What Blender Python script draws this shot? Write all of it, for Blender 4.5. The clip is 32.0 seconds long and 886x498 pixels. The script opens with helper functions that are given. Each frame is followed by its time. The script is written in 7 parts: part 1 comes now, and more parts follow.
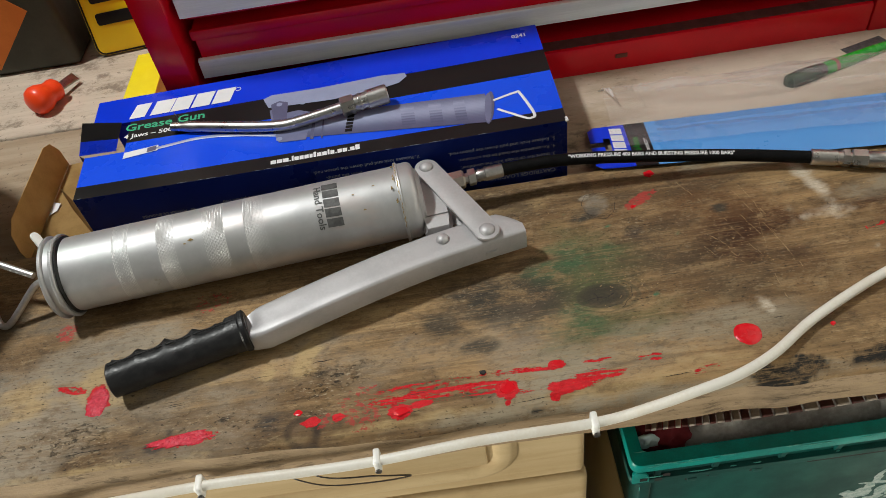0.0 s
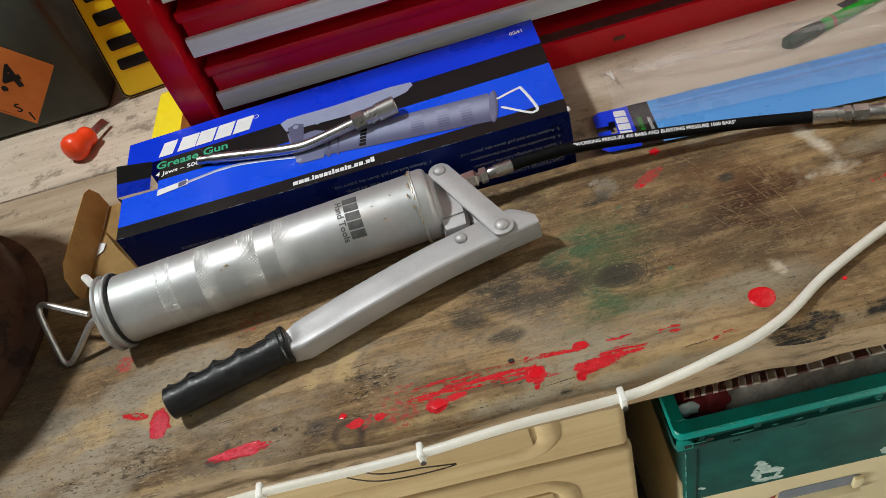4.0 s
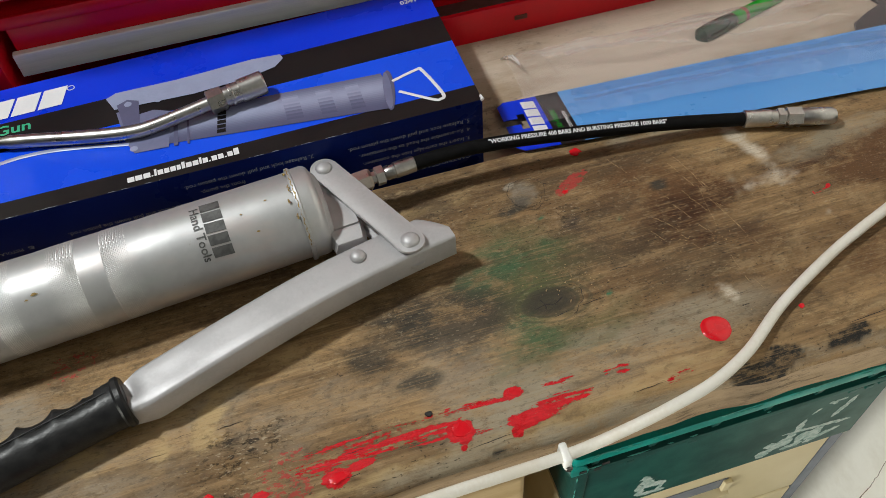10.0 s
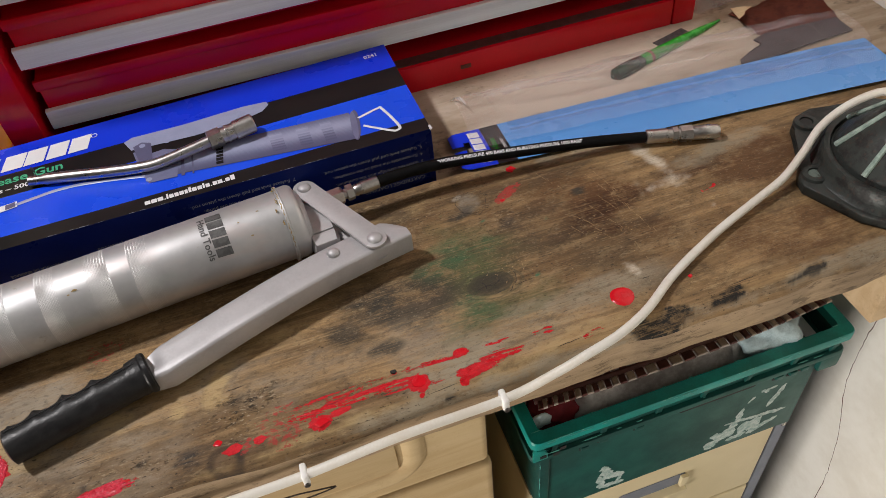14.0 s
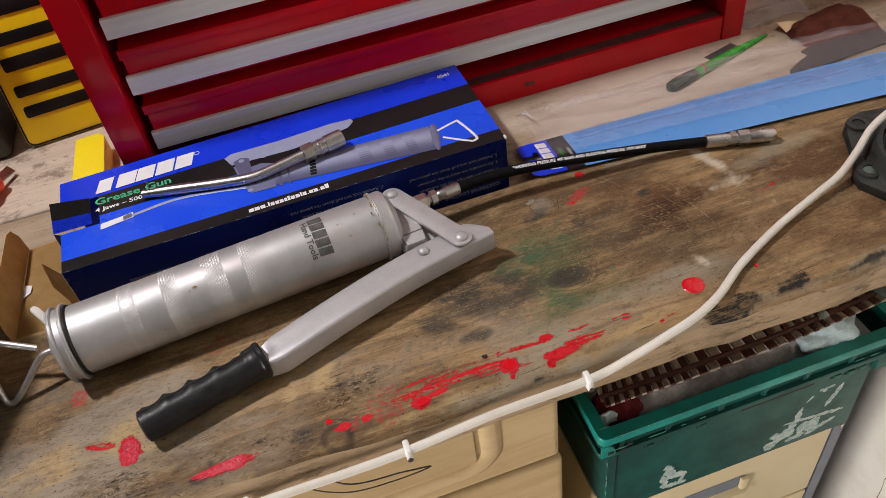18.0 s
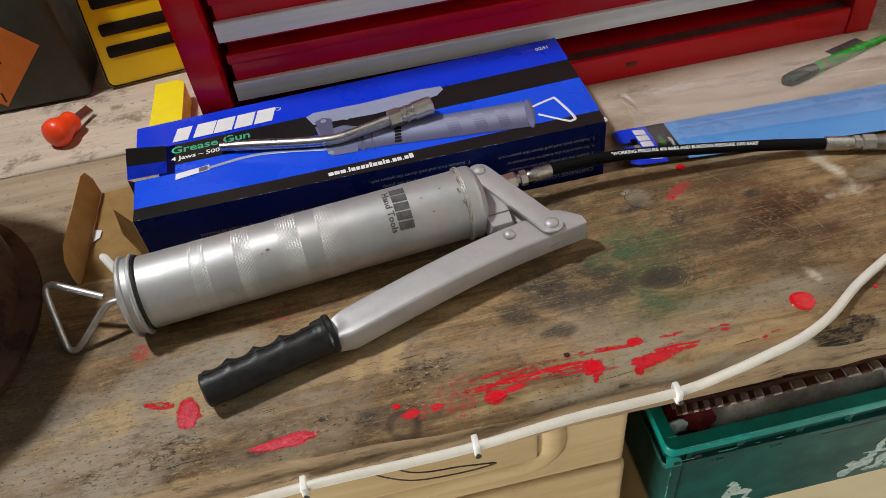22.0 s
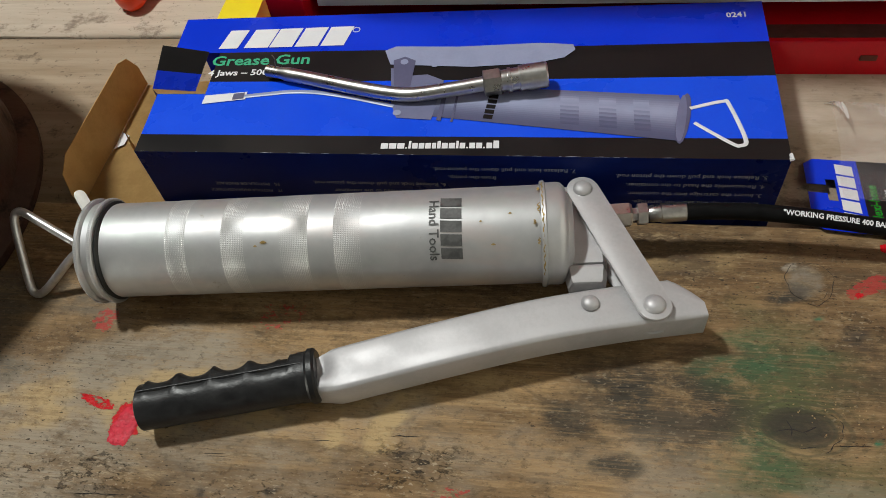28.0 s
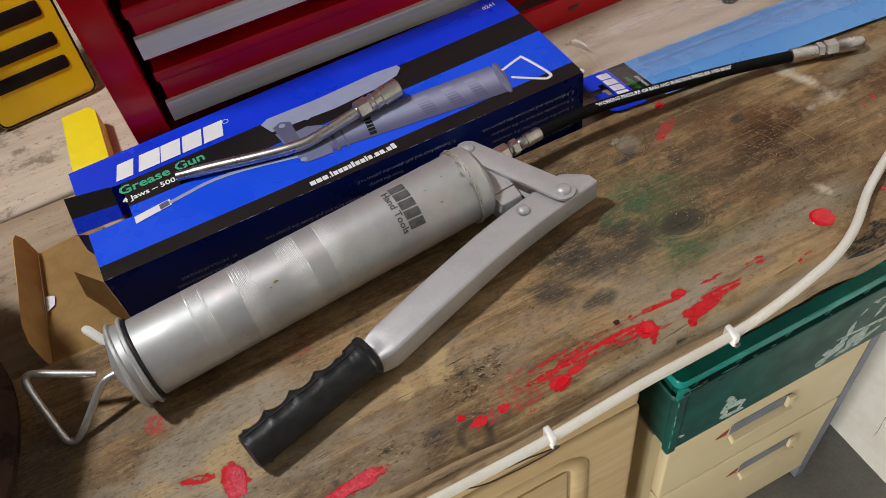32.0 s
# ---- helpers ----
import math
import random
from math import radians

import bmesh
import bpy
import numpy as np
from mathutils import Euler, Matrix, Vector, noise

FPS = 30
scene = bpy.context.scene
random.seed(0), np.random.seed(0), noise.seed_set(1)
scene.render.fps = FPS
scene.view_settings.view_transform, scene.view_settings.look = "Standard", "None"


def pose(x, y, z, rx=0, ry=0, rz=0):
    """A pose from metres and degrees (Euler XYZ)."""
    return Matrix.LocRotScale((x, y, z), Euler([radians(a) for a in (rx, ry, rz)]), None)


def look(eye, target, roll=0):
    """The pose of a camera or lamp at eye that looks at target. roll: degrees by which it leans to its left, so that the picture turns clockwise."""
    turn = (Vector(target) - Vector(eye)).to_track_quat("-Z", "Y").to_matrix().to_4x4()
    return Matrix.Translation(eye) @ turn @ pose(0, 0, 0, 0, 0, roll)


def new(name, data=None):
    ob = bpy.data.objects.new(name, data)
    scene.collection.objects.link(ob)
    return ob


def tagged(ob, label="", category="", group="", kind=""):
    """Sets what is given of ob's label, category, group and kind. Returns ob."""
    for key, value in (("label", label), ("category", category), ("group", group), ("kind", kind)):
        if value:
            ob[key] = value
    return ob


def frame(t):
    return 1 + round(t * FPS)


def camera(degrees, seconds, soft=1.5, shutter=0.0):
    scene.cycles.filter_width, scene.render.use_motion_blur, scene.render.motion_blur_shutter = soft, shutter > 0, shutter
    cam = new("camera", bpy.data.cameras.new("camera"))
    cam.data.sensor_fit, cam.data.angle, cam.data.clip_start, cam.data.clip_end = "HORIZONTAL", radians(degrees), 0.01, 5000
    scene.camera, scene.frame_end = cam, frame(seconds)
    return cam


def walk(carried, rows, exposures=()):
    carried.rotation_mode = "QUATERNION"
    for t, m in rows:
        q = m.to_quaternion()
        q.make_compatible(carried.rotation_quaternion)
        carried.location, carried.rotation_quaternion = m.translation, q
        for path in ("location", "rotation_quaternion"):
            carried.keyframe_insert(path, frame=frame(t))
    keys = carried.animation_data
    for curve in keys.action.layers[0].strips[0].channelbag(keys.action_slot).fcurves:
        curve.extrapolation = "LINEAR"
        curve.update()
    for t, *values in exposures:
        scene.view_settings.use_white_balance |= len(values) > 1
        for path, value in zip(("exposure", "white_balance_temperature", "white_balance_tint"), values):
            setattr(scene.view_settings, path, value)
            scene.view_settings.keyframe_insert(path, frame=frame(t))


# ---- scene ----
cam = camera(59.8, 32.0, soft=0.7)
METRES, EYE, TILT, LEAN, TURN = 2.08, 1.365, -47.757, 6.992, -5.197
ROWS = [
    (0.0, 0.0, 0.0, 0.0, 0.0, 0.0, -0.0),
    (0.5, -0.0137, -0.0074, -0.0073, 2.37, 0.62, -3.33),
    (1.0, -0.0226, -0.0138, -0.0106, 5.72, 0.5, -6.04),
    (1.5, -0.0288, -0.0157, -0.0119, 7.24, 0.34, -6.81),
    (2.0, -0.0299, -0.0172, -0.0132, 7.52, 0.33, -6.25),
    (2.5, -0.0221, -0.0174, -0.0128, 6.91, -0.07, -3.89),
    (3.0, -0.0048, -0.0158, -0.0099, 5.3, -1.31, 0.92),
    (3.5, 0.0053, -0.0179, -0.0038, 4.07, -1.75, 5.0),
    (4.0, 0.009, -0.0145, 0.0031, 3.09, -0.53, 6.46),
    (4.5, 0.0112, -0.0113, 0.0046, 1.43, 0.14, 6.92),
    (6.5, 0.0033, -0.0065, -0.0018, -0.99, 0.26, 4.04),
    (7.0, 0.0079, -0.0066, -0.002, -1.31, -0.34, 4.14),
    (7.5, 0.0038, -0.0034, -0.0016, -1.93, -1.01, 3.17),
    (8.0, 0.0061, 0.0014, 0.0001, -2.05, -1.47, 2.02),
    (8.5, -0.0031, -0.0094, -0.0047, -1.21, -1.15, -0.82),
    (9.0, -0.0124, -0.0219, -0.0077, -1.05, 0.28, -2.58),
    (9.5, -0.0089, 0.0067, 0.001, -3.07, -0.66, 1.56),
    (10.0, -0.0153, 0.0474, 0.0181, -10.32, -3.56, 5.83),
    (10.5, 0.0188, 0.0926, 0.0409, -8.24, -6.93, 2.81),
    (11.0, 0.0567, 0.1262, 0.0535, -4.03, -10.6, 0.54),
    (11.5, 0.0692, 0.1315, 0.0559, -3.35, -12.64, 1.83),
    (12.0, 0.0698, 0.1293, 0.0554, -3.19, -13.82, 2.58),
    (12.5, 0.0593, 0.1138, 0.0518, -4.53, -13.06, 3.91),
    (13.0, 0.0184, 0.057, 0.0279, -8.21, -7.12, 7.24),
    (13.5, -0.0143, 0.0018, -0.003, -10.19, -1.47, 8.64),
    (14.0, -0.0173, -0.0124, -0.0076, -11.16, 1.31, 8.43),
    (14.5, -0.0196, -0.0088, -0.0064, -10.75, 1.6, 7.38),
    (15.0, -0.034, -0.0029, -0.0043, -8.34, 1.06, 4.88),
    (15.5, -0.0525, -0.004, -0.0111, -4.7, 0.13, 3.62),
    (17.5, -0.0493, -0.0343, -0.0196, -7.5, 4.06, 8.92),
    (18.0, -0.0454, -0.0331, -0.0199, -8.83, 4.16, 9.43),
    (18.5, -0.0422, -0.037, -0.0206, -9.55, 4.18, 9.74),
    (19.0, -0.043, -0.0401, -0.0229, -8.91, 4.12, 9.55),
    (19.5, -0.0473, -0.0413, -0.0244, -7.78, 4.06, 8.37),
    (20.0, -0.0534, -0.0416, -0.0253, -7.01, 4.22, 6.19),
    (20.5, -0.0587, -0.0381, -0.0244, -6.22, 4.24, 4.78),
    (21.0, -0.0574, -0.0331, -0.0206, -5.72, 3.8, 4.75),
    (21.5, -0.0551, -0.0266, -0.0177, -5.63, 3.42, 4.55),
    (22.0, -0.0553, -0.0116, -0.0136, -5.32, 2.55, 3.7),
    (22.5, -0.0524, 0.0062, -0.0068, -4.58, 1.01, 3.2),
    (23.0, -0.052, 0.0125, -0.0025, -4.41, -0.02, 2.92),
    (23.5, -0.0552, 0.0081, -0.0081, -4.66, -0.03, 1.81),
    (24.0, -0.0579, -0.0088, -0.0181, -4.81, 0.81, 0.45),
    (24.5, -0.0632, -0.0198, -0.0274, -4.52, 1.65, -0.96),
    (25.0, -0.0678, 0.0005, -0.0173, -3.36, 0.25, -2.95),
    (25.5, -0.0507, 0.052, 0.0194, -0.46, -3.6, -6.06),
    (27.5, -0.0155, 0.073, 0.0424, 10.49, -9.28, -12.26),
    (28.0, -0.0201, 0.076, 0.0417, 7.53, -8.39, -9.68),
    (28.5, -0.064, 0.0626, 0.0295, -0.25, -5.94, -4.8),
    (29.0, -0.0905, 0.0427, 0.0188, -7.9, -2.84, 2.59),
    (29.5, -0.0898, 0.0284, 0.0202, -11.11, -0.16, 7.47),
    (30.0, -0.092, 0.0246, 0.0141, -12.42, 0.63, 8.51),
    (30.5, -0.0938, 0.0242, 0.0073, -12.73, -0.11, 8.83),
    (31.0, -0.0932, 0.0213, 0.006, -12.66, -1.36, 11.34),
    (31.5, -0.0945, 0.018, 0.0094, -13.3, -1.96, 14.61),
    (32.0, -0.0991, 0.0163, 0.0076, -14.15, -2.01, 15.6),
]
walk(cam, [(t, pose(-0.019, -0.33, EYE, TILT, LEAN, TURN) @ pose(METRES * x, METRES * y, METRES * z, 90 + pitch, roll, yaw)) for t, x, y, z, yaw, pitch, roll in ROWS],
     [(0, -0.06, 6350, 5), (2, -0.09, 6250, 4), (4, -0.03, 6200, 4), (7, -0.13, 6350, 5), (9, -0.07, 6200, 6), (10.2, -0.07, 6250, 4), (11, -0.12, 6250, 2), (12.0, -0.07, 6250, 1), (12.7, -0.07, 6300, 2), (13.2, -0.07, 6400, 10), (14, -0.12, 6450, 14),
      (18, -0.07, 6500, 17), (19, -0.07, 6500, 17), (22, -0.11, 6300, 9), (25, -0.02, 6100, 5), (28, -0.12, 6350, 4), (29, -0.09, 6400, 4), (31, -0.13, 6300, 10), (32, -0.17, 6300, 10)])

# ---- light ----
world = bpy.data.worlds.new("garage_air")
scene.world = world
world.use_nodes = True
world.node_tree.nodes["Background"].inputs[0].default_value = (0.9, 0.95, 1.0, 1)
world.node_tree.nodes["Background"].inputs[1].default_value = 0.003


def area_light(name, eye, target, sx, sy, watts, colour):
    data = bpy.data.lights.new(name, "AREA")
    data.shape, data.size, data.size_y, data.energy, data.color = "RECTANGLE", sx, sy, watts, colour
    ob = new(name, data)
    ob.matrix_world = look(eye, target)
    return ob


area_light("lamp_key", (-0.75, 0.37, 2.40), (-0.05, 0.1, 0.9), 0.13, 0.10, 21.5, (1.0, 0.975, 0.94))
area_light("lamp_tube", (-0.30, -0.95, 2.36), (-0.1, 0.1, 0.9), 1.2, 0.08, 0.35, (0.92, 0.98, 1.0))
# added low fill for the fronts under the bench; no door is built there
area_light("low_side_fill", (-2.15, -0.95, 0.45), (0.2, 0.0, 0.42), 1.2, 0.66, 76, (1.0, 0.95, 0.85))


# ---- materials ----
class Nodes:
    """A short hand for node materials."""

    def __init__(self, name):
        self.mat = bpy.data.materials.new(name)
        self.mat.use_nodes = True
        self.tree = self.mat.node_tree
        self.ragged = {}
        self.out = self.tree.nodes["Principled BSDF"]

    def link(self, value, socket):
        if isinstance(value, bpy.types.NodeSocket):
            self.tree.links.new(value, socket)
        else:
            socket.default_value = (*value, 1) if isinstance(value, tuple) and len(value) == 3 and socket.type == "RGBA" else value

    def place(self, scale=(1, 1, 1), shift=(0, 0, 0)):
        geo = self.tree.nodes.new("ShaderNodeNewGeometry")
        m = self.tree.nodes.new("ShaderNodeMapping")
        m.inputs["Scale"].default_value, m.inputs["Location"].default_value = scale, shift
        self.tree.links.new(geo.outputs["Position"], m.inputs[0])
        return m.outputs[0]

    def noise(self, scale, detail=4.0, stretch=(1, 1, 1), shift=(0, 0, 0), rough=0.55, warp=0.0):
        n = self.tree.nodes.new("ShaderNodeTexNoise")
        n.inputs["Scale"].default_value, n.inputs["Detail"].default_value = scale, detail
        n.inputs["Roughness"].default_value, n.inputs["Distortion"].default_value = rough, warp
        self.tree.links.new(self.place(stretch, shift), n.inputs["Vector"])
        return n.outputs[0]

    def ramp(self, value, low, high, to_low=0.0, to_high=1.0):
        r = self.tree.nodes.new("ShaderNodeMapRange")
        r.interpolation_type = "SMOOTHSTEP"
        for socket, v in zip(r.inputs, (value, low, high, to_low, to_high)):
            self.link(v, socket)
        return r.outputs[0]

    def math(self, op, a, b=0.0):
        n = self.tree.nodes.new("ShaderNodeMath")
        n.operation, n.use_clamp = op, False
        self.link(a, n.inputs[0]), self.link(b, n.inputs[1])
        return n.outputs[0]

    def mix(self, factor, a, b):
        n = self.tree.nodes.new("ShaderNodeMix")
        n.data_type = "RGBA"
        self.link(factor, n.inputs[0]), self.link(a, n.inputs[6]), self.link(b, n.inputs[7])
        return n.outputs[2]

    def spot(self, x, y, rx, ry, turn=0.0, soft=0.75, ragged=0.6, scale=30.0):
        """A stain with a ragged border round a place on the bench."""
        v = self.place()
        sub = self.tree.nodes.new("ShaderNodeVectorMath")
        sub.operation = "SUBTRACT"
        self.tree.links.new(v, sub.inputs[0])
        sub.inputs[1].default_value = (x, y, 0.9)
        m = self.tree.nodes.new("ShaderNodeMapping")
        m.vector_type = "TEXTURE"
        m.inputs["Rotation"].default_value = (0, 0, radians(turn))
        m.inputs["Scale"].default_value = (rx, ry, 0.2)
        self.tree.links.new(sub.outputs[0], m.inputs[0])
        ln = self.tree.nodes.new("ShaderNodeVectorMath")
        ln.operation = "LENGTH"
        self.tree.links.new(m.outputs[0], ln.inputs[0])
        scale = min((25, 45, 70, 100, 130), key=lambda s: abs(s - scale))
        if scale not in self.ragged:
            self.ragged[scale] = self.noise(scale, 6.0, (0.5, 1.2, 1), (scale * 0.37, scale * 0.11, 0), 0.65)
        n = self.ragged[scale]
        d = self.math("ADD", ln.outputs["Value"], self.math("MULTIPLY", self.math("SUBTRACT", n, 0.5), 2 * ragged))
        return self.ramp(d, 1.0 - soft, 1.0, 1.0, 0.0)

    def bump(self, height, strength=0.3, distance=0.001):
        b = self.tree.nodes.new("ShaderNodeBump")
        b.inputs["Strength"].default_value, b.inputs["Distance"].default_value = strength, distance
        self.tree.links.new(height, b.inputs["Height"])
        self.tree.links.new(b.outputs[0], self.out.inputs["Normal"])

    def done(self, colour, rough=0.5, metal=0.0, **more):
        self.link(colour, self.out.inputs["Base Color"])
        self.link(rough, self.out.inputs["Roughness"])
        self.link(metal, self.out.inputs["Metallic"])
        for key, v in more.items():
            self.link(v, self.out.inputs[key.replace("_", " ")])
        return self.mat


def surface(name, a, b, scale=60.0, rough=(0.4, 0.6), metal=0.0, bump=0.15, stretch=(1, 1, 1), fine=500.0, depth=0.0004, **more):
    """A plain material with blotches, fine grain and uneven gloss."""
    n = Nodes(name)
    blotch, grain = n.noise(scale, 5.0, stretch), n.noise(fine, 2.0, stretch, (3, 1, 2))
    f = n.ramp(n.math("ADD", n.math("MULTIPLY", blotch, 0.75), n.math("MULTIPLY", grain, 0.25)), 0.36, 0.64)
    n.bump(n.math("ADD", n.math("MULTIPLY", blotch, 0.4), grain), bump, depth)
    return n.done(n.mix(f, a, b), n.ramp(blotch, 0.3, 0.7, *rough), metal, **more)


def bench_wood():
    n = Nodes("oily_plank_wood")
    grain = n.noise(9.0, 6.0, (0.45, 7.0, 5.0), rough=0.65, warp=0.9)
    fibre = n.noise(55.0, 5.0, (0.20, 5.0, 4.0), (2, 0, 0), 0.75)
    cloud = n.noise(7.5, 7.0, (0.7, 1.5, 1), (5, 2, 0), 0.66)
    smudge = n.noise(21.0, 9.0, (0.7, 1.3, 1), (3, 9, 0), 0.72, 0.6)
    dirt = n.noise(52.0, 9.0, (0.65, 1.3, 1), (1, 7, 0), 0.80)
    flake = n.noise(105.0, 8.0, (0.45, 1.5, 1), (7, 2, 3), 0.76)
    pits = n.noise(260.0, 4.0, (0.6, 1.0, 1), (0, 3, 1), 0.65)
    flecks = n.noise(560.0, 2.0, (0.45, 1.0, 1), (6, 3, 1), 0.6)
    hair = n.noise(150.0, 5.0, (0.10, 5.5, 5.0), (4, 1, 0), 0.7)
    worm = n.noise(95.0, 5.0, (0.7, 1.3, 1), (5, 5, 2), 0.6, 0.5)

    def ridge(value, width):
        """Thin winding lines where a noise crosses its middle."""
        return n.ramp(n.math("ABSOLUTE", n.math("SUBTRACT", value, 0.5)), width, 0.0)

    def painted(name):
        a = n.tree.nodes.new("ShaderNodeAttribute")
        a.attribute_name = name
        return a

    c = n.mix(n.ramp(cloud, 0.38, 0.62), (0.43, 0.275, 0.130), (0.200, 0.122, 0.058))
    c = n.mix(n.ramp(grain, 0.42, 0.60, 0, 0.60), c, (0.120, 0.070, 0.032))
    c = n.mix(n.ramp(grain, 0.44, 0.32, 0, 0.40), c, (0.50, 0.345, 0.180))
    c = n.mix(n.ramp(fibre, 0.50, 0.66, 0, 0.42), c, (0.10, 0.066, 0.036))
    c = n.mix(n.ramp(fibre, 0.46, 0.34, 0, 0.30), c, (0.44, 0.315, 0.175))
    c = n.mix(n.ramp(hair, 0.54, 0.66, 0, 0.30), c, (0.065, 0.044, 0.026))
    c = n.mix(n.ramp(hair, 0.45, 0.33, 0, 0.22), c, (0.50, 0.35, 0.185))
    c = n.mix(n.ramp(smudge, 0.50, 0.66, 0, 0.68), c, (0.085, 0.058, 0.036))
    c = n.mix(n.ramp(smudge, 0.45, 0.36, 0, 0.40), c, (0.43, 0.31, 0.17))
    c = n.mix(n.ramp(dirt, 0.51, 0.67, 0, 0.58), c, (0.060, 0.042, 0.027))
    c = n.mix(n.ramp(flake, 0.45, 0.33, 0, 0.50), c, (0.52, 0.385, 0.215))

    eaten = n.math("MULTIPLY", n.ramp(dirt, 0.36, 0.54, 0.30, 1.0), n.ramp(hair, 0.34, 0.54, 0.55, 1.0))

    stains = painted("stain")
    c = n.mix(n.math("MINIMUM", n.math("MULTIPLY", n.math("MULTIPLY", stains.outputs["Alpha"], eaten), 1.2), 1.0), c, stains.outputs["Color"])
    paints = painted("paint")
    fields = n.tree.nodes.new("ShaderNodeSeparateColor")
    n.tree.links.new(paints.outputs["Color"], fields.inputs[0])
    brushed, drops, faint, rough = fields.outputs[0], fields.outputs[1], fields.outputs[2], paints.outputs["Alpha"]
    # cracked, gritty patches
    lines = n.math("MULTIPLY", rough, n.math("MAXIMUM", n.math("MULTIPLY", ridge(worm, 0.030), n.ramp(rough, 0.55, 0.95, 0, 0.6)), n.ramp(pits, 0.55, 0.62)))
    c = n.mix(n.math("MULTIPLY", lines, 0.85), c, (0.030, 0.023, 0.017))
    c = n.mix(n.math("MULTIPLY", rough, n.ramp(flecks, 0.40, 0.34, 0, 0.7)), c, (0.46, 0.37, 0.25))
    speck = n.math("MULTIPLY", n.ramp(cloud, 0.40, 0.60, 0.25, 1.0), n.ramp(flecks, 0.635, 0.69, 0, 0.85))
    c = n.mix(speck, c, (0.03, 0.022, 0.015))
    # the ringed knot: a warped distance makes its growth rings
    v = n.place((1 / 0.019, 1 / 0.0110, 0), (-0.0770 / 0.019, -0.0275 / 0.0110, 0))
    ln = n.tree.nodes.new("ShaderNodeVectorMath")
    ln.operation = "LENGTH"
    n.tree.links.new(v, ln.inputs[0])
    d = n.math("ADD", ln.outputs["Value"], n.math("MULTIPLY", n.noise(55.0, 4.0, (0.7, 1, 1)), 0.7))
    rings = n.math("MULTIPLY", n.ramp(n.math("SINE", n.math("MULTIPLY", d, 15.0)), 0.1, 0.9), n.ramp(d, 2.9, 1.2))
    c = n.mix(n.math("MULTIPLY", rings, 0.60), c, (0.075, 0.072, 0.045))
    c = n.mix(n.ramp(d, 1.60, 1.10, 0, 0.85), c, (0.050, 0.042, 0.032))
    # the bleached dead knot
    c = n.mix(n.math("MULTIPLY", n.spot(0.0945, 0.1235, 0.0125, 0.0140, -20, 0.45, 0.25, 70), n.ramp(dirt, 0.40, 0.60, 0.75, 0.25)), c, (0.29, 0.255, 0.205))
    c = n.mix(n.math("MULTIPLY", n.spot(0.090, 0.1155, 0.011, 0.006, 20, 0.8, 0.4, 70), 0.7), c, (0.085, 0.072, 0.058))
    # the dead knot in the front arris
    v = n.place((1 / 0.0098, 1 / 0.0085, 1 / 0.03), (0.1500 / 0.0098, 0.0520 / 0.0085, -0.895 / 0.03))
    ln = n.tree.nodes.new("ShaderNodeVectorMath")
    ln.operation = "LENGTH"
    n.tree.links.new(v, ln.inputs[0])
    e = n.math("ADD", ln.outputs["Value"], n.math("MULTIPLY", n.noise(70.0, 3.0), 0.6))
    c = n.mix(n.math("MULTIPLY", n.math("MULTIPLY", n.ramp(e, 1.95, 1.40), n.ramp(e, 0.85, 1.30, 0.35, 1.0)), n.ramp(smudge, 0.38, 0.60, 0.40, 0.95)), c, (0.060, 0.040, 0.027))
    c = n.mix(n.math("MULTIPLY", n.ramp(e, 1.25, 0.85), n.ramp(dirt, 0.45, 0.60, 0, 0.7)), c, (0.20, 0.130, 0.075))
    # brushed, broken red paint: solid in its middle, streaky along the grain at its border
    streak = n.noise(70.0, 6.0, (0.22, 3.4, 1), (8, 8, 0), 0.72)
    crumb = n.noise(230.0, 4.0, (0.7, 1.2, 1), (2, 8, 0), 0.7)

    mottled = n.math("ADD", n.math("MULTIPLY", n.math("SUBTRACT", streak, 0.5), 2.2), n.math("MULTIPLY", n.math("SUBTRACT", crumb, 0.5), 0.9))
    ragged = n.math("ADD", n.math("MULTIPLY", n.math("SUBTRACT", crumb, 0.5), 0.9), n.math("MULTIPLY", n.math("SUBTRACT", dirt, 0.5), 0.8))
    red = n.math("MAXIMUM", n.ramp(n.math("ADD", brushed, mottled), 0.10, 0.17), n.ramp(n.math("ADD", drops, ragged), 0.12, 0.18))
    thin = n.ramp(n.math("ADD", faint, n.math("MULTIPLY", n.math("SUBTRACT", crumb, 0.5), 1.6)), 0.11, 0.24, 0, 0.75)
    c = n.mix(thin, c, (0.46, 0.040, 0.040))
    c = n.mix(red, c, n.mix(n.ramp(crumb, 0.40, 0.62), (0.70, 0.010, 0.020), (0.56, 0.010, 0.016)))
    relief = n.math("ADD", n.math("MULTIPLY", fibre, 0.7), n.math("ADD", n.math("MULTIPLY", dirt, 0.8), n.math("MULTIPLY", pits, 0.45)))
    relief = n.math("SUBTRACT", relief, n.math("MULTIPLY", lines, 0.6))
    n.bump(n.math("ADD", relief, n.math("MULTIPLY", red, 0.35)), 0.75, 0.0018)
    gloss = n.math("SUBTRACT", n.ramp(dirt, 0.35, 0.65, 0.42, 0.66), n.math("MULTIPLY", red, 0.22))
    return n.done(c, gloss, 0.0, Specular_IOR_Level=0.24)


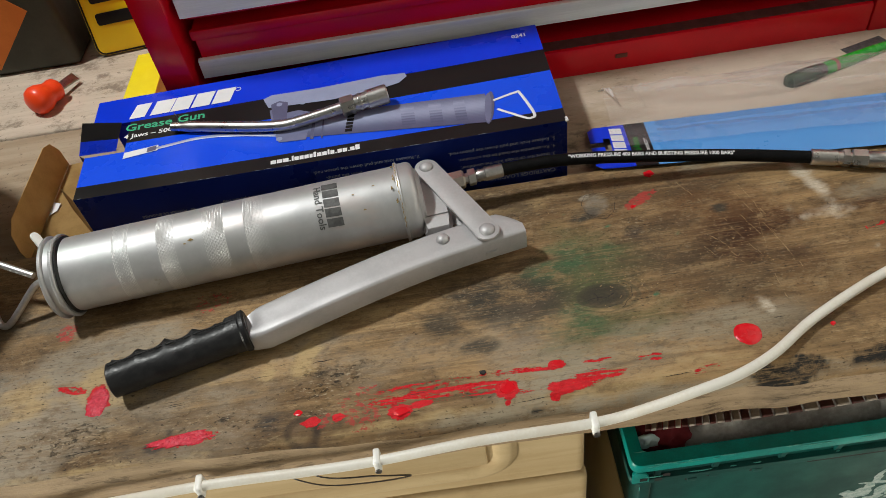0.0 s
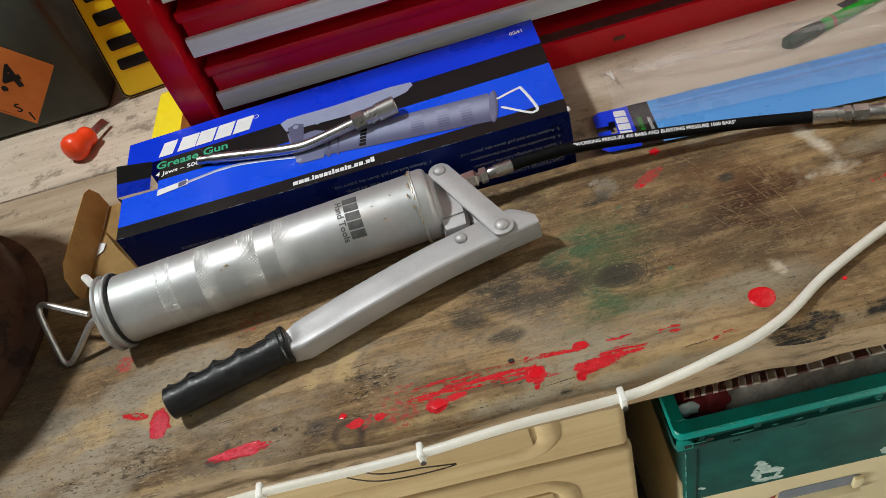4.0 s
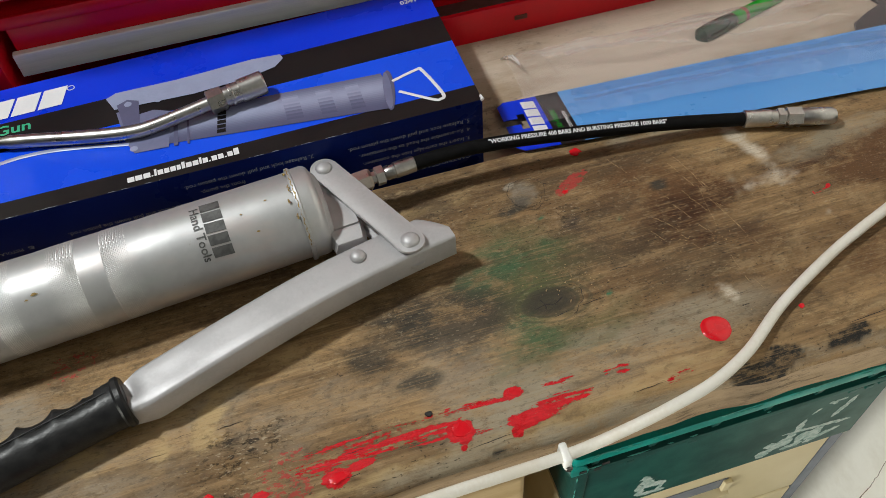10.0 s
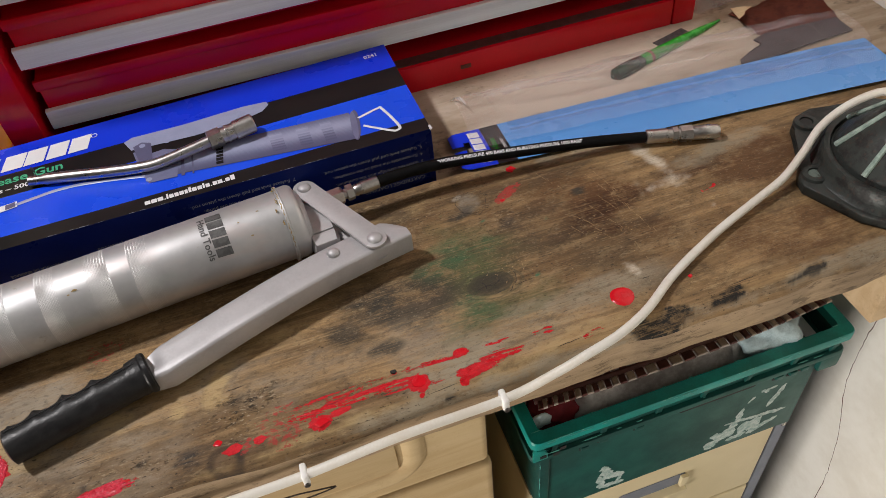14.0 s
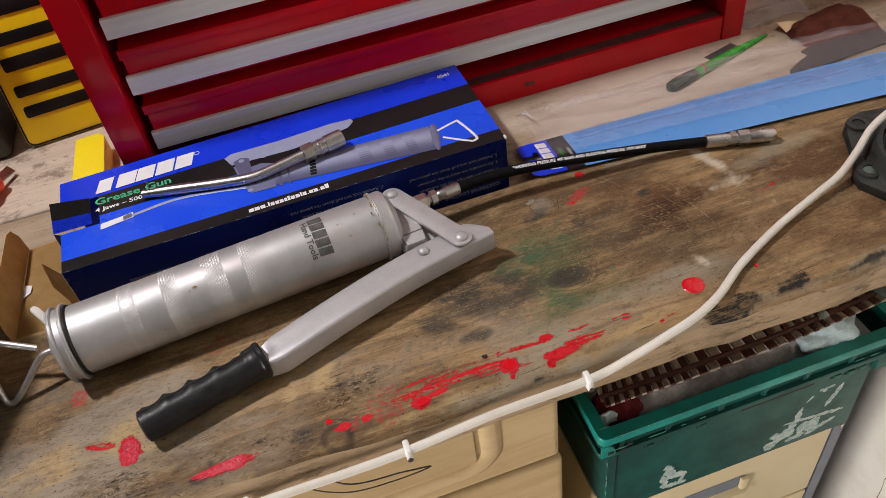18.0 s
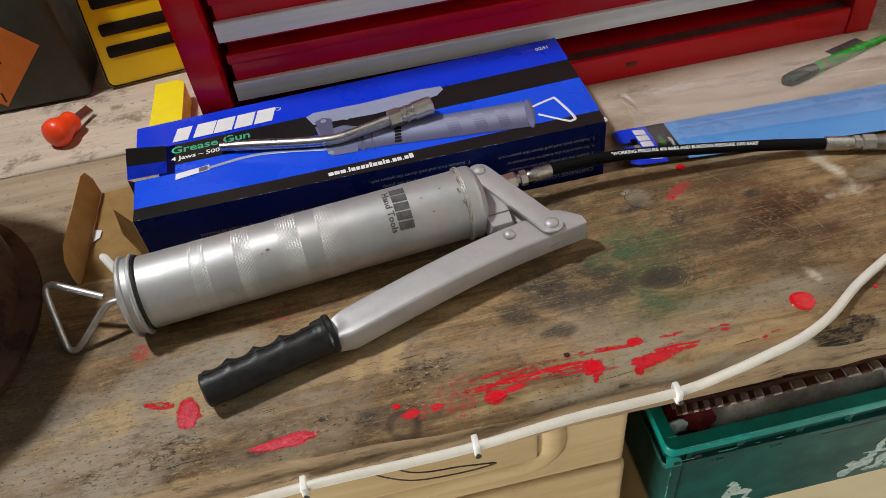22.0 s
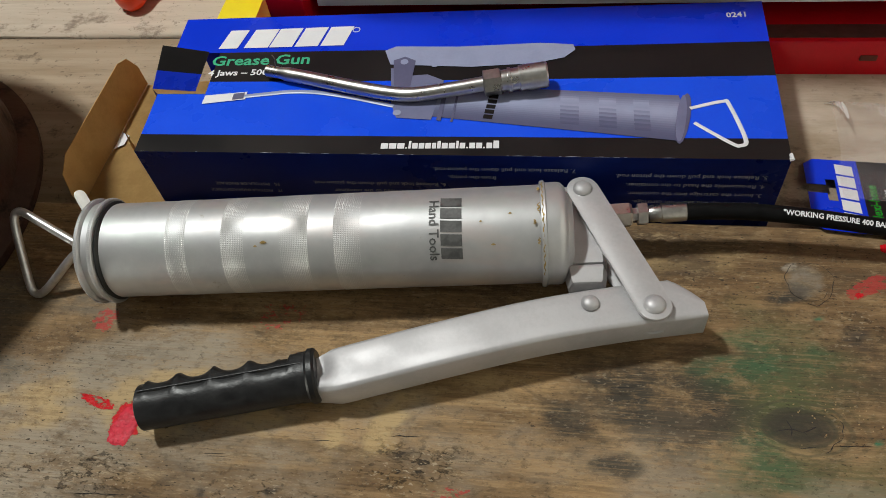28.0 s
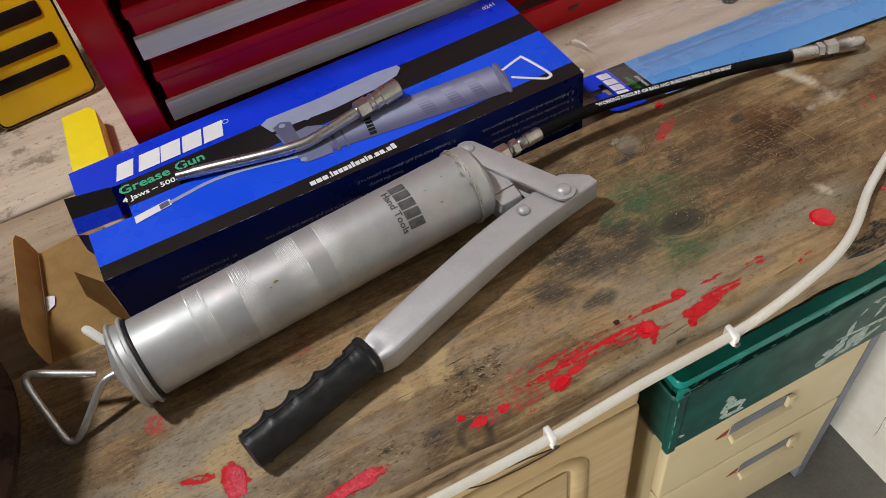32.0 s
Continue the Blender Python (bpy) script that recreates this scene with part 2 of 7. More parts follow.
def pale_wood(name, a, b, dark, grime=0.0, lit_patch=()):
    n = Nodes(name)
    grain = n.noise(7.0, 6.0, (0.5, 8.0, 5.0), (1, 3, 0), 0.6, 0.4)
    dirt = n.noise(22.0, 8.0, (0.8, 1.1, 1), (9, 1, 0), 0.74)
    fine = n.noise(150.0, 4.0, (0.2, 2.5, 2.0), (4, 2, 0), 0.7)
    specks = n.noise(190.0, 5.0, (0.8, 1.0, 1), (2, 4, 0), 0.7)
    c = n.mix(n.ramp(grain, 0.35, 0.65), a, b)
    c = n.mix(n.ramp(dirt, 0.54, 0.66, 0, 0.45 + grime), c, dark)
    c = n.mix(n.ramp(fine, 0.56, 0.74, 0, 0.4), c, dark)
    c = n.mix(n.ramp(specks, 0.60, 0.66, 0, 0.3 + grime), c, dark)
    # optional paler patch: stronger light on the plank put into its colour
    if lit_patch:
        c = n.mix(n.math("MULTIPLY", n.spot(*lit_patch), 0.7), c, (0.66, 0.56, 0.47))
    n.bump(n.math("ADD", fine, n.math("MULTIPLY", dirt, 0.6)), 0.4, 0.001)
    return n.done(c, 0.7, 0.0, Specular_IOR_Level=0.25)


def knurled_steel():
    """Silver painted tube with brown marks; its pinkish and greenish reflections are painted in as a faint film."""
    n = Nodes("silver_tube")
    blotch, fine = n.noise(30.0, 5.0), n.noise(420.0, 3.0, (1, 1, 1), (2, 2, 2))
    mark = n.noise(60.0, 6.0, (1, 1, 1), (7, 3, 1), 0.7)
    film = n.noise(26.0, 4.0, (0.35, 1, 1), (3, 8, 2), 0.6)
    c = n.mix(n.ramp(blotch, 0.35, 0.65), (0.55, 0.55, 0.553), (0.455, 0.455, 0.465))
    # pink and green tints put the barrel's reflections into its colour
    c = n.mix(n.ramp(film, 0.53, 0.64, 0, 0.5), c, (0.60, 0.52, 0.50))
    c = n.mix(n.ramp(film, 0.47, 0.36, 0, 0.5), c, (0.49, 0.54, 0.51))
    c = n.mix(n.ramp(mark, 0.64, 0.74, 0, 0.6), c, (0.24, 0.20, 0.11))
    n.bump(n.math("ADD", n.math("MULTIPLY", fine, 0.5), blotch), 0.08, 0.0006)
    return n.done(c, n.ramp(blotch, 0.3, 0.7, 0.42, 0.54), 0.64)


def rust(name, a, b, c3, scale=35.0, gloss=(0.55, 0.85)):
    n = Nodes(name)
    big, mid, fine = n.noise(9.0, 5.0), n.noise(scale, 6.0, (1, 1, 1), (4, 1, 0), 0.7), n.noise(260.0, 3.0)
    c = n.mix(n.ramp(big, 0.38, 0.62), a, b)
    c = n.mix(n.ramp(mid, 0.5, 0.62), c, c3)
    c = n.mix(n.ramp(fine, 0.55, 0.7, 0, 0.5), c, (0.07, 0.04, 0.03))
    n.bump(n.math("ADD", mid, n.math("MULTIPLY", fine, 0.5)), 0.5, 0.0015)
    return n.done(c, n.ramp(mid, 0.35, 0.65, *gloss), 0.0, Specular_IOR_Level=0.25)


M_BENCH = bench_wood()
M_PLANK = pale_wood("grey_raw_plank", (0.60, 0.51, 0.41), (0.49, 0.405, 0.315), (0.17, 0.125, 0.09), 0.3)
M_PLANK2 = pale_wood("worn_raw_plank", (0.42, 0.33, 0.235), (0.31, 0.23, 0.15), (0.10, 0.072, 0.05), 0.3, (0.29, 0.27, 0.24, 0.10, 0, 0.7, 0.7, 20))
M_NEWWOOD = pale_wood("new_timber", (0.62, 0.46, 0.28), (0.54, 0.38, 0.22), (0.36, 0.24, 0.13))


def edge_wood():
    """The sawn front face, with the black burns that run over the arris."""
    n = Nodes("sawn_plank_face")
    grain = n.noise(9.0, 6.0, (0.5, 5.0, 9.0), (1, 3, 0), 0.65, 0.6)
    dirt = n.noise(40.0, 8.0, (0.6, 1.0, 1.4), (9, 1, 0), 0.76)
    fine = n.noise(150.0, 5.0, (0.2, 2.5, 3.0), (4, 2, 0), 0.7)
    c = n.mix(n.ramp(grain, 0.36, 0.64), (0.47, 0.340, 0.215), (0.35, 0.250, 0.150))
    c = n.mix(n.ramp(dirt, 0.54, 0.64, 0, 0.5), c, (0.17, 0.12, 0.075))
    c = n.mix(n.ramp(fine, 0.55, 0.68, 0, 0.45), c, (0.14, 0.095, 0.055))
    chips = n.noise(75.0, 7.0, (0.45, 1.0, 1.6), (3, 5, 1), 0.72)
    c = n.mix(n.ramp(chips, 0.55, 0.62, 0, 0.6), c, (0.075, 0.05, 0.03))
    c = n.mix(n.ramp(chips, 0.43, 0.36, 0, 0.5), c, (0.52, 0.38, 0.22))
    for x, rx, rz, amount in ((0.189, 0.016, 0.008, 0.25), (0.172, 0.020, 0.003, 0.25), (0.30, 0.028, 0.007, 0.2), (0.37, 0.04, 0.006, 0.3)):
        c = n.mix(n.math("MULTIPLY", n.spot(x, -0.060, rx, rz, 0, 0.6, 1.0, 80), amount), c, (0.022, 0.019, 0.017))
    n.bump(n.math("ADD", n.math("ADD", fine, chips), n.math("MULTIPLY", dirt, 0.8)), 0.7, 0.0018)
    return n.done(c, 0.7, 0.0, Specular_IOR_Level=0.25)


M_EDGE = edge_wood()
M_CAB = pale_wood("light_oak_laminate", (0.58, 0.44, 0.25), (0.50, 0.36, 0.19), (0.44, 0.31, 0.16))
M_STEEL = knurled_steel()
M_KNURL = surface("knurled_silver", (0.60, 0.595, 0.59), (0.52, 0.515, 0.515), 60, (0.40, 0.50), 0.66, 0.05)
M_LEVER = surface("silver_painted_steel", (0.50, 0.49, 0.50), (0.44, 0.43, 0.44), 40, (0.46, 0.58), 0.42, 0.10)
M_CHROME = surface("bright_zinc", (0.60, 0.585, 0.565), (0.48, 0.465, 0.45), 90, (0.26, 0.38), 1.0, 0.03)
M_HANDLE = surface("chromed_wire", (0.76, 0.745, 0.74), (0.58, 0.56, 0.56), 90, (0.30, 0.44), 0.85, 0.08)
# zinc of the outlet, warmed in colour for the reflection on it
M_OUTLETZINC = surface("zinc_with_reflected_tint", (0.66, 0.61, 0.56), (0.55, 0.50, 0.45), 90, (0.25, 0.4), 1.0, 0.05)
M_GRIP = surface("black_vinyl", (0.010, 0.010, 0.011), (0.018, 0.018, 0.019), 120, (0.34, 0.5), 0.0, 0.4, Specular_IOR_Level=0.35)
M_RUBBER = surface("black_hose_rubber", (0.004, 0.004, 0.0045), (0.007, 0.007, 0.0075), 200, (0.5, 0.65), 0.0, 0.15, Specular_IOR_Level=0.08)
M_BLUE = surface("glossy_blue_print", (0.004, 0.034, 0.66), (0.007, 0.042, 0.72), 15, (0.24, 0.34), 0.0, 0.03, Specular_IOR_Level=0.3)
M_LIGHTBLUE = surface("lighter_blue_print", (0.008, 0.072, 0.80), (0.012, 0.085, 0.85), 15, (0.24, 0.34), 0.0, 0.03, Specular_IOR_Level=0.3)
M_NAVY = surface("navy_print", (0.005, 0.020, 0.20), (0.007, 0.026, 0.24), 15, (0.25, 0.36), 0.0, 0.03, Specular_IOR_Level=0.3)
M_INK = surface("black_print", (0.010, 0.009, 0.010), (0.015, 0.012, 0.012), 20, (0.34, 0.46), 0.0, 0.03, Specular_IOR_Level=0.2)
M_WHITE = surface("white_print", (0.80, 0.80, 0.82), (0.74, 0.74, 0.77), 40, (0.4, 0.5), 0.0, 0.02)
M_FAINT = surface("pale_blue_small_print", (0.30, 0.33, 0.46), (0.22, 0.25, 0.38), 300, (0.4, 0.5), 0.0, 0.02)
M_GREENINK = surface("green_print", (0.05, 0.44, 0.24), (0.06, 0.40, 0.22), 40, (0.4, 0.5), 0.0, 0.02)
M_CARD = surface("brown_board", (0.60, 0.375, 0.135), (0.52, 0.32, 0.11), 60, (0.75, 0.9), 0.0, 0.1)
M_PICTONE = [surface("picture_tone", (0.075 + 0.26 * f, 0.080 + 0.28 * f, 0.16 + 0.36 * f), (0.07 + 0.24 * f, 0.075 + 0.26 * f, 0.15 + 0.34 * f), 60, (0.3, 0.4), 0.0, 0.02) for f in [0.05 + 0.9 * math.exp(-((k / 19 - 0.62) / 0.30) ** 2) for k in range(20)]]
M_PIC_A = surface("picture_violet_grey", (0.11, 0.11, 0.20), (0.10, 0.10, 0.18), 60, (0.3, 0.4), 0.0, 0.02)
M_PIC_B = surface("picture_mid_grey", (0.17, 0.18, 0.30), (0.15, 0.16, 0.27), 60, (0.3, 0.4), 0.0, 0.02)
M_PIC_C = surface("picture_light_grey", (0.31, 0.34, 0.50), (0.28, 0.31, 0.46), 60, (0.3, 0.4), 0.0, 0.02)
M_RED = surface("red_enamel", (0.62, 0.004, 0.014), (0.54, 0.004, 0.012), 12, (0.16, 0.26), 0.0, 0.04, Specular_IOR_Level=0.32)
M_ALU = surface("brushed_aluminium", (0.88, 0.87, 0.85), (0.74, 0.73, 0.71), 18, (0.32, 0.44), 0.22, 0.02, (0.2, 1, 6))
M_PAINT = surface("spilt_red_paint", (0.72, 0.008, 0.018), (0.62, 0.006, 0.014), 90, (0.14, 0.35), 0.0, 0.3)
M_PINK = surface("crinkled_red_paint", (0.76, 0.050, 0.085), (0.58, 0.025, 0.045), 320, (0.10, 0.22), 0.0, 1.0, (1, 1, 1), 420, 0.0020)
M_DULLRED = surface("thin_dull_red_paint", (0.36, 0.035, 0.03), (0.24, 0.05, 0.035), 220, (0.4, 0.6), 0.0, 0.5)
M_CABLE = surface("white_pvc", (0.81, 0.785, 0.72), (0.73, 0.68, 0.59), 28, (0.38, 0.55), 0.0, 0.08)
M_CLIP = surface("white_clip_plastic", (0.87, 0.865, 0.84), (0.80, 0.79, 0.75), 80, (0.35, 0.5), 0.0, 0.05)
M_NAIL = surface("dark_steel", (0.12, 0.11, 0.10), (0.20, 0.18, 0.17), 300, (0.35, 0.5), 1.0, 0.1)
M_PLATE = surface("reflective_yellow", (0.95, 0.66, 0.004), (0.92, 0.62, 0.004), 30, (0.3, 0.42), 0.0, 0.03)
M_YELLOW = surface("yellow_plastic", (0.92, 0.76, 0.012), (0.88, 0.71, 0.01), 60, (0.4, 0.55), 0.0, 0.06)
M_ORANGE = surface("orange_label", (0.68, 0.19, 0.022), (0.62, 0.165, 0.02), 30, (0.55, 0.7), 0.0, 0.05)
M_OLIVE = surface("olive_drab_paint", (0.040, 0.045, 0.030), (0.030, 0.033, 0.024), 30, (0.45, 0.6), 0.0, 0.1)
M_PLUG = surface("orange_red_plastic", (0.95, 0.075, 0.016), (0.90, 0.062, 0.013), 80, (0.28, 0.4), 0.0, 0.04)
M_BLADE = surface("worn_blade_steel", (0.42, 0.40, 0.38), (0.28, 0.26, 0.24), 120, (0.3, 0.5), 1.0, 0.15)
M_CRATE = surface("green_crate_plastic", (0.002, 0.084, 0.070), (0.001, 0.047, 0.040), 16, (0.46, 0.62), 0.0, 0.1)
# lighter copy of the crate green: light on rim and tab put into colour
M_CRATELIT = surface("lit_crate_plastic", (0.003, 0.29, 0.25), (0.003, 0.19, 0.165), 24, (0.3, 0.45), 0.0, 0.1)
M_CREAM = surface("cream_enamel", (0.70, 0.60, 0.38), (0.66, 0.56, 0.35), 8, (0.4, 0.5), 0.0, 0.03)
M_GREYBLUE = surface("grey_blue_enamel", (0.19, 0.21, 0.26), (0.16, 0.18, 0.22), 20, (0.45, 0.6), 0.0, 0.05)
M_LABEL = surface("torn_paper_label", (0.50, 0.57, 0.54), (0.26, 0.38, 0.35), 160, (0.7, 0.9), 0.0, 0.3)
M_RUSTTOP = rust("pink_rust", (0.21, 0.120, 0.090), (0.33, 0.205, 0.125), (0.080, 0.045, 0.040), 210.0)
M_RUSTORANGE = rust("orange_rust", (0.44, 0.235, 0.09), (0.36, 0.19, 0.08), (0.22, 0.125, 0.07), 90.0)
M_RUSTDARK = rust("dark_rusty_enamel", (0.045, 0.024, 0.017), (0.070, 0.034, 0.021), (0.022, 0.013, 0.010), 25.0, (0.5, 0.8))
M_RUSTSCRAP = rust("brown_scrap", (0.17, 0.045, 0.028), (0.20, 0.055, 0.032), (0.14, 0.038, 0.026))
M_IRON = rust("grey_cast_iron", (0.026, 0.030, 0.028), (0.042, 0.048, 0.044), (0.018, 0.018, 0.017), 40.0, (0.28, 0.5))
M_PATINA = rust("verdigris_iron", (0.10, 0.125, 0.11), (0.16, 0.20, 0.175), (0.055, 0.062, 0.056), 60.0, (0.5, 0.75))
M_SKY = surface("sky_blue_card", (0.105, 0.33, 0.76), (0.115, 0.35, 0.78), 15, (0.25, 0.35), 0.0, 0.03)
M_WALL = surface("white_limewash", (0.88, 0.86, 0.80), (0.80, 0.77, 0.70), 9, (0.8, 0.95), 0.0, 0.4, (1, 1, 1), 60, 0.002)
# tone of the unseen walls, kept low so little light bounces back
M_DIMWALL = surface("low_bounce_wall", (0.075, 0.07, 0.065), (0.06, 0.055, 0.05), 5, (0.8, 0.95), 0.0, 0.4)
M_FLOOR = surface("grey_concrete", (0.20, 0.195, 0.185), (0.14, 0.135, 0.13), 6, (0.7, 0.9), 0.0, 0.5, (1, 1, 1), 150, 0.002)
# unseen ceiling, darkened for the same weak bounce
M_CEIL = surface("low_bounce_ceiling", (0.13, 0.125, 0.12), (0.11, 0.105, 0.10), 5, (0.8, 0.9), 0.0, 0.2)
M_BRICKISH = surface("rust_brown_plastic", (0.110, 0.036, 0.030), (0.075, 0.026, 0.022), 80, (0.4, 0.6), 0.0, 0.1)
M_SLATGREY = surface("grey_brown_slat", (0.42, 0.36, 0.31), (0.31, 0.26, 0.215), 80, (0.4, 0.6), 0.0, 0.1)
M_PALECLOTH = surface("pale_blue_cloth", (0.48, 0.60, 0.63), (0.32, 0.42, 0.45), 40, (0.85, 0.95), 0.0, 0.6, (1, 1, 1), 400, 0.001)
M_REDCLOTH = surface("dark_red_cloth", (0.20, 0.012, 0.02), (0.14, 0.008, 0.014), 40, (0.8, 0.95), 0.0, 0.5)
M_WORN = surface("worn_grey_metal", (0.22, 0.21, 0.24), (0.12, 0.11, 0.13), 160, (0.5, 0.7), 0.2, 0.5)
M_UNDER = surface("dark_violet_piece", (0.035, 0.022, 0.024), (0.025, 0.016, 0.018), 30, (0.5, 0.7), 0.0, 0.2)
M_DARK = surface("dark_gap", (0.012, 0.010, 0.010), (0.018, 0.015, 0.014), 30, (0.6, 0.8), 0.0, 0.1)
M_GREENPEN = surface("green_pen_plastic", (0.015, 0.27, 0.02), (0.03, 0.36, 0.03), 80, (0.2, 0.3), 0.0, 0.03)
M_PENDARK = surface("dark_green_plastic", (0.006, 0.032, 0.014), (0.010, 0.050, 0.02), 80, (0.12, 0.25), 0.0, 0.05)
M_FILE = surface("grey_file_steel", (0.14, 0.14, 0.145), (0.10, 0.10, 0.105), 300, (0.45, 0.6), 0.6, 0.3)
M_GREASE = surface("old_grease", (0.42, 0.30, 0.10), (0.22, 0.145, 0.045), 200, (0.2, 0.4), 0.0, 0.6)


def clear_plastic(name, tint, cover):
    n = Nodes(name)
    n.bump(n.noise(30.0, 3.0, (0.4, 1, 1)), 0.15, 0.001)
    return n.done(tint, 0.05, 0.0, Alpha=cover)


M_CLEAR = clear_plastic("clear_blister_plastic", (0.75, 0.68, 0.70), 0.11)
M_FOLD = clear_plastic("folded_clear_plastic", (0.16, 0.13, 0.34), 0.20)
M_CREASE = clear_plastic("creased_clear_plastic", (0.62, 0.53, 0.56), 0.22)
# two pale tones that paint highlights onto the blister
M_PALEGLINT = clear_plastic("faint_painted_glint", (0.88, 0.86, 0.85), 0.15)
M_GLINT = clear_plastic("painted_glint_on_plastic", (0.95, 0.94, 0.92), 0.55)
M_BAG = clear_plastic("grey_polythene", (0.55, 0.55, 0.54), 0.30)

# ---- shapes ----
BASE = {}


def thing(name, loc, label, category, group="", kind=""):
    ob = new(name)
    ob.empty_display_size = 0.05
    ob.location = loc
    BASE[ob] = Vector(loc)
    return tagged(ob, label, category, group, kind)


def finish(bm, angle=38):
    me = bpy.data.meshes.new("mesh")
    bmesh.ops.recalc_face_normals(bm, faces=bm.faces)
    bm.to_mesh(me)
    bm.free()
    me.shade_smooth()
    me.set_sharp_from_angle(angle=radians(angle))
    return me


def part(name, bm, material, parent=None, label="", angle=38, **tags):
    """One mesh object, given in world metres, under a thing or a part."""
    base = BASE.get(parent, Vector((0, 0, 0)))
    bmesh.ops.translate(bm, verts=bm.verts, vec=-base)
    me = finish(bm, angle)
    for m in material if isinstance(material, (list, tuple)) else (material,):
        me.materials.append(m)
    ob = new(name, me)
    if parent:
        ob.parent = parent
    BASE[ob] = base
    return tagged(ob, label, **tags)


def box(x0, x1, y0, y1, z0, z1, bevel=0.0, seg=2, bm=None):
    out = bm or bmesh.new()
    made = bmesh.ops.create_cube(out, size=1.0, matrix=Matrix.LocRotScale(((x0 + x1) / 2, (y0 + y1) / 2, (z0 + z1) / 2), None, (x1 - x0, y1 - y0, z1 - z0)))
    if bevel:
        edges = list({e for v in made["verts"] for e in v.link_edges})
        bmesh.ops.bevel(out, geom=edges, offset=bevel, segments=seg, profile=0.6, affect="EDGES")
    return out


def frame_of(a, b, up=(0, 0, 1)):
    """A turn whose z runs from a to b."""
    z = (Vector(b) - Vector(a)).normalized()
    x = Vector(up).cross(z)
    x = x.normalized() if x.length > 1e-4 else Vector((1, 0, 0))
    return Matrix((x, z.cross(x), z)).transposed()


def lathe(a, b, profile, seg=40, bm=None, up=(0, 0, 1), caps=True):
    """Turns (along, radius) pairs round the line from a towards b, in metres from a."""
    out = bm or bmesh.new()
    turn, a = frame_of(a, b, up), Vector(a)
    rings = []
    for along, r in profile:
        rings.append([out.verts.new(a + turn @ Vector((r * math.cos(2 * math.pi * k / seg), r * math.sin(2 * math.pi * k / seg), along))) for k in range(seg)])
    for p, q in zip(rings, rings[1:]):
        for k in range(seg):
            out.faces.new((p[k], p[(k + 1) % seg], q[(k + 1) % seg], q[k]))
    if caps:
        out.faces.new(rings[0][::-1]), out.faces.new(rings[-1])
    return out


def rod(a, b, r, seg=24, bevel=0.0, bm=None):
    length = (Vector(b) - Vector(a)).length
    c = min(bevel, r * 0.6)
    return lathe(a, b, [(0, r - c), (c, r), (length - c, r), (length, r - c)] if c else [(0, r), (length, r)], seg, bm)


def smooth_path(points, steps=8, closed=False):
    pts = [Vector(p) for p in points]
    n = len(pts)
    out = []
    for i in range(n if closed else n - 1):
        p0, p1, p2, p3 = (pts[(i - 1) % n] if closed or i else pts[0] * 2 - pts[1]), pts[i], pts[(i + 1) % n], (pts[(i + 2) % n] if closed or i + 2 < n else pts[-1] * 2 - pts[-2])
        for k in range(steps):
            t = k / steps
            out.append(0.5 * (2 * p1 + (p2 - p0) * t + (2 * p0 - 5 * p1 + 4 * p2 - p3) * t * t + (3 * p1 - p0 - 3 * p2 + p3) * t ** 3))
    return out if closed else out + [pts[-1]]


def tube(points, r, seg=14, bm=None, closed=False, flat=1.0):
    """A round bar along a line of points; r may be a function of 0..1."""
    out = bm or bmesh.new()
    n = len(points)
    rings, side = [], None
    for i, p in enumerate(points):
        d = (points[(i + 1) % n] if closed or i + 1 < n else points[i]) - (points[i - 1] if closed or i else points[i])
        d.normalize()
        side = (side - d * side.dot(d)) if side else (Vector((0, 0, 1)).cross(d) if abs(d.z) < 0.95 else Vector((1, 0, 0)))
        side.normalize()
        up = d.cross(side)
        radius = r(i / (n - 1)) if callable(r) else r
        rings.append([out.verts.new(p + side * radius * math.cos(2 * math.pi * k / seg) + up * radius * flat * math.sin(2 * math.pi * k / seg)) for k in range(seg)])
    for i in range(n if closed else n - 1):
        p, q = rings[i], rings[(i + 1) % n]
        for k in range(seg):
            out.faces.new((p[k], p[(k + 1) % seg], q[(k + 1) % seg], q[k]))
    if not closed:
        out.faces.new(rings[0][::-1]), out.faces.new(rings[-1])
    return out


def slab(outline, thick, place=lambda x, y, z: (x, y, z), bevel=0.0, bm=None, seg=2):
    """A flat piece with an outline in x, y, from z = 0 up to thick, set by place(x, y, z)."""
    out = bm or bmesh.new()
    low = [out.verts.new((x, y, 0)) for x, y in outline]
    top = [out.verts.new((x, y, thick)) for x, y in outline]
    n = len(outline)
    faces = [out.faces.new(low[::-1]), out.faces.new(top)]
    faces += [out.faces.new((low[i], low[(i + 1) % n], top[(i + 1) % n], top[i])) for i in range(n)]
    verts = set(low + top)
    if bevel:
        made = bmesh.ops.bevel(out, geom=list({e for f in faces[:2] for e in f.edges}), offset=bevel, segments=seg, profile=0.6, affect="EDGES")
        verts |= set(made["verts"])
        verts = {v for v in verts if v.is_valid}
    for v in verts:
        v.co = Vector(place(*v.co))
    return out


def rounded(x0, x1, y0, y1, r, seg=5):
    out = []
    for cx, cy, a in ((x1 - r, y1 - r, 0), (x0 + r, y1 - r, 90), (x0 + r, y0 + r, 180), (x1 - r, y0 + r, 270)):
        out += [(cx + r * math.cos(radians(a + 90 * k / seg)), cy + r * math.sin(radians(a + 90 * k / seg))) for k in range(seg + 1)]
    return out


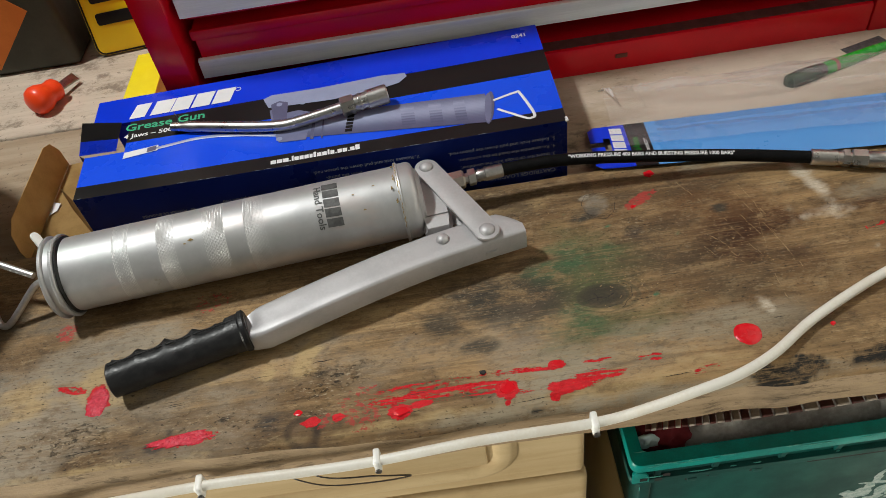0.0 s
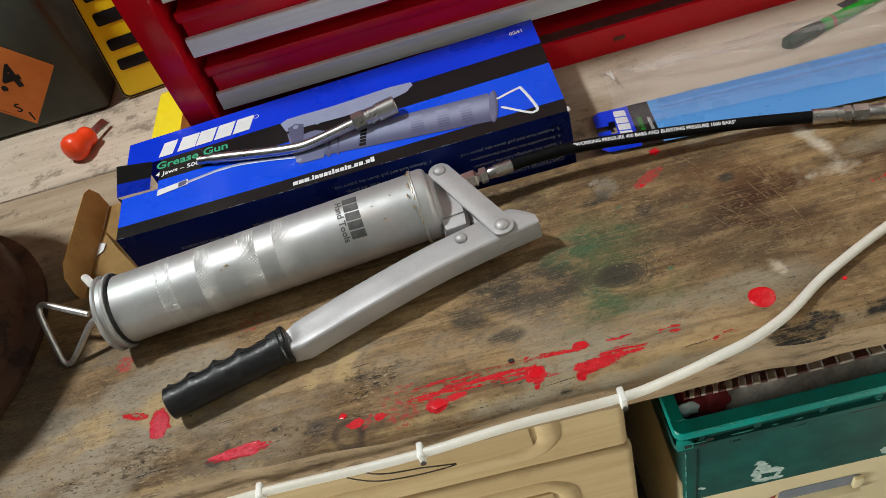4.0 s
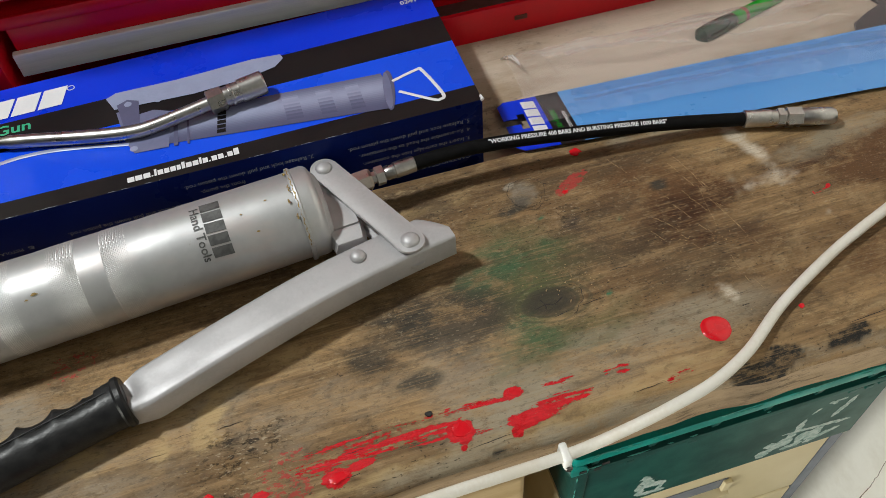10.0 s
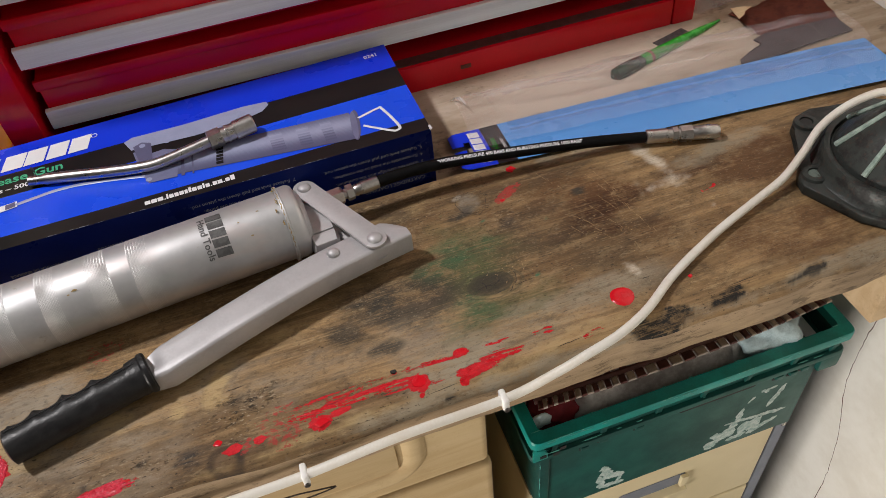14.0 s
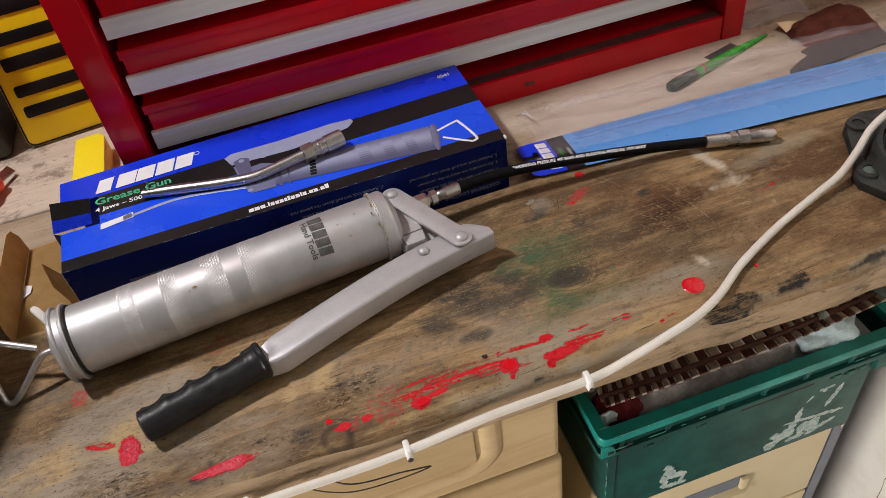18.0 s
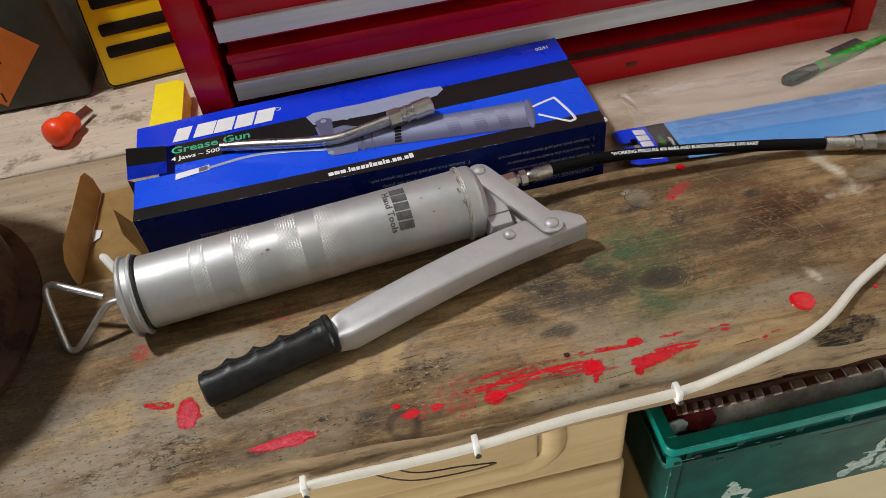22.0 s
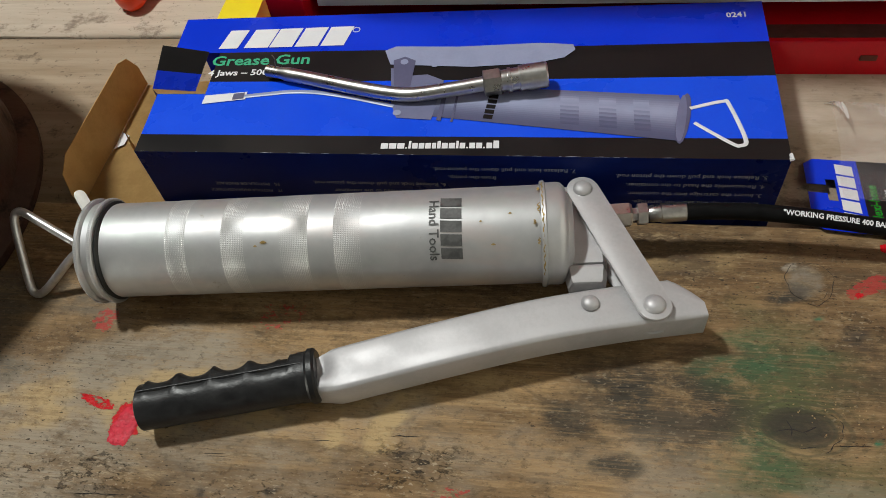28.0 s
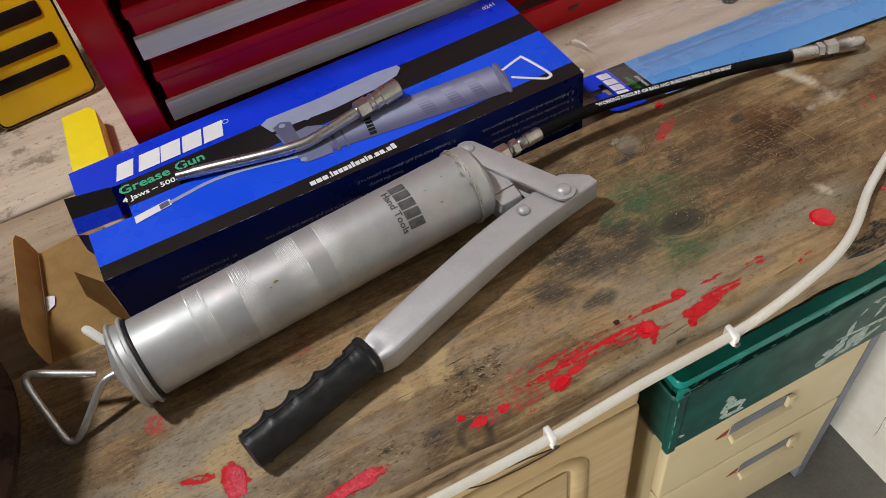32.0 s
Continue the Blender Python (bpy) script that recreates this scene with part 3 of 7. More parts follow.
def words(body, size, place, align="LEFT", thick=0.0, bold=0.0, bm=None, shear=0.0):
    """Built-in lettering as a mesh; place(x, y, z) sets each corner."""
    data = bpy.data.curves.new("words", "FONT")
    data.body, data.size, data.align_x, data.resolution_u, data.offset, data.shear = body, size, align, 2, bold, shear
    ob = new("words", data)
    bpy.context.view_layer.update()
    me = bpy.data.meshes.new_from_object(ob)
    bpy.data.objects.remove(ob), bpy.data.curves.remove(data)
    out = bm or bmesh.new()
    before = set(out.verts)
    out.from_mesh(me)
    bpy.data.meshes.remove(me)
    for v in out.verts:
        if v not in before:
            v.co = Vector(place(v.co.x, v.co.y, thick))
    return out


# ---- the room ----
part("floor", box(-2.3, 0.65, -2.4, 0.9, -0.20, -0.15), M_FLOOR, label="bare grey concrete garage floor", category="floor", kind="structure")
part("wall_east", box(0.65, 0.75, -2.4, 0.9, -0.20, 2.45), M_WALL, label="white limewashed masonry wall beside the bench", category="wall", kind="structure")
crack_line = smooth_path([Vector((0.6498, y, z)) for y, z in ((0.081, 0.522), (0.083, 0.443), (0.076, 0.351), (0.047, 0.249), (0.031, 0.146), (0.028, 0.089), (0.024, -0.061))], 8)
for k, p in enumerate(crack_line):
    p.y += 0.0025 * noise.noise(Vector((k * 0.7, 1, 1)))
part("wall_crack", tube(crack_line, lambda t: 0.0003 + 0.0010 * abs(noise.noise(Vector((t * 17, 2, 3)))), 6), M_BRICKISH, label="thin crack down the white wall", category="crack", kind="structure")
part("wall_north", box(-2.3, 0.75, 0.90, 1.0, -0.20, 2.45), M_DIMWALL, label="unseen wall behind the bench, dark to limit bounced light", category="wall", kind="structure")
part("wall_west", box(-2.4, -2.3, -2.4, 1.0, -0.20, 2.45), M_DIMWALL, label="unseen garage wall, dark to limit bounced light", category="wall", kind="structure")
part("wall_south", box(-2.4, 0.75, -2.5, -2.4, -0.20, 2.45), M_DIMWALL, label="unseen garage wall, dark to limit bounced light", category="wall", kind="structure")
part("ceiling", box(-2.4, 0.75, -2.5, 1.0, 2.45, 2.5), M_CEIL, label="unseen ceiling, dark to limit bounced light", category="ceiling", kind="structure")


# ---- workbench ----
def plank(x0, x1, y0, y1, z0, z1, nx, round_front, rough, seed, step=0.012, xs=None, waney=False):
    """A sawn plank along x with worn, uneven arrises."""
    bm = bmesh.new()
    r = round_front
    prof = [(y0, z0 + 0.004), (y0, z0 + (z1 - z0) * 0.4), (y0, z1 - r)]
    prof += [(y0 + r - r * math.cos(a), z1 - r + r * math.sin(a)) for a in (0.5, 1.05)]
    ny = max(4, int((y1 - y0) / step))
    prof += [(y0 + r + (y1 - y0 - r - 0.003) * k / ny, z1) for k in range(ny + 1)]
    prof += [(y1, z1 - 0.003), (y1, z0 + 0.002), (y1 - 0.004, z0), (y0 + 0.004, z0)]
    rows = []
    for x in xs or [x0 + (x1 - x0) * i / nx for i in range(nx + 1)]:
        row = []
        for y, z in prof:
            p = Vector((x * 9, y * 30, seed))
            d = noise.noise(p) * rough + noise.noise(p * 4.1) * rough * 0.5
            top = z > z1 - 0.5 * r
            edge = max(0.0, 1 - (y - y0) / 0.02) if top else 1.0
            wave = noise.noise(Vector((x * 5, seed, 1))) * rough * 2.2 + noise.noise(Vector((x * 23, seed, 2))) * rough
            row.append(bm.verts.new((x, y + (wave + d) * edge * (1 if y < (y0 + y1) / 2 else 0), z + (d * 0.35 if top else 0) - (abs(d) * 0.8 * edge if top else 0))))
        if waney:
            share = min(1.0, max(0.0, (x + 0.175) / 0.07))
            for v in row:
                if v.co.z > z0 + 0.02:
                    drop = min(0.0115, max(0.0, -0.0490 - v.co.y)) * share * (0.95 + 0.35 * noise.noise(Vector((x * 14, 3, 7))))
                    v.co.z -= drop
        rows.append(row)
    n = len(prof)
    for a, b in zip(rows, rows[1:]):
        for k in range(n):
            bm.faces.new((a[k], b[k], b[(k + 1) % n], a[(k + 1) % n]))
    bm.faces.new(rows[0]), bm.faces.new(rows[-1][::-1])
    return bm


bench = thing("workbench", (-0.4, 0.2, -0.15), "worn oil-stained wooden workbench spattered with red paint", "workbench")
PLANK_X = [-1.15 + 0.025 * k for k in range(22)] + [-0.60 + 0.0017 * k for k in range(735)]
slab_ob = part("front_plank", plank(-1.15, 0.648, -0.060, 0.166, 0.852, 0.900, 0, 0.0045, 0.0024, 3.0, 0.0018, PLANK_X, True), [M_BENCH, M_EDGE], bench, "thick oil-stained front plank")


def value_noise(x, y, scale, seed, octaves=5, rough=0.62):
    """Smooth lattice noise, 0..1, for arrays of places."""
    out, total, gain = np.zeros_like(x), 0.0, 1.0
    table = np.random.RandomState(seed).rand(256, 256)
    for k in range(octaves):
        u, v = x * scale * 0.5 * 2 ** k + 61.7, y * scale * 1.2 * 2 ** k + 47.3
        i, j = np.floor(u).astype(int), np.floor(v).astype(int)
        f, g = u - i, v - j
        f, g = f * f * (3 - 2 * f), g * g * (3 - 2 * g)
        pick = lambda a, b: table[(i + a) % 256, (j + b) % 256]
        out += gain * ((pick(0, 0) * (1 - f) + pick(1, 0) * f) * (1 - g) + (pick(0, 1) * (1 - f) + pick(1, 1) * f) * g)
        total, gain = total + gain, gain * rough
    return out / total


def stain_plank(ob):
    """Lays the plank's old stains, a few with light or shade mixed in, and its paint down as attributes: a colour with
    its cover, and the fields of red paint and grit.
    """
    me = ob.data
    co = np.empty(3 * len(me.vertices))
    me.vertices.foreach_get("co", co)
    x, y = co[0::3] + BASE[bench].x, co[1::3] + BASE[bench].y
    colour, cover = np.zeros((len(x), 3)), np.zeros(len(x))
    noises = {}

    def away(px, py, rx, ry, turn):
        c, s = math.cos(radians(turn)), math.sin(radians(turn))
        u, v = ((x - px) * c + (y - py) * s) / rx, ((y - py) * c - (x - px) * s) / ry
        return np.hypot(u, v)

    def mask(px, py, rx, ry, turn=0.0, soft=0.75, ragged=0.6, scale=30.0):
        scale = min((25, 45, 70, 100, 130), key=lambda s: abs(s - scale))
        if scale not in noises:
            noises[scale] = value_noise(x, y, scale, scale)
        d = away(px, py, rx, ry, turn) + (noises[scale] - 0.5) * 2.6 * ragged
        f = np.clip((1.0 - d) / soft, 0, 1)
        return f * f * (3 - 2 * f)

    def region(*spots):
        out = np.zeros(len(x))
        for amount, *place in spots:
            out = np.maximum(out, amount * mask(*place))
        return out

    def over(tone, *spots):
        a = np.clip(region(*spots), 0, 1)
        colour[:] = colour * (1 - a[:, None]) + np.array(tone) * a[:, None]
        cover[:] = cover * (1 - a) + a

    def field(*spots):
        out = np.full(len(x), -9.0)
        for px, py, rx, ry, turn, thick in spots:
            out = np.maximum(out, np.minimum(1 - away(px, py, rx, ry, turn), thick))
        return np.maximum(out, -2.0)

    # greyer handled wood, its left part lightened to make up for weak light
    over((0.35, 0.290, 0.215), (0.9, -0.37, -0.01, 0.24, 0.10, 5, 0.9, 0.8), (0.55, -0.02, -0.005, 0.16, 0.045, 3, 0.9, 0.9, 25))
    over((0.135, 0.068, 0.030), (0.8, 0.22, 0.085, 0.10, 0.040, -6, 0.9, 0.9), (0.7, 0.34, 0.0, 0.13, 0.05, 0, 0.9, 0.9), (0.95, 0.37, 0.075, 0.10, 0.055, 0, 0.9, 0.9, 22), (0.6, 0.165, 0.125, 0.05, 0.016, -6, 0.9, 0.9, 45))
    over((0.060, 0.024, 0.010), (1.05, 0.186, 0.066, 0.050, 0.028, 20, 0.9, 0.7, 45), (0.6, 0.215, 0.085, 0.040, 0.018, 0, 0.9, 0.8, 45), (0.4, 0.225, 0.035, 0.040, 0.024, -10, 1.0, 0.8, 45), (0.8, 0.305, 0.090, 0.045, 0.020, 0, 0.9, 0.9, 45), (0.9, 0.199, 0.045, 0.016, 0.010, 0, 0.8, 0.8, 70))
    over((0.50, 0.355, 0.175), (0.8, -0.27, 0.020, 0.17, 0.024, 8, 0.9, 1.0, 60), (0.9, -0.147, 0.012, 0.010, 0.022, -25, 0.8, 0.8, 80), (0.8, -0.178, 0.000, 0.008, 0.014, -20, 0.8, 0.8, 80), (0.9, -0.10, -0.0545, 0.09, 0.0035, 2, 0.9, 0.9, 80), (0.7, 0.075, -0.052, 0.11, 0.010, 6, 0.9, 1.0, 70), (0.7, -0.30, -0.0575, 0.12, 0.003, 0, 0.9, 0.9, 80), (0.6, -0.02, 0.132, 0.09, 0.012, 0, 0.9, 0.9, 45))
    over((0.36, 0.305, 0.215), (0.9, 0.035, -0.040, 0.07, 0.020, 2, 0.9, 0.8, 45), (0.7, 0.11, -0.018, 0.11, 0.028, 4, 0.9, 0.9, 25), (0.7, 0.242, 0.086, 0.007, 0.026, -12, 0.9, 1.0, 60), (0.7, 0.33, 0.100, 0.06, 0.012, 8, 0.9, 1.0, 50), (0.6, 0.235, 0.145, 0.09, 0.010, -4, 0.9, 1.0, 50))
    over((0.66, 0.575, 0.455), (0.85, 0.2725, 0.106, 0.0085, 0.034, 14, 1.0, 0.9, 60), (0.8, 0.272, 0.076, 0.024, 0.011, 6, 1.0, 1.0, 60), (0.7, 0.251, 0.078, 0.010, 0.012, 0, 0.9, 1.0, 60), (0.8, 0.190, -0.002, 0.0055, 0.009, 20, 0.7, 0.7, 90), (0.8, 0.289, 0.037, 0.006, 0.004, 0, 0.7, 0.8, 90))
    # brown stain round the knot, deepened with some of the lever's shadow
    over((0.098, 0.068, 0.039), (0.85, 0.055, 0.050, 0.115, 0.060, 0, 1.0, 0.6, 25), (0.75, 0.13, 0.060, 0.07, 0.05, 0, 1.0, 0.6, 45), (0.5, 0.165, 0.025, 0.06, 0.035, 0, 1.0, 0.8, 45))
    over((0.105, 0.118, 0.050), (0.95, 0.072, 0.046, 0.056, 0.066, 25, 1.0, 0.45, 45), (0.80, 0.060, 0.000, 0.055, 0.022, 8, 1.0, 0.6, 45), (0.5, 0.105, 0.004, 0.045, 0.022, 15, 0.9, 0.9, 50))
    over((0.048, 0.125, 0.060), (0.75, 0.064, 0.060, 0.026, 0.016, 0, 1.0, 0.7, 70), (0.65, 0.054, 0.020, 0.016, 0.016, 0, 1.0, 0.8, 70), (0.55, 0.036, 0.056, 0.018, 0.014, 0, 1.0, 0.9, 70), (0.50, 0.056, 0.080, 0.022, 0.018, -10, 1.0, 0.8, 100), (0.5, 0.086, 0.064, 0.024, 0.016, 10, 1.0, 0.9, 100), (0.6, 0.047, 0.060, 0.020, 0.018, 20, 1.0, 0.9, 100), (0.45, 0.060, 0.004, 0.030, 0.012, 0, 1.0, 0.9, 100))
    over((0.03, 0.17, 0.095), (0.9, 0.117, 0.021, 0.0035, 0.0025, 20, 0.8, 1.0, 130), (0.8, 0.150, 0.078, 0.004, 0.0016, 10, 0.8, 1.0, 130), (0.8, 0.098, 0.097, 0.004, 0.0018, 15, 0.8, 1.0, 130), (0.8, 0.066, 0.118, 0.004, 0.002, 15, 0.8, 1.0, 130))
    # dark smudges; those beside the lever also carry its painted shadow
    over((0.056, 0.047, 0.035), (1.0, -0.008, 0.033, 0.062, 0.038, 15, 1.0, 0.5, 45), (0.9, 0.032, 0.034, 0.036, 0.030, 0, 1.0, 0.5, 45), (0.75, -0.045, 0.020, 0.022, 0.020, 0, 0.9, 0.9, 60), (0.8, -0.020, -0.004, 0.016, 0.008, 0, 0.9, 0.9, 60), (1.0, 0.078, 0.109, 0.019, 0.014, 35, 0.9, 0.7, 70), (1.0, 0.190, 0.100, 0.009, 0.007, 0, 0.8, 0.6, 100), (0.7, -0.47, 0.03, 0.14, 0.07, 20, 0.9, 0.8))
    over((0.045, 0.040, 0.037), (1.0, -0.175, -0.040, 0.022, 0.012, 10, 0.95, 0.7, 60), (1.1, -0.2065, -0.0325, 0.0065, 0.0045, 20, 0.8, 0.8, 120), (0.8, -0.246, -0.038, 0.006, 0.006, 20, 0.8, 0.8, 120), (0.8, -0.258, -0.047, 0.010, 0.006, 0, 0.8, 0.8, 120), (0.6, 0.117, 0.086, 0.012, 0.012, 0, 0.9, 1.0, 100))
    over((0.36, 0.315, 0.25), (0.8, 0.0870, 0.1335, 0.006, 0.003, 30, 0.5, 0.4, 100), (0.8, 0.043, -0.0605, 0.007, 0.003, 20, 0.6, 0.8, 120))
    over((0.36, 0.305, 0.225), (0.85, 0.10, -0.0575, 0.25, 0.0065, 0, 0.8, 0.7, 70), (0.6, 0.34, -0.056, 0.12, 0.008, 0, 0.8, 0.7, 70))
    over((0.018, 0.017, 0.016), (1.7, 0.186, -0.056, 0.026, 0.010, 12, 0.5, 0.9, 90), (1.2, 0.258, -0.053, 0.030, 0.005, 5, 0.5, 1.1, 90), (0.9, 0.31, -0.056, 0.03, 0.004, 5, 0.5, 1.2, 90), (1.0, 0.012, -0.0575, 0.012, 0.0022, 2, 0.6, 0.9, 120))
    grit = region((1.0, -0.128, -0.020, 0.040, 0.026, 10, 0.9, 0.8, 70), (1.0, -0.33, -0.036, 0.14, 0.024, 0, 0.9, 0.8, 45), (0.9, -0.20, -0.038, 0.06, 0.018, 0, 0.9, 0.8, 70), (0.9, 0.116, 0.092, 0.022, 0.020, 10, 0.95, 0.8, 70), (0.6, 0.100, 0.036, 0.020, 0.014, 0, 0.9, 0.8, 70), (0.55, -0.01, 0.03, 0.06, 0.03, 0, 0.95, 0.9, 45), (0.5, 0.20, 0.055, 0.05, 0.03, 0, 0.95, 0.9, 45), (0.30, -0.1, 0.05, 0.7, 0.14, 0, 0.4, 0.3, 25))
    brushed = field((-0.057, -0.0350, 0.048, 0.0092, 0, 0.04), (-0.050, -0.0345, 0.030, 0.0070, 2, 0.24), (-0.026, -0.0375, 0.028, 0.0058, -3, 0.14), (0.004, -0.0282, 0.024, 0.0028, -3, 0.12), (-0.018, -0.0268, 0.030, 0.0032, -2, 0.08), (0.006, -0.0455, 0.008, 0.0024, 0, 0.10),
                    (0.046, -0.0428, 0.026, 0.0060, 6, 0.36), (0.032, -0.0455, 0.010, 0.0064, -10, 0.30), (0.066, -0.0418, 0.014, 0.0032, 4, 0.24), (0.062, -0.0287, 0.012, 0.0024, -2, 0.16), (0.093, -0.0310, 0.0050, 0.0030, 10, 0.05), (0.102, -0.0322, 0.0055, 0.0032, 0, 0.08), (0.133, -0.0480, 0.010, 0.0028, 6, 0.06), (-0.006, -0.0480, 0.0026, 0.0050, 0, 0.3))
    drops = np.maximum(field((-0.0805, -0.0465, 0.0105, 0.0062, 0, 1), (-0.066, -0.0435, 0.010, 0.0035, 8, 1), (-0.0050, -0.0410, 0.0098, 0.0090, 0, 1), (0.0325, -0.0274, 0.0072, 0.0048, 0, 1), (0.027, -0.0512, 0.0045, 0.0035, 0, 1)),
                       field((-0.1245, -0.0445, 0.0055, 0.0040, 0, 1), (-0.1430, -0.0455, 0.0075, 0.0045, 10, 1), (0.1240, 0.1150, 0.0036, 0.0026, 40, 0.3), (0.3025, 0.0580, 0.0032, 0.0020, 40, 0.4), (0.2890, 0.0550, 0.0014, 0.0024, 0, 0.4), (0.2960, 0.0555, 0.0060, 0.0008, 12, 0.3), (-0.3285, 0.0115, 0.0150, 0.0042, -14, 0.22), (-0.3060, 0.0000, 0.0100, 0.0145, 8, 0.5), (-0.2350, -0.0450, 0.0280, 0.0060, 2, 0.16)))
    faint = field((0.1310, 0.1215, 0.0190, 0.0062, 32, 0.30), (-0.108, -0.0460, 0.014, 0.0110, 0, 0.13), (-0.108, -0.0300, 0.018, 0.0080, 10, 0.07), (-0.132, -0.0455, 0.020, 0.0060, 0, 0.10), (-0.346, 0.0680, 0.009, 0.0100, 10, 0.22), (-0.230, 0.0780, 0.018, 0.0110, 20, 0.06))
    for name, values in (("stain", np.column_stack((colour / np.maximum(cover, 1e-4)[:, None], cover))), ("paint", np.column_stack((brushed, drops, faint, np.clip(grit, 0, 1))))):
        me.color_attributes.new(name, "FLOAT_COLOR", "POINT").data.foreach_set("color", values.astype(np.float32).ravel())


stain_plank(slab_ob)
for face in slab_ob.data.polygons:
    face.material_index = 1 if face.normal.y < -0.8 and face.center.z < 0.8836 - BASE[bench].z else 0
M_SCRATCH = surface("fresh_scratch", (0.48, 0.34, 0.17), (0.34, 0.22, 0.10), 300, (0.6, 0.8), 0.0, 0.2)


def scratch(*pts):
    """A scored line with a torn, pale border."""
    path = [Vector((x, y, 0.9001)) + 0.0005 * Vector((noise.noise(Vector((x, y, 1)) * 300), noise.noise(Vector((x, y, 2)) * 300), 0)) for x, y in pts]
    path = smooth_path(path, 10)
    bm = bmesh.new()
    step = max(2, int(0.0022 / ((path[-1] - path[0]).length / len(path) + 1e-6)))
    for k in range(0, len(path) - step, step):
        q = path[k] + Vector((random.uniform(-0.0007, 0.0007), random.uniform(-0.0004, 0.0004), 0))
        if random.random() < 0.7:
            tube([q, (q + path[k + step]) / 2 + Vector((random.uniform(-0.0004, 0.0004), 0, 0.0001)), path[k + step]], random.uniform(0.00005, 0.00019), 5, bm, False, 0.6)
    part("scratch", bm, M_SCRATCH, bench, "pale scored scratch")


for line in (((0.165, 0.135), (0.179, 0.105), (0.194, 0.078)), ((0.206, 0.116), (0.223, 0.052), (0.230, 0.021)), ((0.217, 0.110), (0.221, 0.069), (0.227, 0.027)), ((0.216, 0.088), (0.207, 0.028), (0.207, 0.001)), ((0.202, 0.091), (0.211, 0.065)),
             ((0.191, 0.078), (0.205, 0.042)), ((0.164, 0.063), (0.170, 0.052), (0.174, 0.041)), ((0.213, 0.121), (0.222, 0.084)), ((0.200, 0.040), (0.213, -0.007)), ((0.062, 0.1205), (0.073, 0.1200)), ((0.172, 0.072), (0.181, 0.060), (0.186, 0.046)), ((0.186, 0.068), (0.196, 0.066)), ((0.176, 0.050), (0.186, 0.044), (0.193, 0.030)), ((0.0385, -0.0250), (0.0415, -0.0290), (0.0440, -0.0335))):
    scratch(*line)


def crack(cx, cy, rx, ry, a0, a1, wobble, seed, thick=0.00017):
    """A dark crack round a knot, from angle a0 to a1."""
    pts = []
    for k in range(25):
        a = radians(a0 + (a1 - a0) * k / 24)
        f = 1 + wobble * noise.noise(Vector((math.cos(a) * 2, math.sin(a) * 2, seed)))
        pts.append(Vector((cx + rx * f * math.cos(a), cy + ry * f * math.sin(a), 0.8999)))
    part("knot_crack", tube(pts, lambda t: 0.0001 + thick * abs(noise.noise(Vector((t * 11, seed, 3)))) * 2, 5, None, False, 0.5), M_DARK, bench, "dark crack round a knot")


crack(0.0955, 0.1230, 0.0125, 0.0140, 60, 330, 0.12, 1)
crack(0.0955, 0.1230, 0.0150, 0.0165, -100, 60, 0.15, 2)
crack(0.0770, 0.0275, 0.0230, 0.0145, -60, 40, 0.18, 3)
crack(0.0770, 0.0275, 0.0200, 0.0120, 170, 300, 0.15, 5)
for line in (((0.066, 0.0245), (0.074, 0.0262), (0.080, 0.0250), (0.087, 0.0285)), ((0.072, 0.0310), (0.074, 0.0262), (0.073, 0.0215)), ((0.080, 0.0250), (0.0835, 0.0215))):
    pts = smooth_path([Vector((x, y, 0.8999)) for x, y in line], 6)
    part("knot_crack", tube(pts, lambda t: 0.0002 + 0.0004 * abs(noise.noise(Vector((t * 7, line[0][0] * 90, 3)))), 5, None, False, 0.5), M_DARK, bench)
for k in range(46):
    x = random.uniform(-0.50, 0.30)
    y = random.choice((random.uniform(-0.055, 0.0), random.uniform(-0.05, 0.09)))
    length = random.uniform(0.006, 0.034)
    pts = [Vector((x + length * f, y + 0.0006 * noise.noise(Vector((x * 40 + f * 5, y * 90, 2))) + length * 0.06 * f, 0.8999)) for f in [j / 8 for j in range(9)]]
    part("grain_crack", tube(pts, lambda t: 0.00004 + 0.00020 * math.sin(math.pi * min(max(t, 0), 1)), 4, None, False, 0.5), M_DARK, bench)
part("middle_plank", plank(-1.15, 0.648, 0.170, 0.370, 0.845, 0.885, 120, 0.003, 0.0008, 9.0), M_PLANK2, bench, "worn bare middle plank")
part("back_plank", plank(-1.15, 0.648, 0.3785, 0.890, 0.842, 0.881, 120, 0.004, 0.0010, 15.0), M_PLANK, bench, "pale bare back plank")
part("bearer", box(0.496, 0.562, -0.008, 0.80, 0.681, 0.844, 0.003), M_NEWWOOD, bench, "new pale timber bearer")
part("bearer", box(-1.14, -1.05, 0.0, 0.80, 0.752, 0.844, 0.003), M_NEWWOOD, bench)
part("bench_leg", box(-1.14, -1.05, 0.02, 0.11, -0.15, 0.752, 0.003), M_NEWWOOD, bench)
part("bench_leg", box(0.583, 0.647, 0.62, 0.71, -0.15, 0.841, 0.003), M_NEWWOOD, bench)


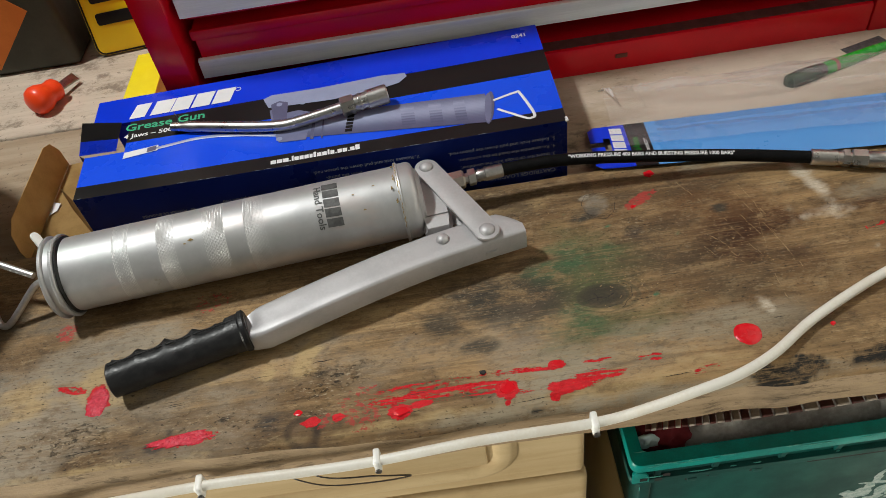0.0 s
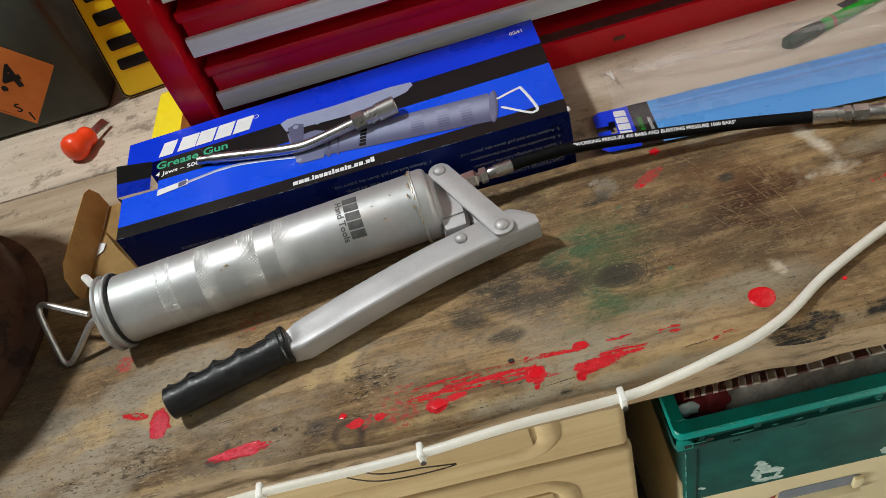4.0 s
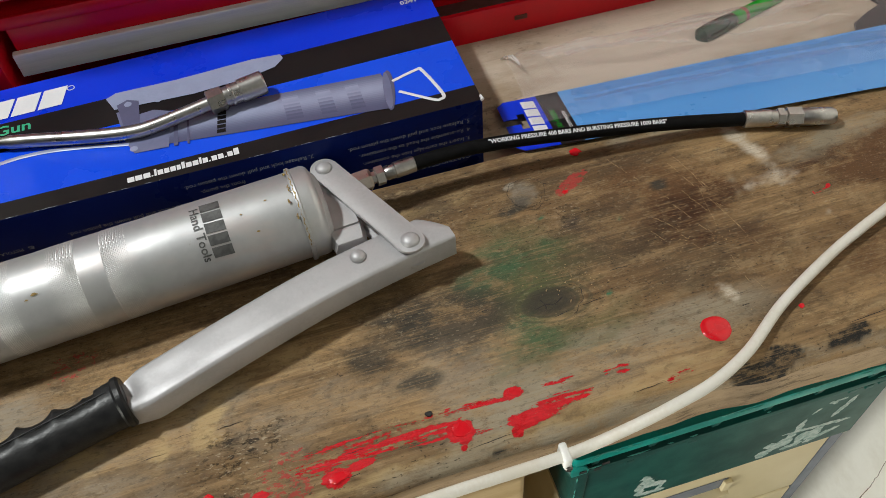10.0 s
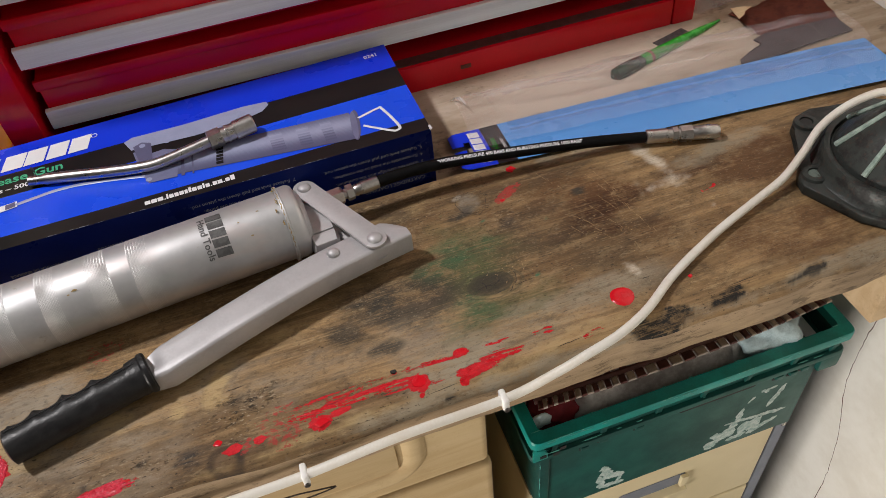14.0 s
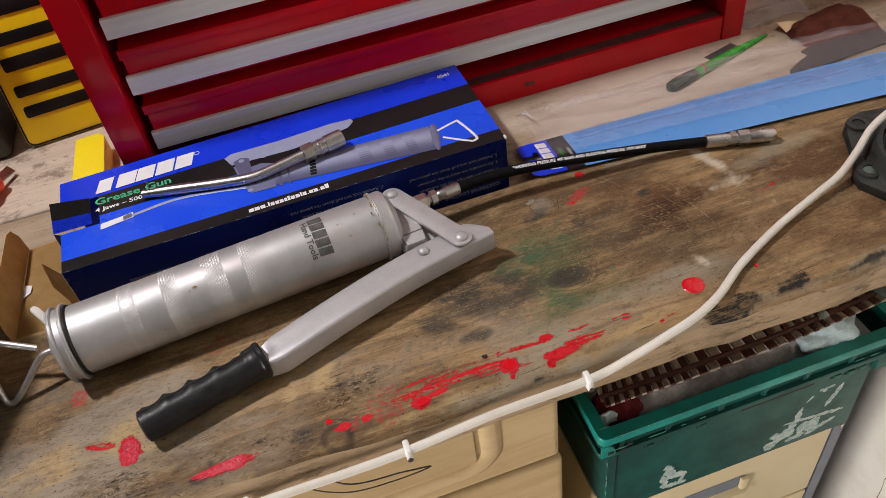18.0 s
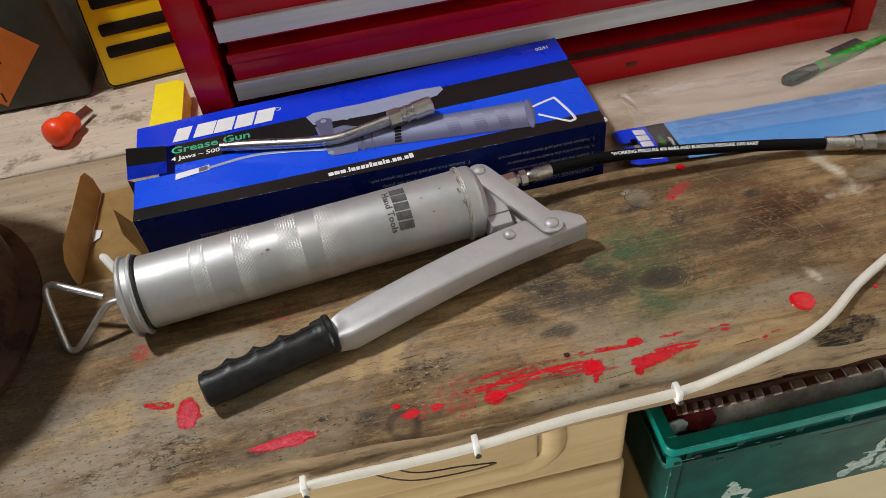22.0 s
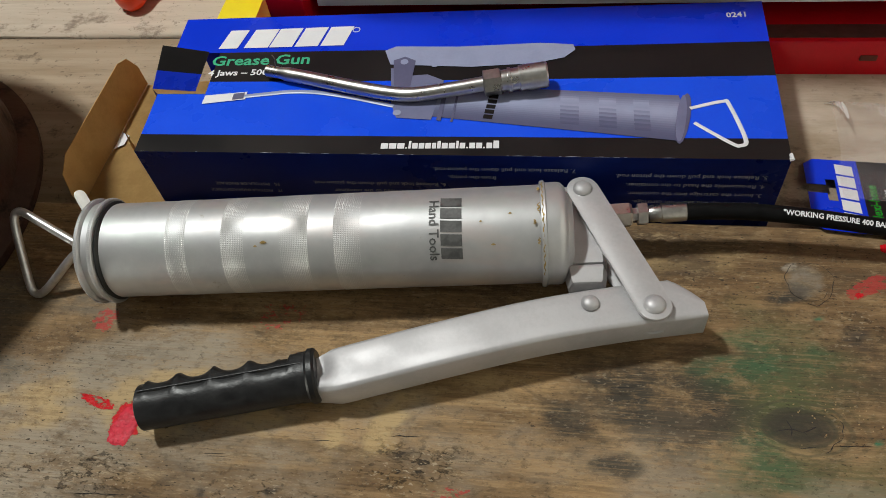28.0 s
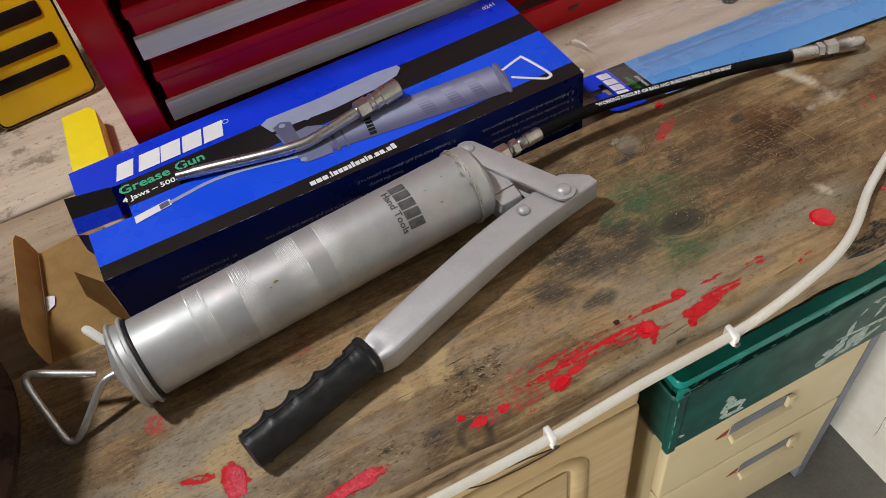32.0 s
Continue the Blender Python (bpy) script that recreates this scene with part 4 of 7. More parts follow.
def blot(x, y, rx, ry, turn=0.0, seed=1, ragged=0.35, lift=0.0009, streak=0.0):
    """A thin skin of dried paint with a ragged border."""
    bm = bmesh.new()
    c, s = math.cos(radians(turn)), math.sin(radians(turn))
    rings = []
    for f, h in ((1.0, 0.0), (0.9, 0.8), (0.6, 1.0), (0.25, 1.0)):
        row = []
        for k in range(44):
            a = 2 * math.pi * k / 44
            q = Vector((math.cos(a) * (1.2 + streak), math.sin(a) * (1.2 + 2 * streak), seed * 3.7))
            w = 1 + ragged * (noise.noise(q) + 0.7 * noise.noise(q * 3.1) + 0.45 * noise.noise(q * 8.0))
            px, py = rx * f * w * math.cos(a), ry * f * w * math.sin(a)
            row.append(bm.verts.new((x + px * c - py * s, y + px * s + py * c, 0.8998 + lift * h + 0.0002 * noise.noise(Vector((px, py, seed)) * 300))))
        rings.append(row)
    for p, q in zip(rings, rings[1:]):
        for k in range(44):
            bm.faces.new((p[k], p[(k + 1) % 44], q[(k + 1) % 44], q[k]))
    bm.faces.new(rings[-1])
    return bm


def paint(name, mat, label, *spots):
    for i, (x, y, rx, ry, turn, ragged) in enumerate(spots):
        part(name, blot(x, y, rx, ry, turn, i * 1.37 + x * 31, ragged), mat, bench, label)


paint("paint_drip", M_PAINT, "glossy dried red paint", (0.169, -0.0245, 0.0096, 0.0092, 0, 0.07), (-0.0048, -0.0405, 0.0056, 0.0054, 10, 0.16), (0.0335, -0.0274, 0.0042, 0.0028, -15, 0.2),
      (-0.079, -0.0468, 0.0068, 0.0028, 8, 0.20), (-0.153, -0.0365, 0.0030, 0.0026, 0, 0.3), (0.228, -0.0265, 0.0018, 0.0018, 0, 0.3))
paint("paint_smear", M_PAINT, "smear of red paint", (0.146, 0.150, 0.005, 0.004, 10, 0.4))
paint("paint_crust", M_PINK, "crinkled pinkish red paint crust", (-0.306, -0.003, 0.0075, 0.0130, -8, 0.22), (-0.2365, -0.0450, 0.026, 0.0048, 3, 0.50))
part("paint_drip", blot(-0.020, -0.025, 0.0024, 0.0018, 0, 4.4, 0.3), M_DARK, bench, "small black spot")

crumbs = bmesh.new()
for k in range(240):
    cx, cy, spread = random.choice(((0.185, 0.055, 0.016), (0.205, 0.040, 0.020), (0.100, 0.038, 0.012), (0.32, 0.09, 0.035), (0.05, 0.0, 0.10), (-0.25, 0.02, 0.12)))
    x, y = random.gauss(cx, spread), random.gauss(cy, spread * 0.7)
    if not -0.05 < y < 0.155 or x > 0.52:
        continue
    r = random.uniform(0.00018, 0.00055)
    top = crumbs.verts.new((x + random.uniform(-r, r), y + random.uniform(-r, r), 0.9002 + r))
    ring = [crumbs.verts.new((x + r * random.uniform(0.7, 1.6) * math.cos(a), y + r * random.uniform(0.7, 1.3) * math.sin(a), 0.9000)) for a in (0.2, 1.7, 3.3, 4.8)]
    for j in range(4):
        crumbs.faces.new((ring[j], ring[(j + 1) % 4], top))
part("wood_crumbs", crumbs, M_SCRATCH, None, "scattered pale wood crumbs on the bench", 20, category="crumbs", kind="stuff")

# ---- white cable with its clips ----
cable = thing("white_cable", (-0.2, -0.068, 0.87), "white PVC mains cable clipped along the bench front", "cable")
run = [(-1.12, -0.069, 0.846), (-0.80, -0.069, 0.850), (-0.564, -0.069, 0.855), (-0.468, -0.0685, 0.862), (-0.414, -0.069, 0.867), (-0.341, -0.069, 0.867), (-0.229, -0.0685, 0.875), (-0.151, -0.069, 0.875), (-0.102, -0.069, 0.876),
       (-0.029, -0.069, 0.884), (0.051, -0.068, 0.884), (0.092, -0.0675, 0.8945), (0.120, -0.0655, 0.9025), (0.148, -0.0600, 0.9055), (0.178, -0.0470, 0.9055), (0.214, -0.0240, 0.9055), (0.260, -0.0015, 0.906), (0.291, 0.011, 0.9065), (0.326, 0.023, 0.909), (0.353, 0.032, 0.913), (0.380, 0.046, 0.921), (0.402, 0.058, 0.932), (0.426, 0.060, 0.946), (0.449, 0.053, 0.958), (0.460, 0.040, 0.961)]
part("sheath", tube(smooth_path(run, 8), 0.0036, 16), M_CABLE, cable)
for cx, cz in ((-0.468, 0.862), (-0.341, 0.867), (-0.229, 0.875), (-0.102, 0.876), (0.051, 0.884), (-0.62, 0.854)):
    c = thing("cable_clip", (cx, -0.066, cz), "small white plastic cable clip nailed to the bench edge", "cable clip", "clips along the bench front")
    bm = box(cx - 0.0025, cx + 0.0025, -0.0741, -0.0612, cz - 0.0080, cz + 0.0050, 0.0020, 3)
    part("hook", bm, M_CLIP, c)
    part("nail", lathe((cx, -0.0738, cz - 0.0045), (cx, -0.0780, cz - 0.0045), [(0, 0.0012), (0.001, 0.0026), (0.0018, 0.0022)], 12), M_NAIL, c, "steel nail head")

# ---- grease gun ----
gun = thing("grease_gun", (-0.2, 0.11, 0.9), "silver hand-lever grease gun with black grip lying on bench", "grease gun")
A, B = Vector((-0.3445, 0.1005, 0.9325)), Vector((-0.064, 0.1275, 0.9325))
AX = (B - A).normalized()
LEN = (B - A).length
R = 0.0300


def on_tube(along, angle, lift=0.0):
    """A place on the tube's skin: metres along it, degrees from its top towards the front."""
    side = Vector((0, 0, 1)).cross(AX)
    a = radians(angle)
    return A + AX * along + (Vector((0, 0, 1)) * math.cos(a) - side * math.sin(a)) * (R + lift)


bands = ((0.0610, 0.0063), (0.0965, 0.0070), (0.1340, 0.0085), (0.1660, 0.0080))
prof = [(0.0090, R - 0.001), (0.0100, R)]
prof += [(0.012 + 0.008 * k, R + 0.00008 * math.sin(k * 2.3)) for k in range(33)]
prof += [(LEN - 0.003, R), (LEN - 0.002, R), (LEN, R)]
barrel = part("barrel", lathe(A, B, prof, 96), M_STEEL, gun, "silver painted steel barrel")
# knurled bands: crossed fine ridges
for b0, half in bands:
    bm = bmesh.new()
    n_round, n_long = 170, round(half * 1900)
    grid = [[bm.verts.new(on_tube(b0 + half * (2 * j / n_long - 1), 360 * (i + 0.5 * (j % 2)) / n_round, -0.00005)) for i in range(n_round)] for j in range(n_long + 1)]
    for j in range(n_long):
        for i in range(n_round):
            k = (i + 1) % n_round
            ring = (grid[j][i], grid[j][k], grid[j + 1][k], grid[j + 1][i])
            peak = bm.verts.new(on_tube(b0 + half * (2 * (j + 0.5) / n_long - 1), 360 * (i + 0.75) / n_round, 0.00005 + 0.011 * half))
            for a, b in zip(ring, ring[1:] + ring[:1]):
                bm.faces.new((a, b, peak))
    part("knurled_band", bm, M_KNURL, barrel, "diamond-knurled band", 1)
# end cap with a black seal
cap = part("end_cap", lathe(A - AX * 0.0095, A, [(0.0, 0.0085), (0.0006, 0.0100), (0.0040, 0.0210), (0.0062, 0.0285), (0.0074, 0.0302), (0.0080, 0.0328), (0.0088, 0.0335), (0.0104, 0.0335), (0.0112, 0.0328), (0.0116, 0.0312), (0.0160, 0.0312), (0.0164, 0.0328), (0.0172, 0.0335), (0.0190, 0.0335), (0.0197, 0.0328), (0.0200, 0.0300)], 96), M_STEEL, gun, "pressed steel end cap with two knurled rings")
for a0 in (0.0001, 0.0086):
    bm = bmesh.new()
    for k in range(150):
        p0, p1 = on_tube(a0 - 0.0006, 2.4 * k, 0.0036), on_tube(a0 + 0.0006, 2.4 * k, 0.0036)
        tube([p0, p1], 0.00032, 4, bm)
    part("knurled_ring", bm, M_KNURL, cap, "finely toothed ring")
part("seal", lathe(A + AX * 0.0105, B, [(0, 0.0285), (0.0002, 0.0314), (0.0014, 0.0317), (0.0026, 0.0306), (0.003, 0.029)], 64), M_GRIP, cap, "black rubber seal")
# follower rod, bent into an open triangular handle with one free end
neck = A - AX * 0.0095
loop = [(-0.3665, 0.1052, 0.9342), (-0.380, 0.1105, 0.9380), (-0.392, 0.1152, 0.9415), (-0.4005, 0.1186, 0.9440), (-0.4065, 0.1203, 0.9450), (-0.4103, 0.1188, 0.9436), (-0.4108, 0.1140, 0.9390), (-0.4095, 0.1060, 0.9300), (-0.4078, 0.0970, 0.9190), (-0.4062, 0.0890, 0.9090),
        (-0.4040, 0.0845, 0.9042), (-0.3995, 0.0830, 0.9030), (-0.3935, 0.0850, 0.9060), (-0.384, 0.0895, 0.9140), (-0.3745, 0.0945, 0.9225), (-0.367, 0.0985, 0.9285), (-0.361, 0.0998, 0.9312), (-0.350, 0.1003, 0.9320)]
part("rod_handle", tube(smooth_path(loop, 6), 0.0028, 16), M_HANDLE, gun, "bent chromed wire handle")
lock = slab(rounded(-0.0035, 0.0035, 0.0, 0.021, 0.003), 0.0018, lambda x, y, z: neck + Vector((0.0045, 0.0150, 0.0150)) + Vector((-0.50, 0.62, 0.60)).normalized() * y + Vector((0.55, 0.72, -0.42)).normalized() * x + Vector((-0.70, 0.1, -0.70)).normalized() * z, 0.0006)
part("rod_lock", lock, M_CLIP, gun, "small pale lock lever")
# head with its rolled lip
head = part("head", lathe(B, B + AX, [(-0.0020, 0.0305), (-0.0018, 0.0322), (0.0006, 0.0325), (0.0014, 0.0312), (0.003, 0.0310), (0.008, 0.0312), (0.0105, 0.0306), (0.0125, 0.0288), (0.0137, 0.0255), (0.0140, 0.018)], 80), M_STEEL, gun, "pressed steel head with a rolled lip")
for a0, w, al in ((8, 12, 0.2785), (-20, 6, 0.2788), (44, 7, 0.2782), (24, 5, 0.2760)):
    bm = bmesh.new()
    pts = [on_tube(al + 0.0007 * math.sin(k * 1.7 + a0), a0 + w * (k / 8 - 0.5), 0.0016) for k in range(9)]
    tube(pts, lambda t: 0.0002 + 0.0003 * math.sin(math.pi * min(max(t, 0.02), 0.98)), 8, bm)
    part("grease_smear", bm, M_GREASE, head, "smear of old brown grease")
pts = [on_tube(LEN - 0.0008 + 0.0004 * math.sin(k * 1.3), -35 + 125 * k / 60, 0.0021) for k in range(61)]
part("grease_line", tube(pts, lambda t: 0.00022 + 0.0009 * abs(noise.noise(Vector((t * 23, 4, 1)))), 6), M_GREASE, head, "line of old grease along the lip")
for a0, al, s in ((12, 0.262, 0.0007), (34, 0.116, 0.0013), (38, 0.111, 0.0007), (20, 0.245, 0.0006), (46, 0.252, 0.0008)):
    bm = bmesh.new()
    ring = [bm.verts.new(on_tube(al + s * 1.5 * math.cos(k) * (1 + 0.4 * math.sin(3 * k)), a0 + 2.0 * s / 0.0015 * math.sin(k), 0.0005)) for k in [j * 2 * math.pi / 12 for j in range(12)]]
    bm.faces.new(ring)
    part("grease_spot", bm, M_GREASE, barrel)
# pump body across the head, with its nut
C = B + AX * 0.0235 - Vector((0, 0, 0.0110))
side = Vector((0, 0, 1)).cross(AX)


def pump_place(x, y, z):
    """Across the head: x along the barrel, y up, z from the back towards the lever."""
    taper = 1.0 - 0.16 * max(0.0, (z - 0.060) / 0.012)
    return C + side * (0.036 - z) + AX * x * taper + Vector((0, 0, y * taper))


facets = [(-0.0100, 0.0118), (0.0100, 0.0118), (0.0128, 0.0030), (0.0100, -0.0115), (-0.0100, -0.0115), (-0.0128, 0.0030)]
pump = part("pump_body", slab(facets, 0.059, pump_place, 0.0012), M_LEVER, gun, "cast silver pump body with a flat top")
part("hex_nut", slab(facets, 0.012, lambda x, y, z: pump_place(x * 1.02, y * 1.02 - 0.0003, z + 0.0597), 0.0020), M_LEVER, pump, "chamfered silver nut", 15)
part("core", lathe(B + AX * 0.0135, B + AX * 0.03, [(0, 0.0255), (0.002, 0.024), (0.0035, 0.020)], 32), M_STEEL, pump, "silver inner casting")
part("piston", rod(C - side * 0.034 - Vector((0, 0, 0.003)), C - side * 0.048 - Vector((0, 0, 0.003)), 0.0050, 20, 0.0008), M_CHROME, pump)

# lever: a folded steel channel, bowed, with a nose at its far end
def lever_mid(t):
    pts = [Vector((-0.196, 0.0265, 0.9225)), Vector((-0.172, 0.0335, 0.9265)), Vector((-0.117, 0.0515, 0.9300)), Vector((-0.066, 0.0680, 0.9312)), (Vector((-0.020, 0.0795, 0.9320))), Vector((0.0265, 0.0890, 0.9320))]
    k = min(int(t * 5), 4)
    f = t * 5 - k
    p0, p1, p2, p3 = pts[max(k - 1, 0)], pts[k], pts[k + 1], pts[min(k + 2, 5)]
    return 0.5 * (2 * p1 + (p2 - p0) * f + (2 * p0 - 5 * p1 + 4 * p2 - p3) * f * f + (3 * p1 - p0 - 3 * p2 + p3) * f ** 3)


bm = bmesh.new()
rows = []
NL = 60
for i in range(NL + 1):
    t = i / NL
    p = lever_mid(t)
    d = (lever_mid(min(t + 0.01, 1)) - lever_mid(max(t - 0.01, 0))).normalized()
    s = Vector((0, 0, 1)).cross(d).normalized()
    neckness = max(0.0, 1 - t / 0.17)
    w = 0.0135 - 0.0050 * neckness ** 0.8 if t < 0.17 else 0.0135
    w *= 1 + 0.04 * math.sin(math.pi * t)
    nose = max(0.0, (t - 0.92) / 0.08)
    w_back, w_front = w * (1 - 1.28 * nose), w
    drop = 0.019 - 0.006 * neckness
    crown = 0.0045 * neckness
    dent = 0.0042 * math.exp(-((t - 0.115) / 0.040) ** 2)
    sec = [(0, -drop), (0, -0.0022 - crown), (0.035, -0.0006 - crown * 0.6), (0.10, 0.0), (0.325, crown * 0.3 - dent * 0.15), (0.5, crown * 0.35 - dent), (0.675, crown * 0.3 - dent * 1.1), (0.90, -dent * 0.45), (0.965, -0.0006 - crown * 0.6), (1, -0.0022 - crown), (1, -drop)]
    rows.append([bm.verts.new(p + s * (f * (w_back + w_front) - w_front) + Vector((0, 0, z))) for f, z in sec])
for p, q in zip(rows, rows[1:]):
    for k in range(len(p) - 1):
        bm.faces.new((p[k], q[k], q[k + 1], p[k + 1]))
bmesh.ops.recalc_face_normals(bm, faces=bm.faces)
bmesh.ops.solidify(bm, geom=bm.faces[:], thickness=0.0018)
lever = part("lever", bm, M_LEVER, gun, "folded silver steel lever", 50)

# grip with finger waves
G0, G1 = Vector((-0.2900, 0.0040, 0.9165)), Vector((-0.1885, 0.0310, 0.9175))
GD = (G1 - G0).normalized()
GS = Vector((0, 0, 1)).cross(GD).normalized()
bm = bmesh.new()
rows = []
NG = 72
GL = (G1 - G0).length
for i in range(NG + 1):
    t = i / NG
    row = []
    end = min(1.0, t / 0.03 + 0.80, (1 - t) / 0.012 + 0.9)
    collar = 0.0013 if t > 0.945 else 0.0
    wave = 0.0
    if 0.05 < t < 0.80:
        wave = 0.0042 * (1 - abs(math.sin((t - 0.03) / 0.80 * math.pi * 4))) ** 1.3 - 0.0008
    for k in range(32):
        a = 2 * math.pi * k / 32
        back = max(0.0, math.cos(a - 0.35)) ** 1.3
        rr = (0.0150 + collar - 0.0004 * (t < 0.9)) * end
        fx, fz = math.cos(a), math.sin(a)
        squash = 0.94
        r2 = rr - (0.0022 - wave) * back * (t < 0.86)
        row.append(bm.verts.new(G0 + GD * GL * t + GS * fx * r2 + Vector((0, 0, fz * r2 * squash))))
    rows.append(row)
for p, q in zip(rows, rows[1:]):
    for k in range(32):
        bm.faces.new((p[k], p[(k + 1) % 32], q[(k + 1) % 32], q[k]))
bm.faces.new(rows[0][::-1]), bm.faces.new(rows[-1])
grip = part("grip", bm, M_GRIP, lever, "black moulded vinyl grip")
part("mould_line", tube([G0 + GD * GL * t + GS * 0.0020 + Vector((0, 0, 0.01375)) for t in [0.03 + 0.9 * k / 30 for k in range(31)]], 0.00045, 6), M_GRIP, grip)

# link bars, rivets
RA, RB, RC = Vector((-0.0415, 0.1610, 0.9370)), Vector((-0.0005, 0.0780, 0.9375)), Vector((-0.0355, 0.0795, 0.9330))
LD = (RB - RA).normalized()
LS = Vector((0, 0, 1)).cross(LD).normalized()


def link_place(z0):
    return lambda x, y, z: RA + LD * x + LS * y + Vector((0, 0, z0 + z))


span = (RB - RA).length
outline = []
for k in range(13):
    a = radians(90 + 180 * k / 12)
    outline.append((0.0098 * math.cos(a), 0.0098 * math.sin(a)))
for k in range(13):
    a = radians(-90 + 180 * k / 12)
    outline.append((span + 0.0098 * math.cos(a), 0.0098 * math.sin(a)))
part("link_bar", slab(outline, 0.0026, link_place(-0.0032), 0.0006), M_LEVER, gun, "flat silver link bar")
part("link_bar", slab(outline, 0.0026, link_place(-0.0190), 0.0006), M_LEVER, gun)
for p, r in ((RA, 0.0060), (RB, 0.0062), (RC, 0.0052)):
    rivet = lathe(p - Vector((0, 0, 0.020)), p + Vector((0, 0, 0.01)), [(0, 0.003), (0.0192, 0.003), (0.0193, r), (0.0202, r), (0.0218, r * 0.8), (0.0227, r * 0.45), (0.0230, 0.0006)], 28)
    part("rivet", rivet, M_LEVER, gun, "domed steel rivet")

# printed mark on the barrel: blocks for the maker's name, and the line below it
def on_barrel(along0, angle0):
    return lambda x, y, z: on_tube(along0 + y, angle0 + math.degrees(x / R), 0.0003 + z)


M_BARRELINK = surface("dark_barrel_print", (0.06, 0.06, 0.06), (0.11, 0.11, 0.11), 200, (0.4, 0.6), 0.1, 0.05)
logo = bmesh.new()
for k in range(5):
    x0 = -0.0205 + k * 0.0080
    slab([(x0, 0.0), (x0 + 0.0067, 0.0), (x0 + 0.0074, 0.0125), (x0 + 0.0007, 0.0125)], 0.00008, on_barrel(0.2215, 26), bm=logo)
part("maker_mark", logo, M_BARRELINK, barrel, "dark grey printed maker's mark")
part("lettering", words("Hand Tools", 0.0080, on_barrel(0.2150, 26 - 36), "LEFT", 0.0001, 0.00012), M_BARRELINK, barrel, "dark printed words Hand Tools")

# outlet fittings and the hose
O0, O1 = Vector((-0.0320, 0.1450, 0.9285)), Vector((0.0210, 0.1503, 0.9300))
OD = (O1 - O0).normalized()
hose = part("outlet", lathe(O0, O1, [(-0.002, 0.0045), (0.001, 0.0070), (0.0022, 0.0080), (0.0195, 0.0080), (0.0212, 0.0066)], 6), M_OUTLETZINC, gun, "dull steel hexagonal outlet", 15)
lathe_b = lathe(O0 + OD * 0.0212, O1, [(0, 0.0045), (0.003, 0.0045), (0.0032, 0.0072), (0.0090, 0.0072), (0.0096, 0.0055)], 6)
part("hex_collar", lathe_b, M_CHROME, hose, "bright hexagonal collar", 15)
rest = (O1 - O0).length - 0.0322
part("ferrule", lathe(O0 + OD * 0.0322, O1, [(-0.001, 0.0046), (0.001, 0.0054), (0.006, 0.0054), (0.0065, 0.0060), (rest, 0.0058), (rest + 0.0005, 0.0052)], 28), M_CHROME, hose, "bright crimped ferrule")
HOSE = smooth_path([tuple(O1 - OD * 0.004), (0.045, 0.1515, 0.9302), (0.069, 0.1512, 0.9300), (0.100, 0.1498, 0.9280), (0.166, 0.1457, 0.9205), (0.222, 0.1405, 0.9140), (0.279, 0.1312, 0.9085)], 12)
tube_ob = part("hose", tube(HOSE, 0.0052, 20), M_RUBBER, gun, "black rubber grease hose")


def along_hose(s):
    for p, q in zip(HOSE, HOSE[1:]):
        d = (q - p).length
        if s <= d or q is HOSE[-1]:
            return p + (q - p) * (s / d), (q - p) / d
        s -= d


def on_hose(x, y, z):
    p, d = along_hose(0.0595 + x)
    s = Vector((0, 0, 1)).cross(d).normalized()
    a = y / 0.0052 + radians(-40)
    return p + (s * math.sin(a) + d.cross(s) * math.cos(a)) * 0.00548


part("lettering", words("\"WORKING PRESSURE 400 BARS AND BURSTING PRESSURE 1000 BARS\"", 0.00438, on_hose, "LEFT", 0.0, 0.00013), M_WHITE, tube_ob, "white printed pressure rating")
E0, E1 = HOSE[-1], Vector((0.3445, 0.1115, 0.9085))
ED = (E1 - E0).normalized()
tip = part("coupler", lathe(E0 - ED * 0.004, E1, [(0, 0.0056), (0.0008, 0.0067), (0.020, 0.0067), (0.0205, 0.0060), (0.025, 0.0060), (0.0252, 0.0055), (0.066, 0.0050)], 28), M_CHROME, gun, "bright hose coupler")
part("hex_nut", lathe(E0 + ED * 0.0205, E1, [(0, 0.006), (0.0006, 0.0074), (0.0055, 0.0074), (0.0062, 0.006)], 6), M_CHROME, tip, "", 15)
part("hex_nut", lathe(E0 + ED * 0.0275, E1, [(0, 0.006), (0.0008, 0.0079), (0.0115, 0.0079), (0.0125, 0.0065)], 6), M_CHROME, tip, "", 15)
part("jaw_sleeve", lathe(E0 + ED * 0.039, E1, [(0, 0.0062), (0.001, 0.0068), (0.021, 0.0068), (0.024, 0.0060), (0.0255, 0.0054), (0.0256, 0.003), (0.0240, 0.003)], 28), M_CHROME, tip)

# ---- the gun's carton ----
carton = thing("carton", (-0.13, 0.25, 0.885), "open blue printed cardboard grease gun carton on the bench", "box")
Z0, Z1 = 0.8852, 0.9505
FL, FR, BR, BL = Vector((-0.342, 0.171, 0)), Vector((0.081, 0.176, 0)), Vector((0.080, 0.327, 0)), Vector((-0.349, 0.310, 0))


def lid(u, v, z=0.0):
    p = (FL * (1 - u) + FR * u) * (1 - v) + (BL * (1 - u) + BR * u) * v
    sag = -0.0012 * math.sin(math.pi * u) * math.sin(math.pi * v)
    return Vector((p.x, p.y, Z1 + sag + z))


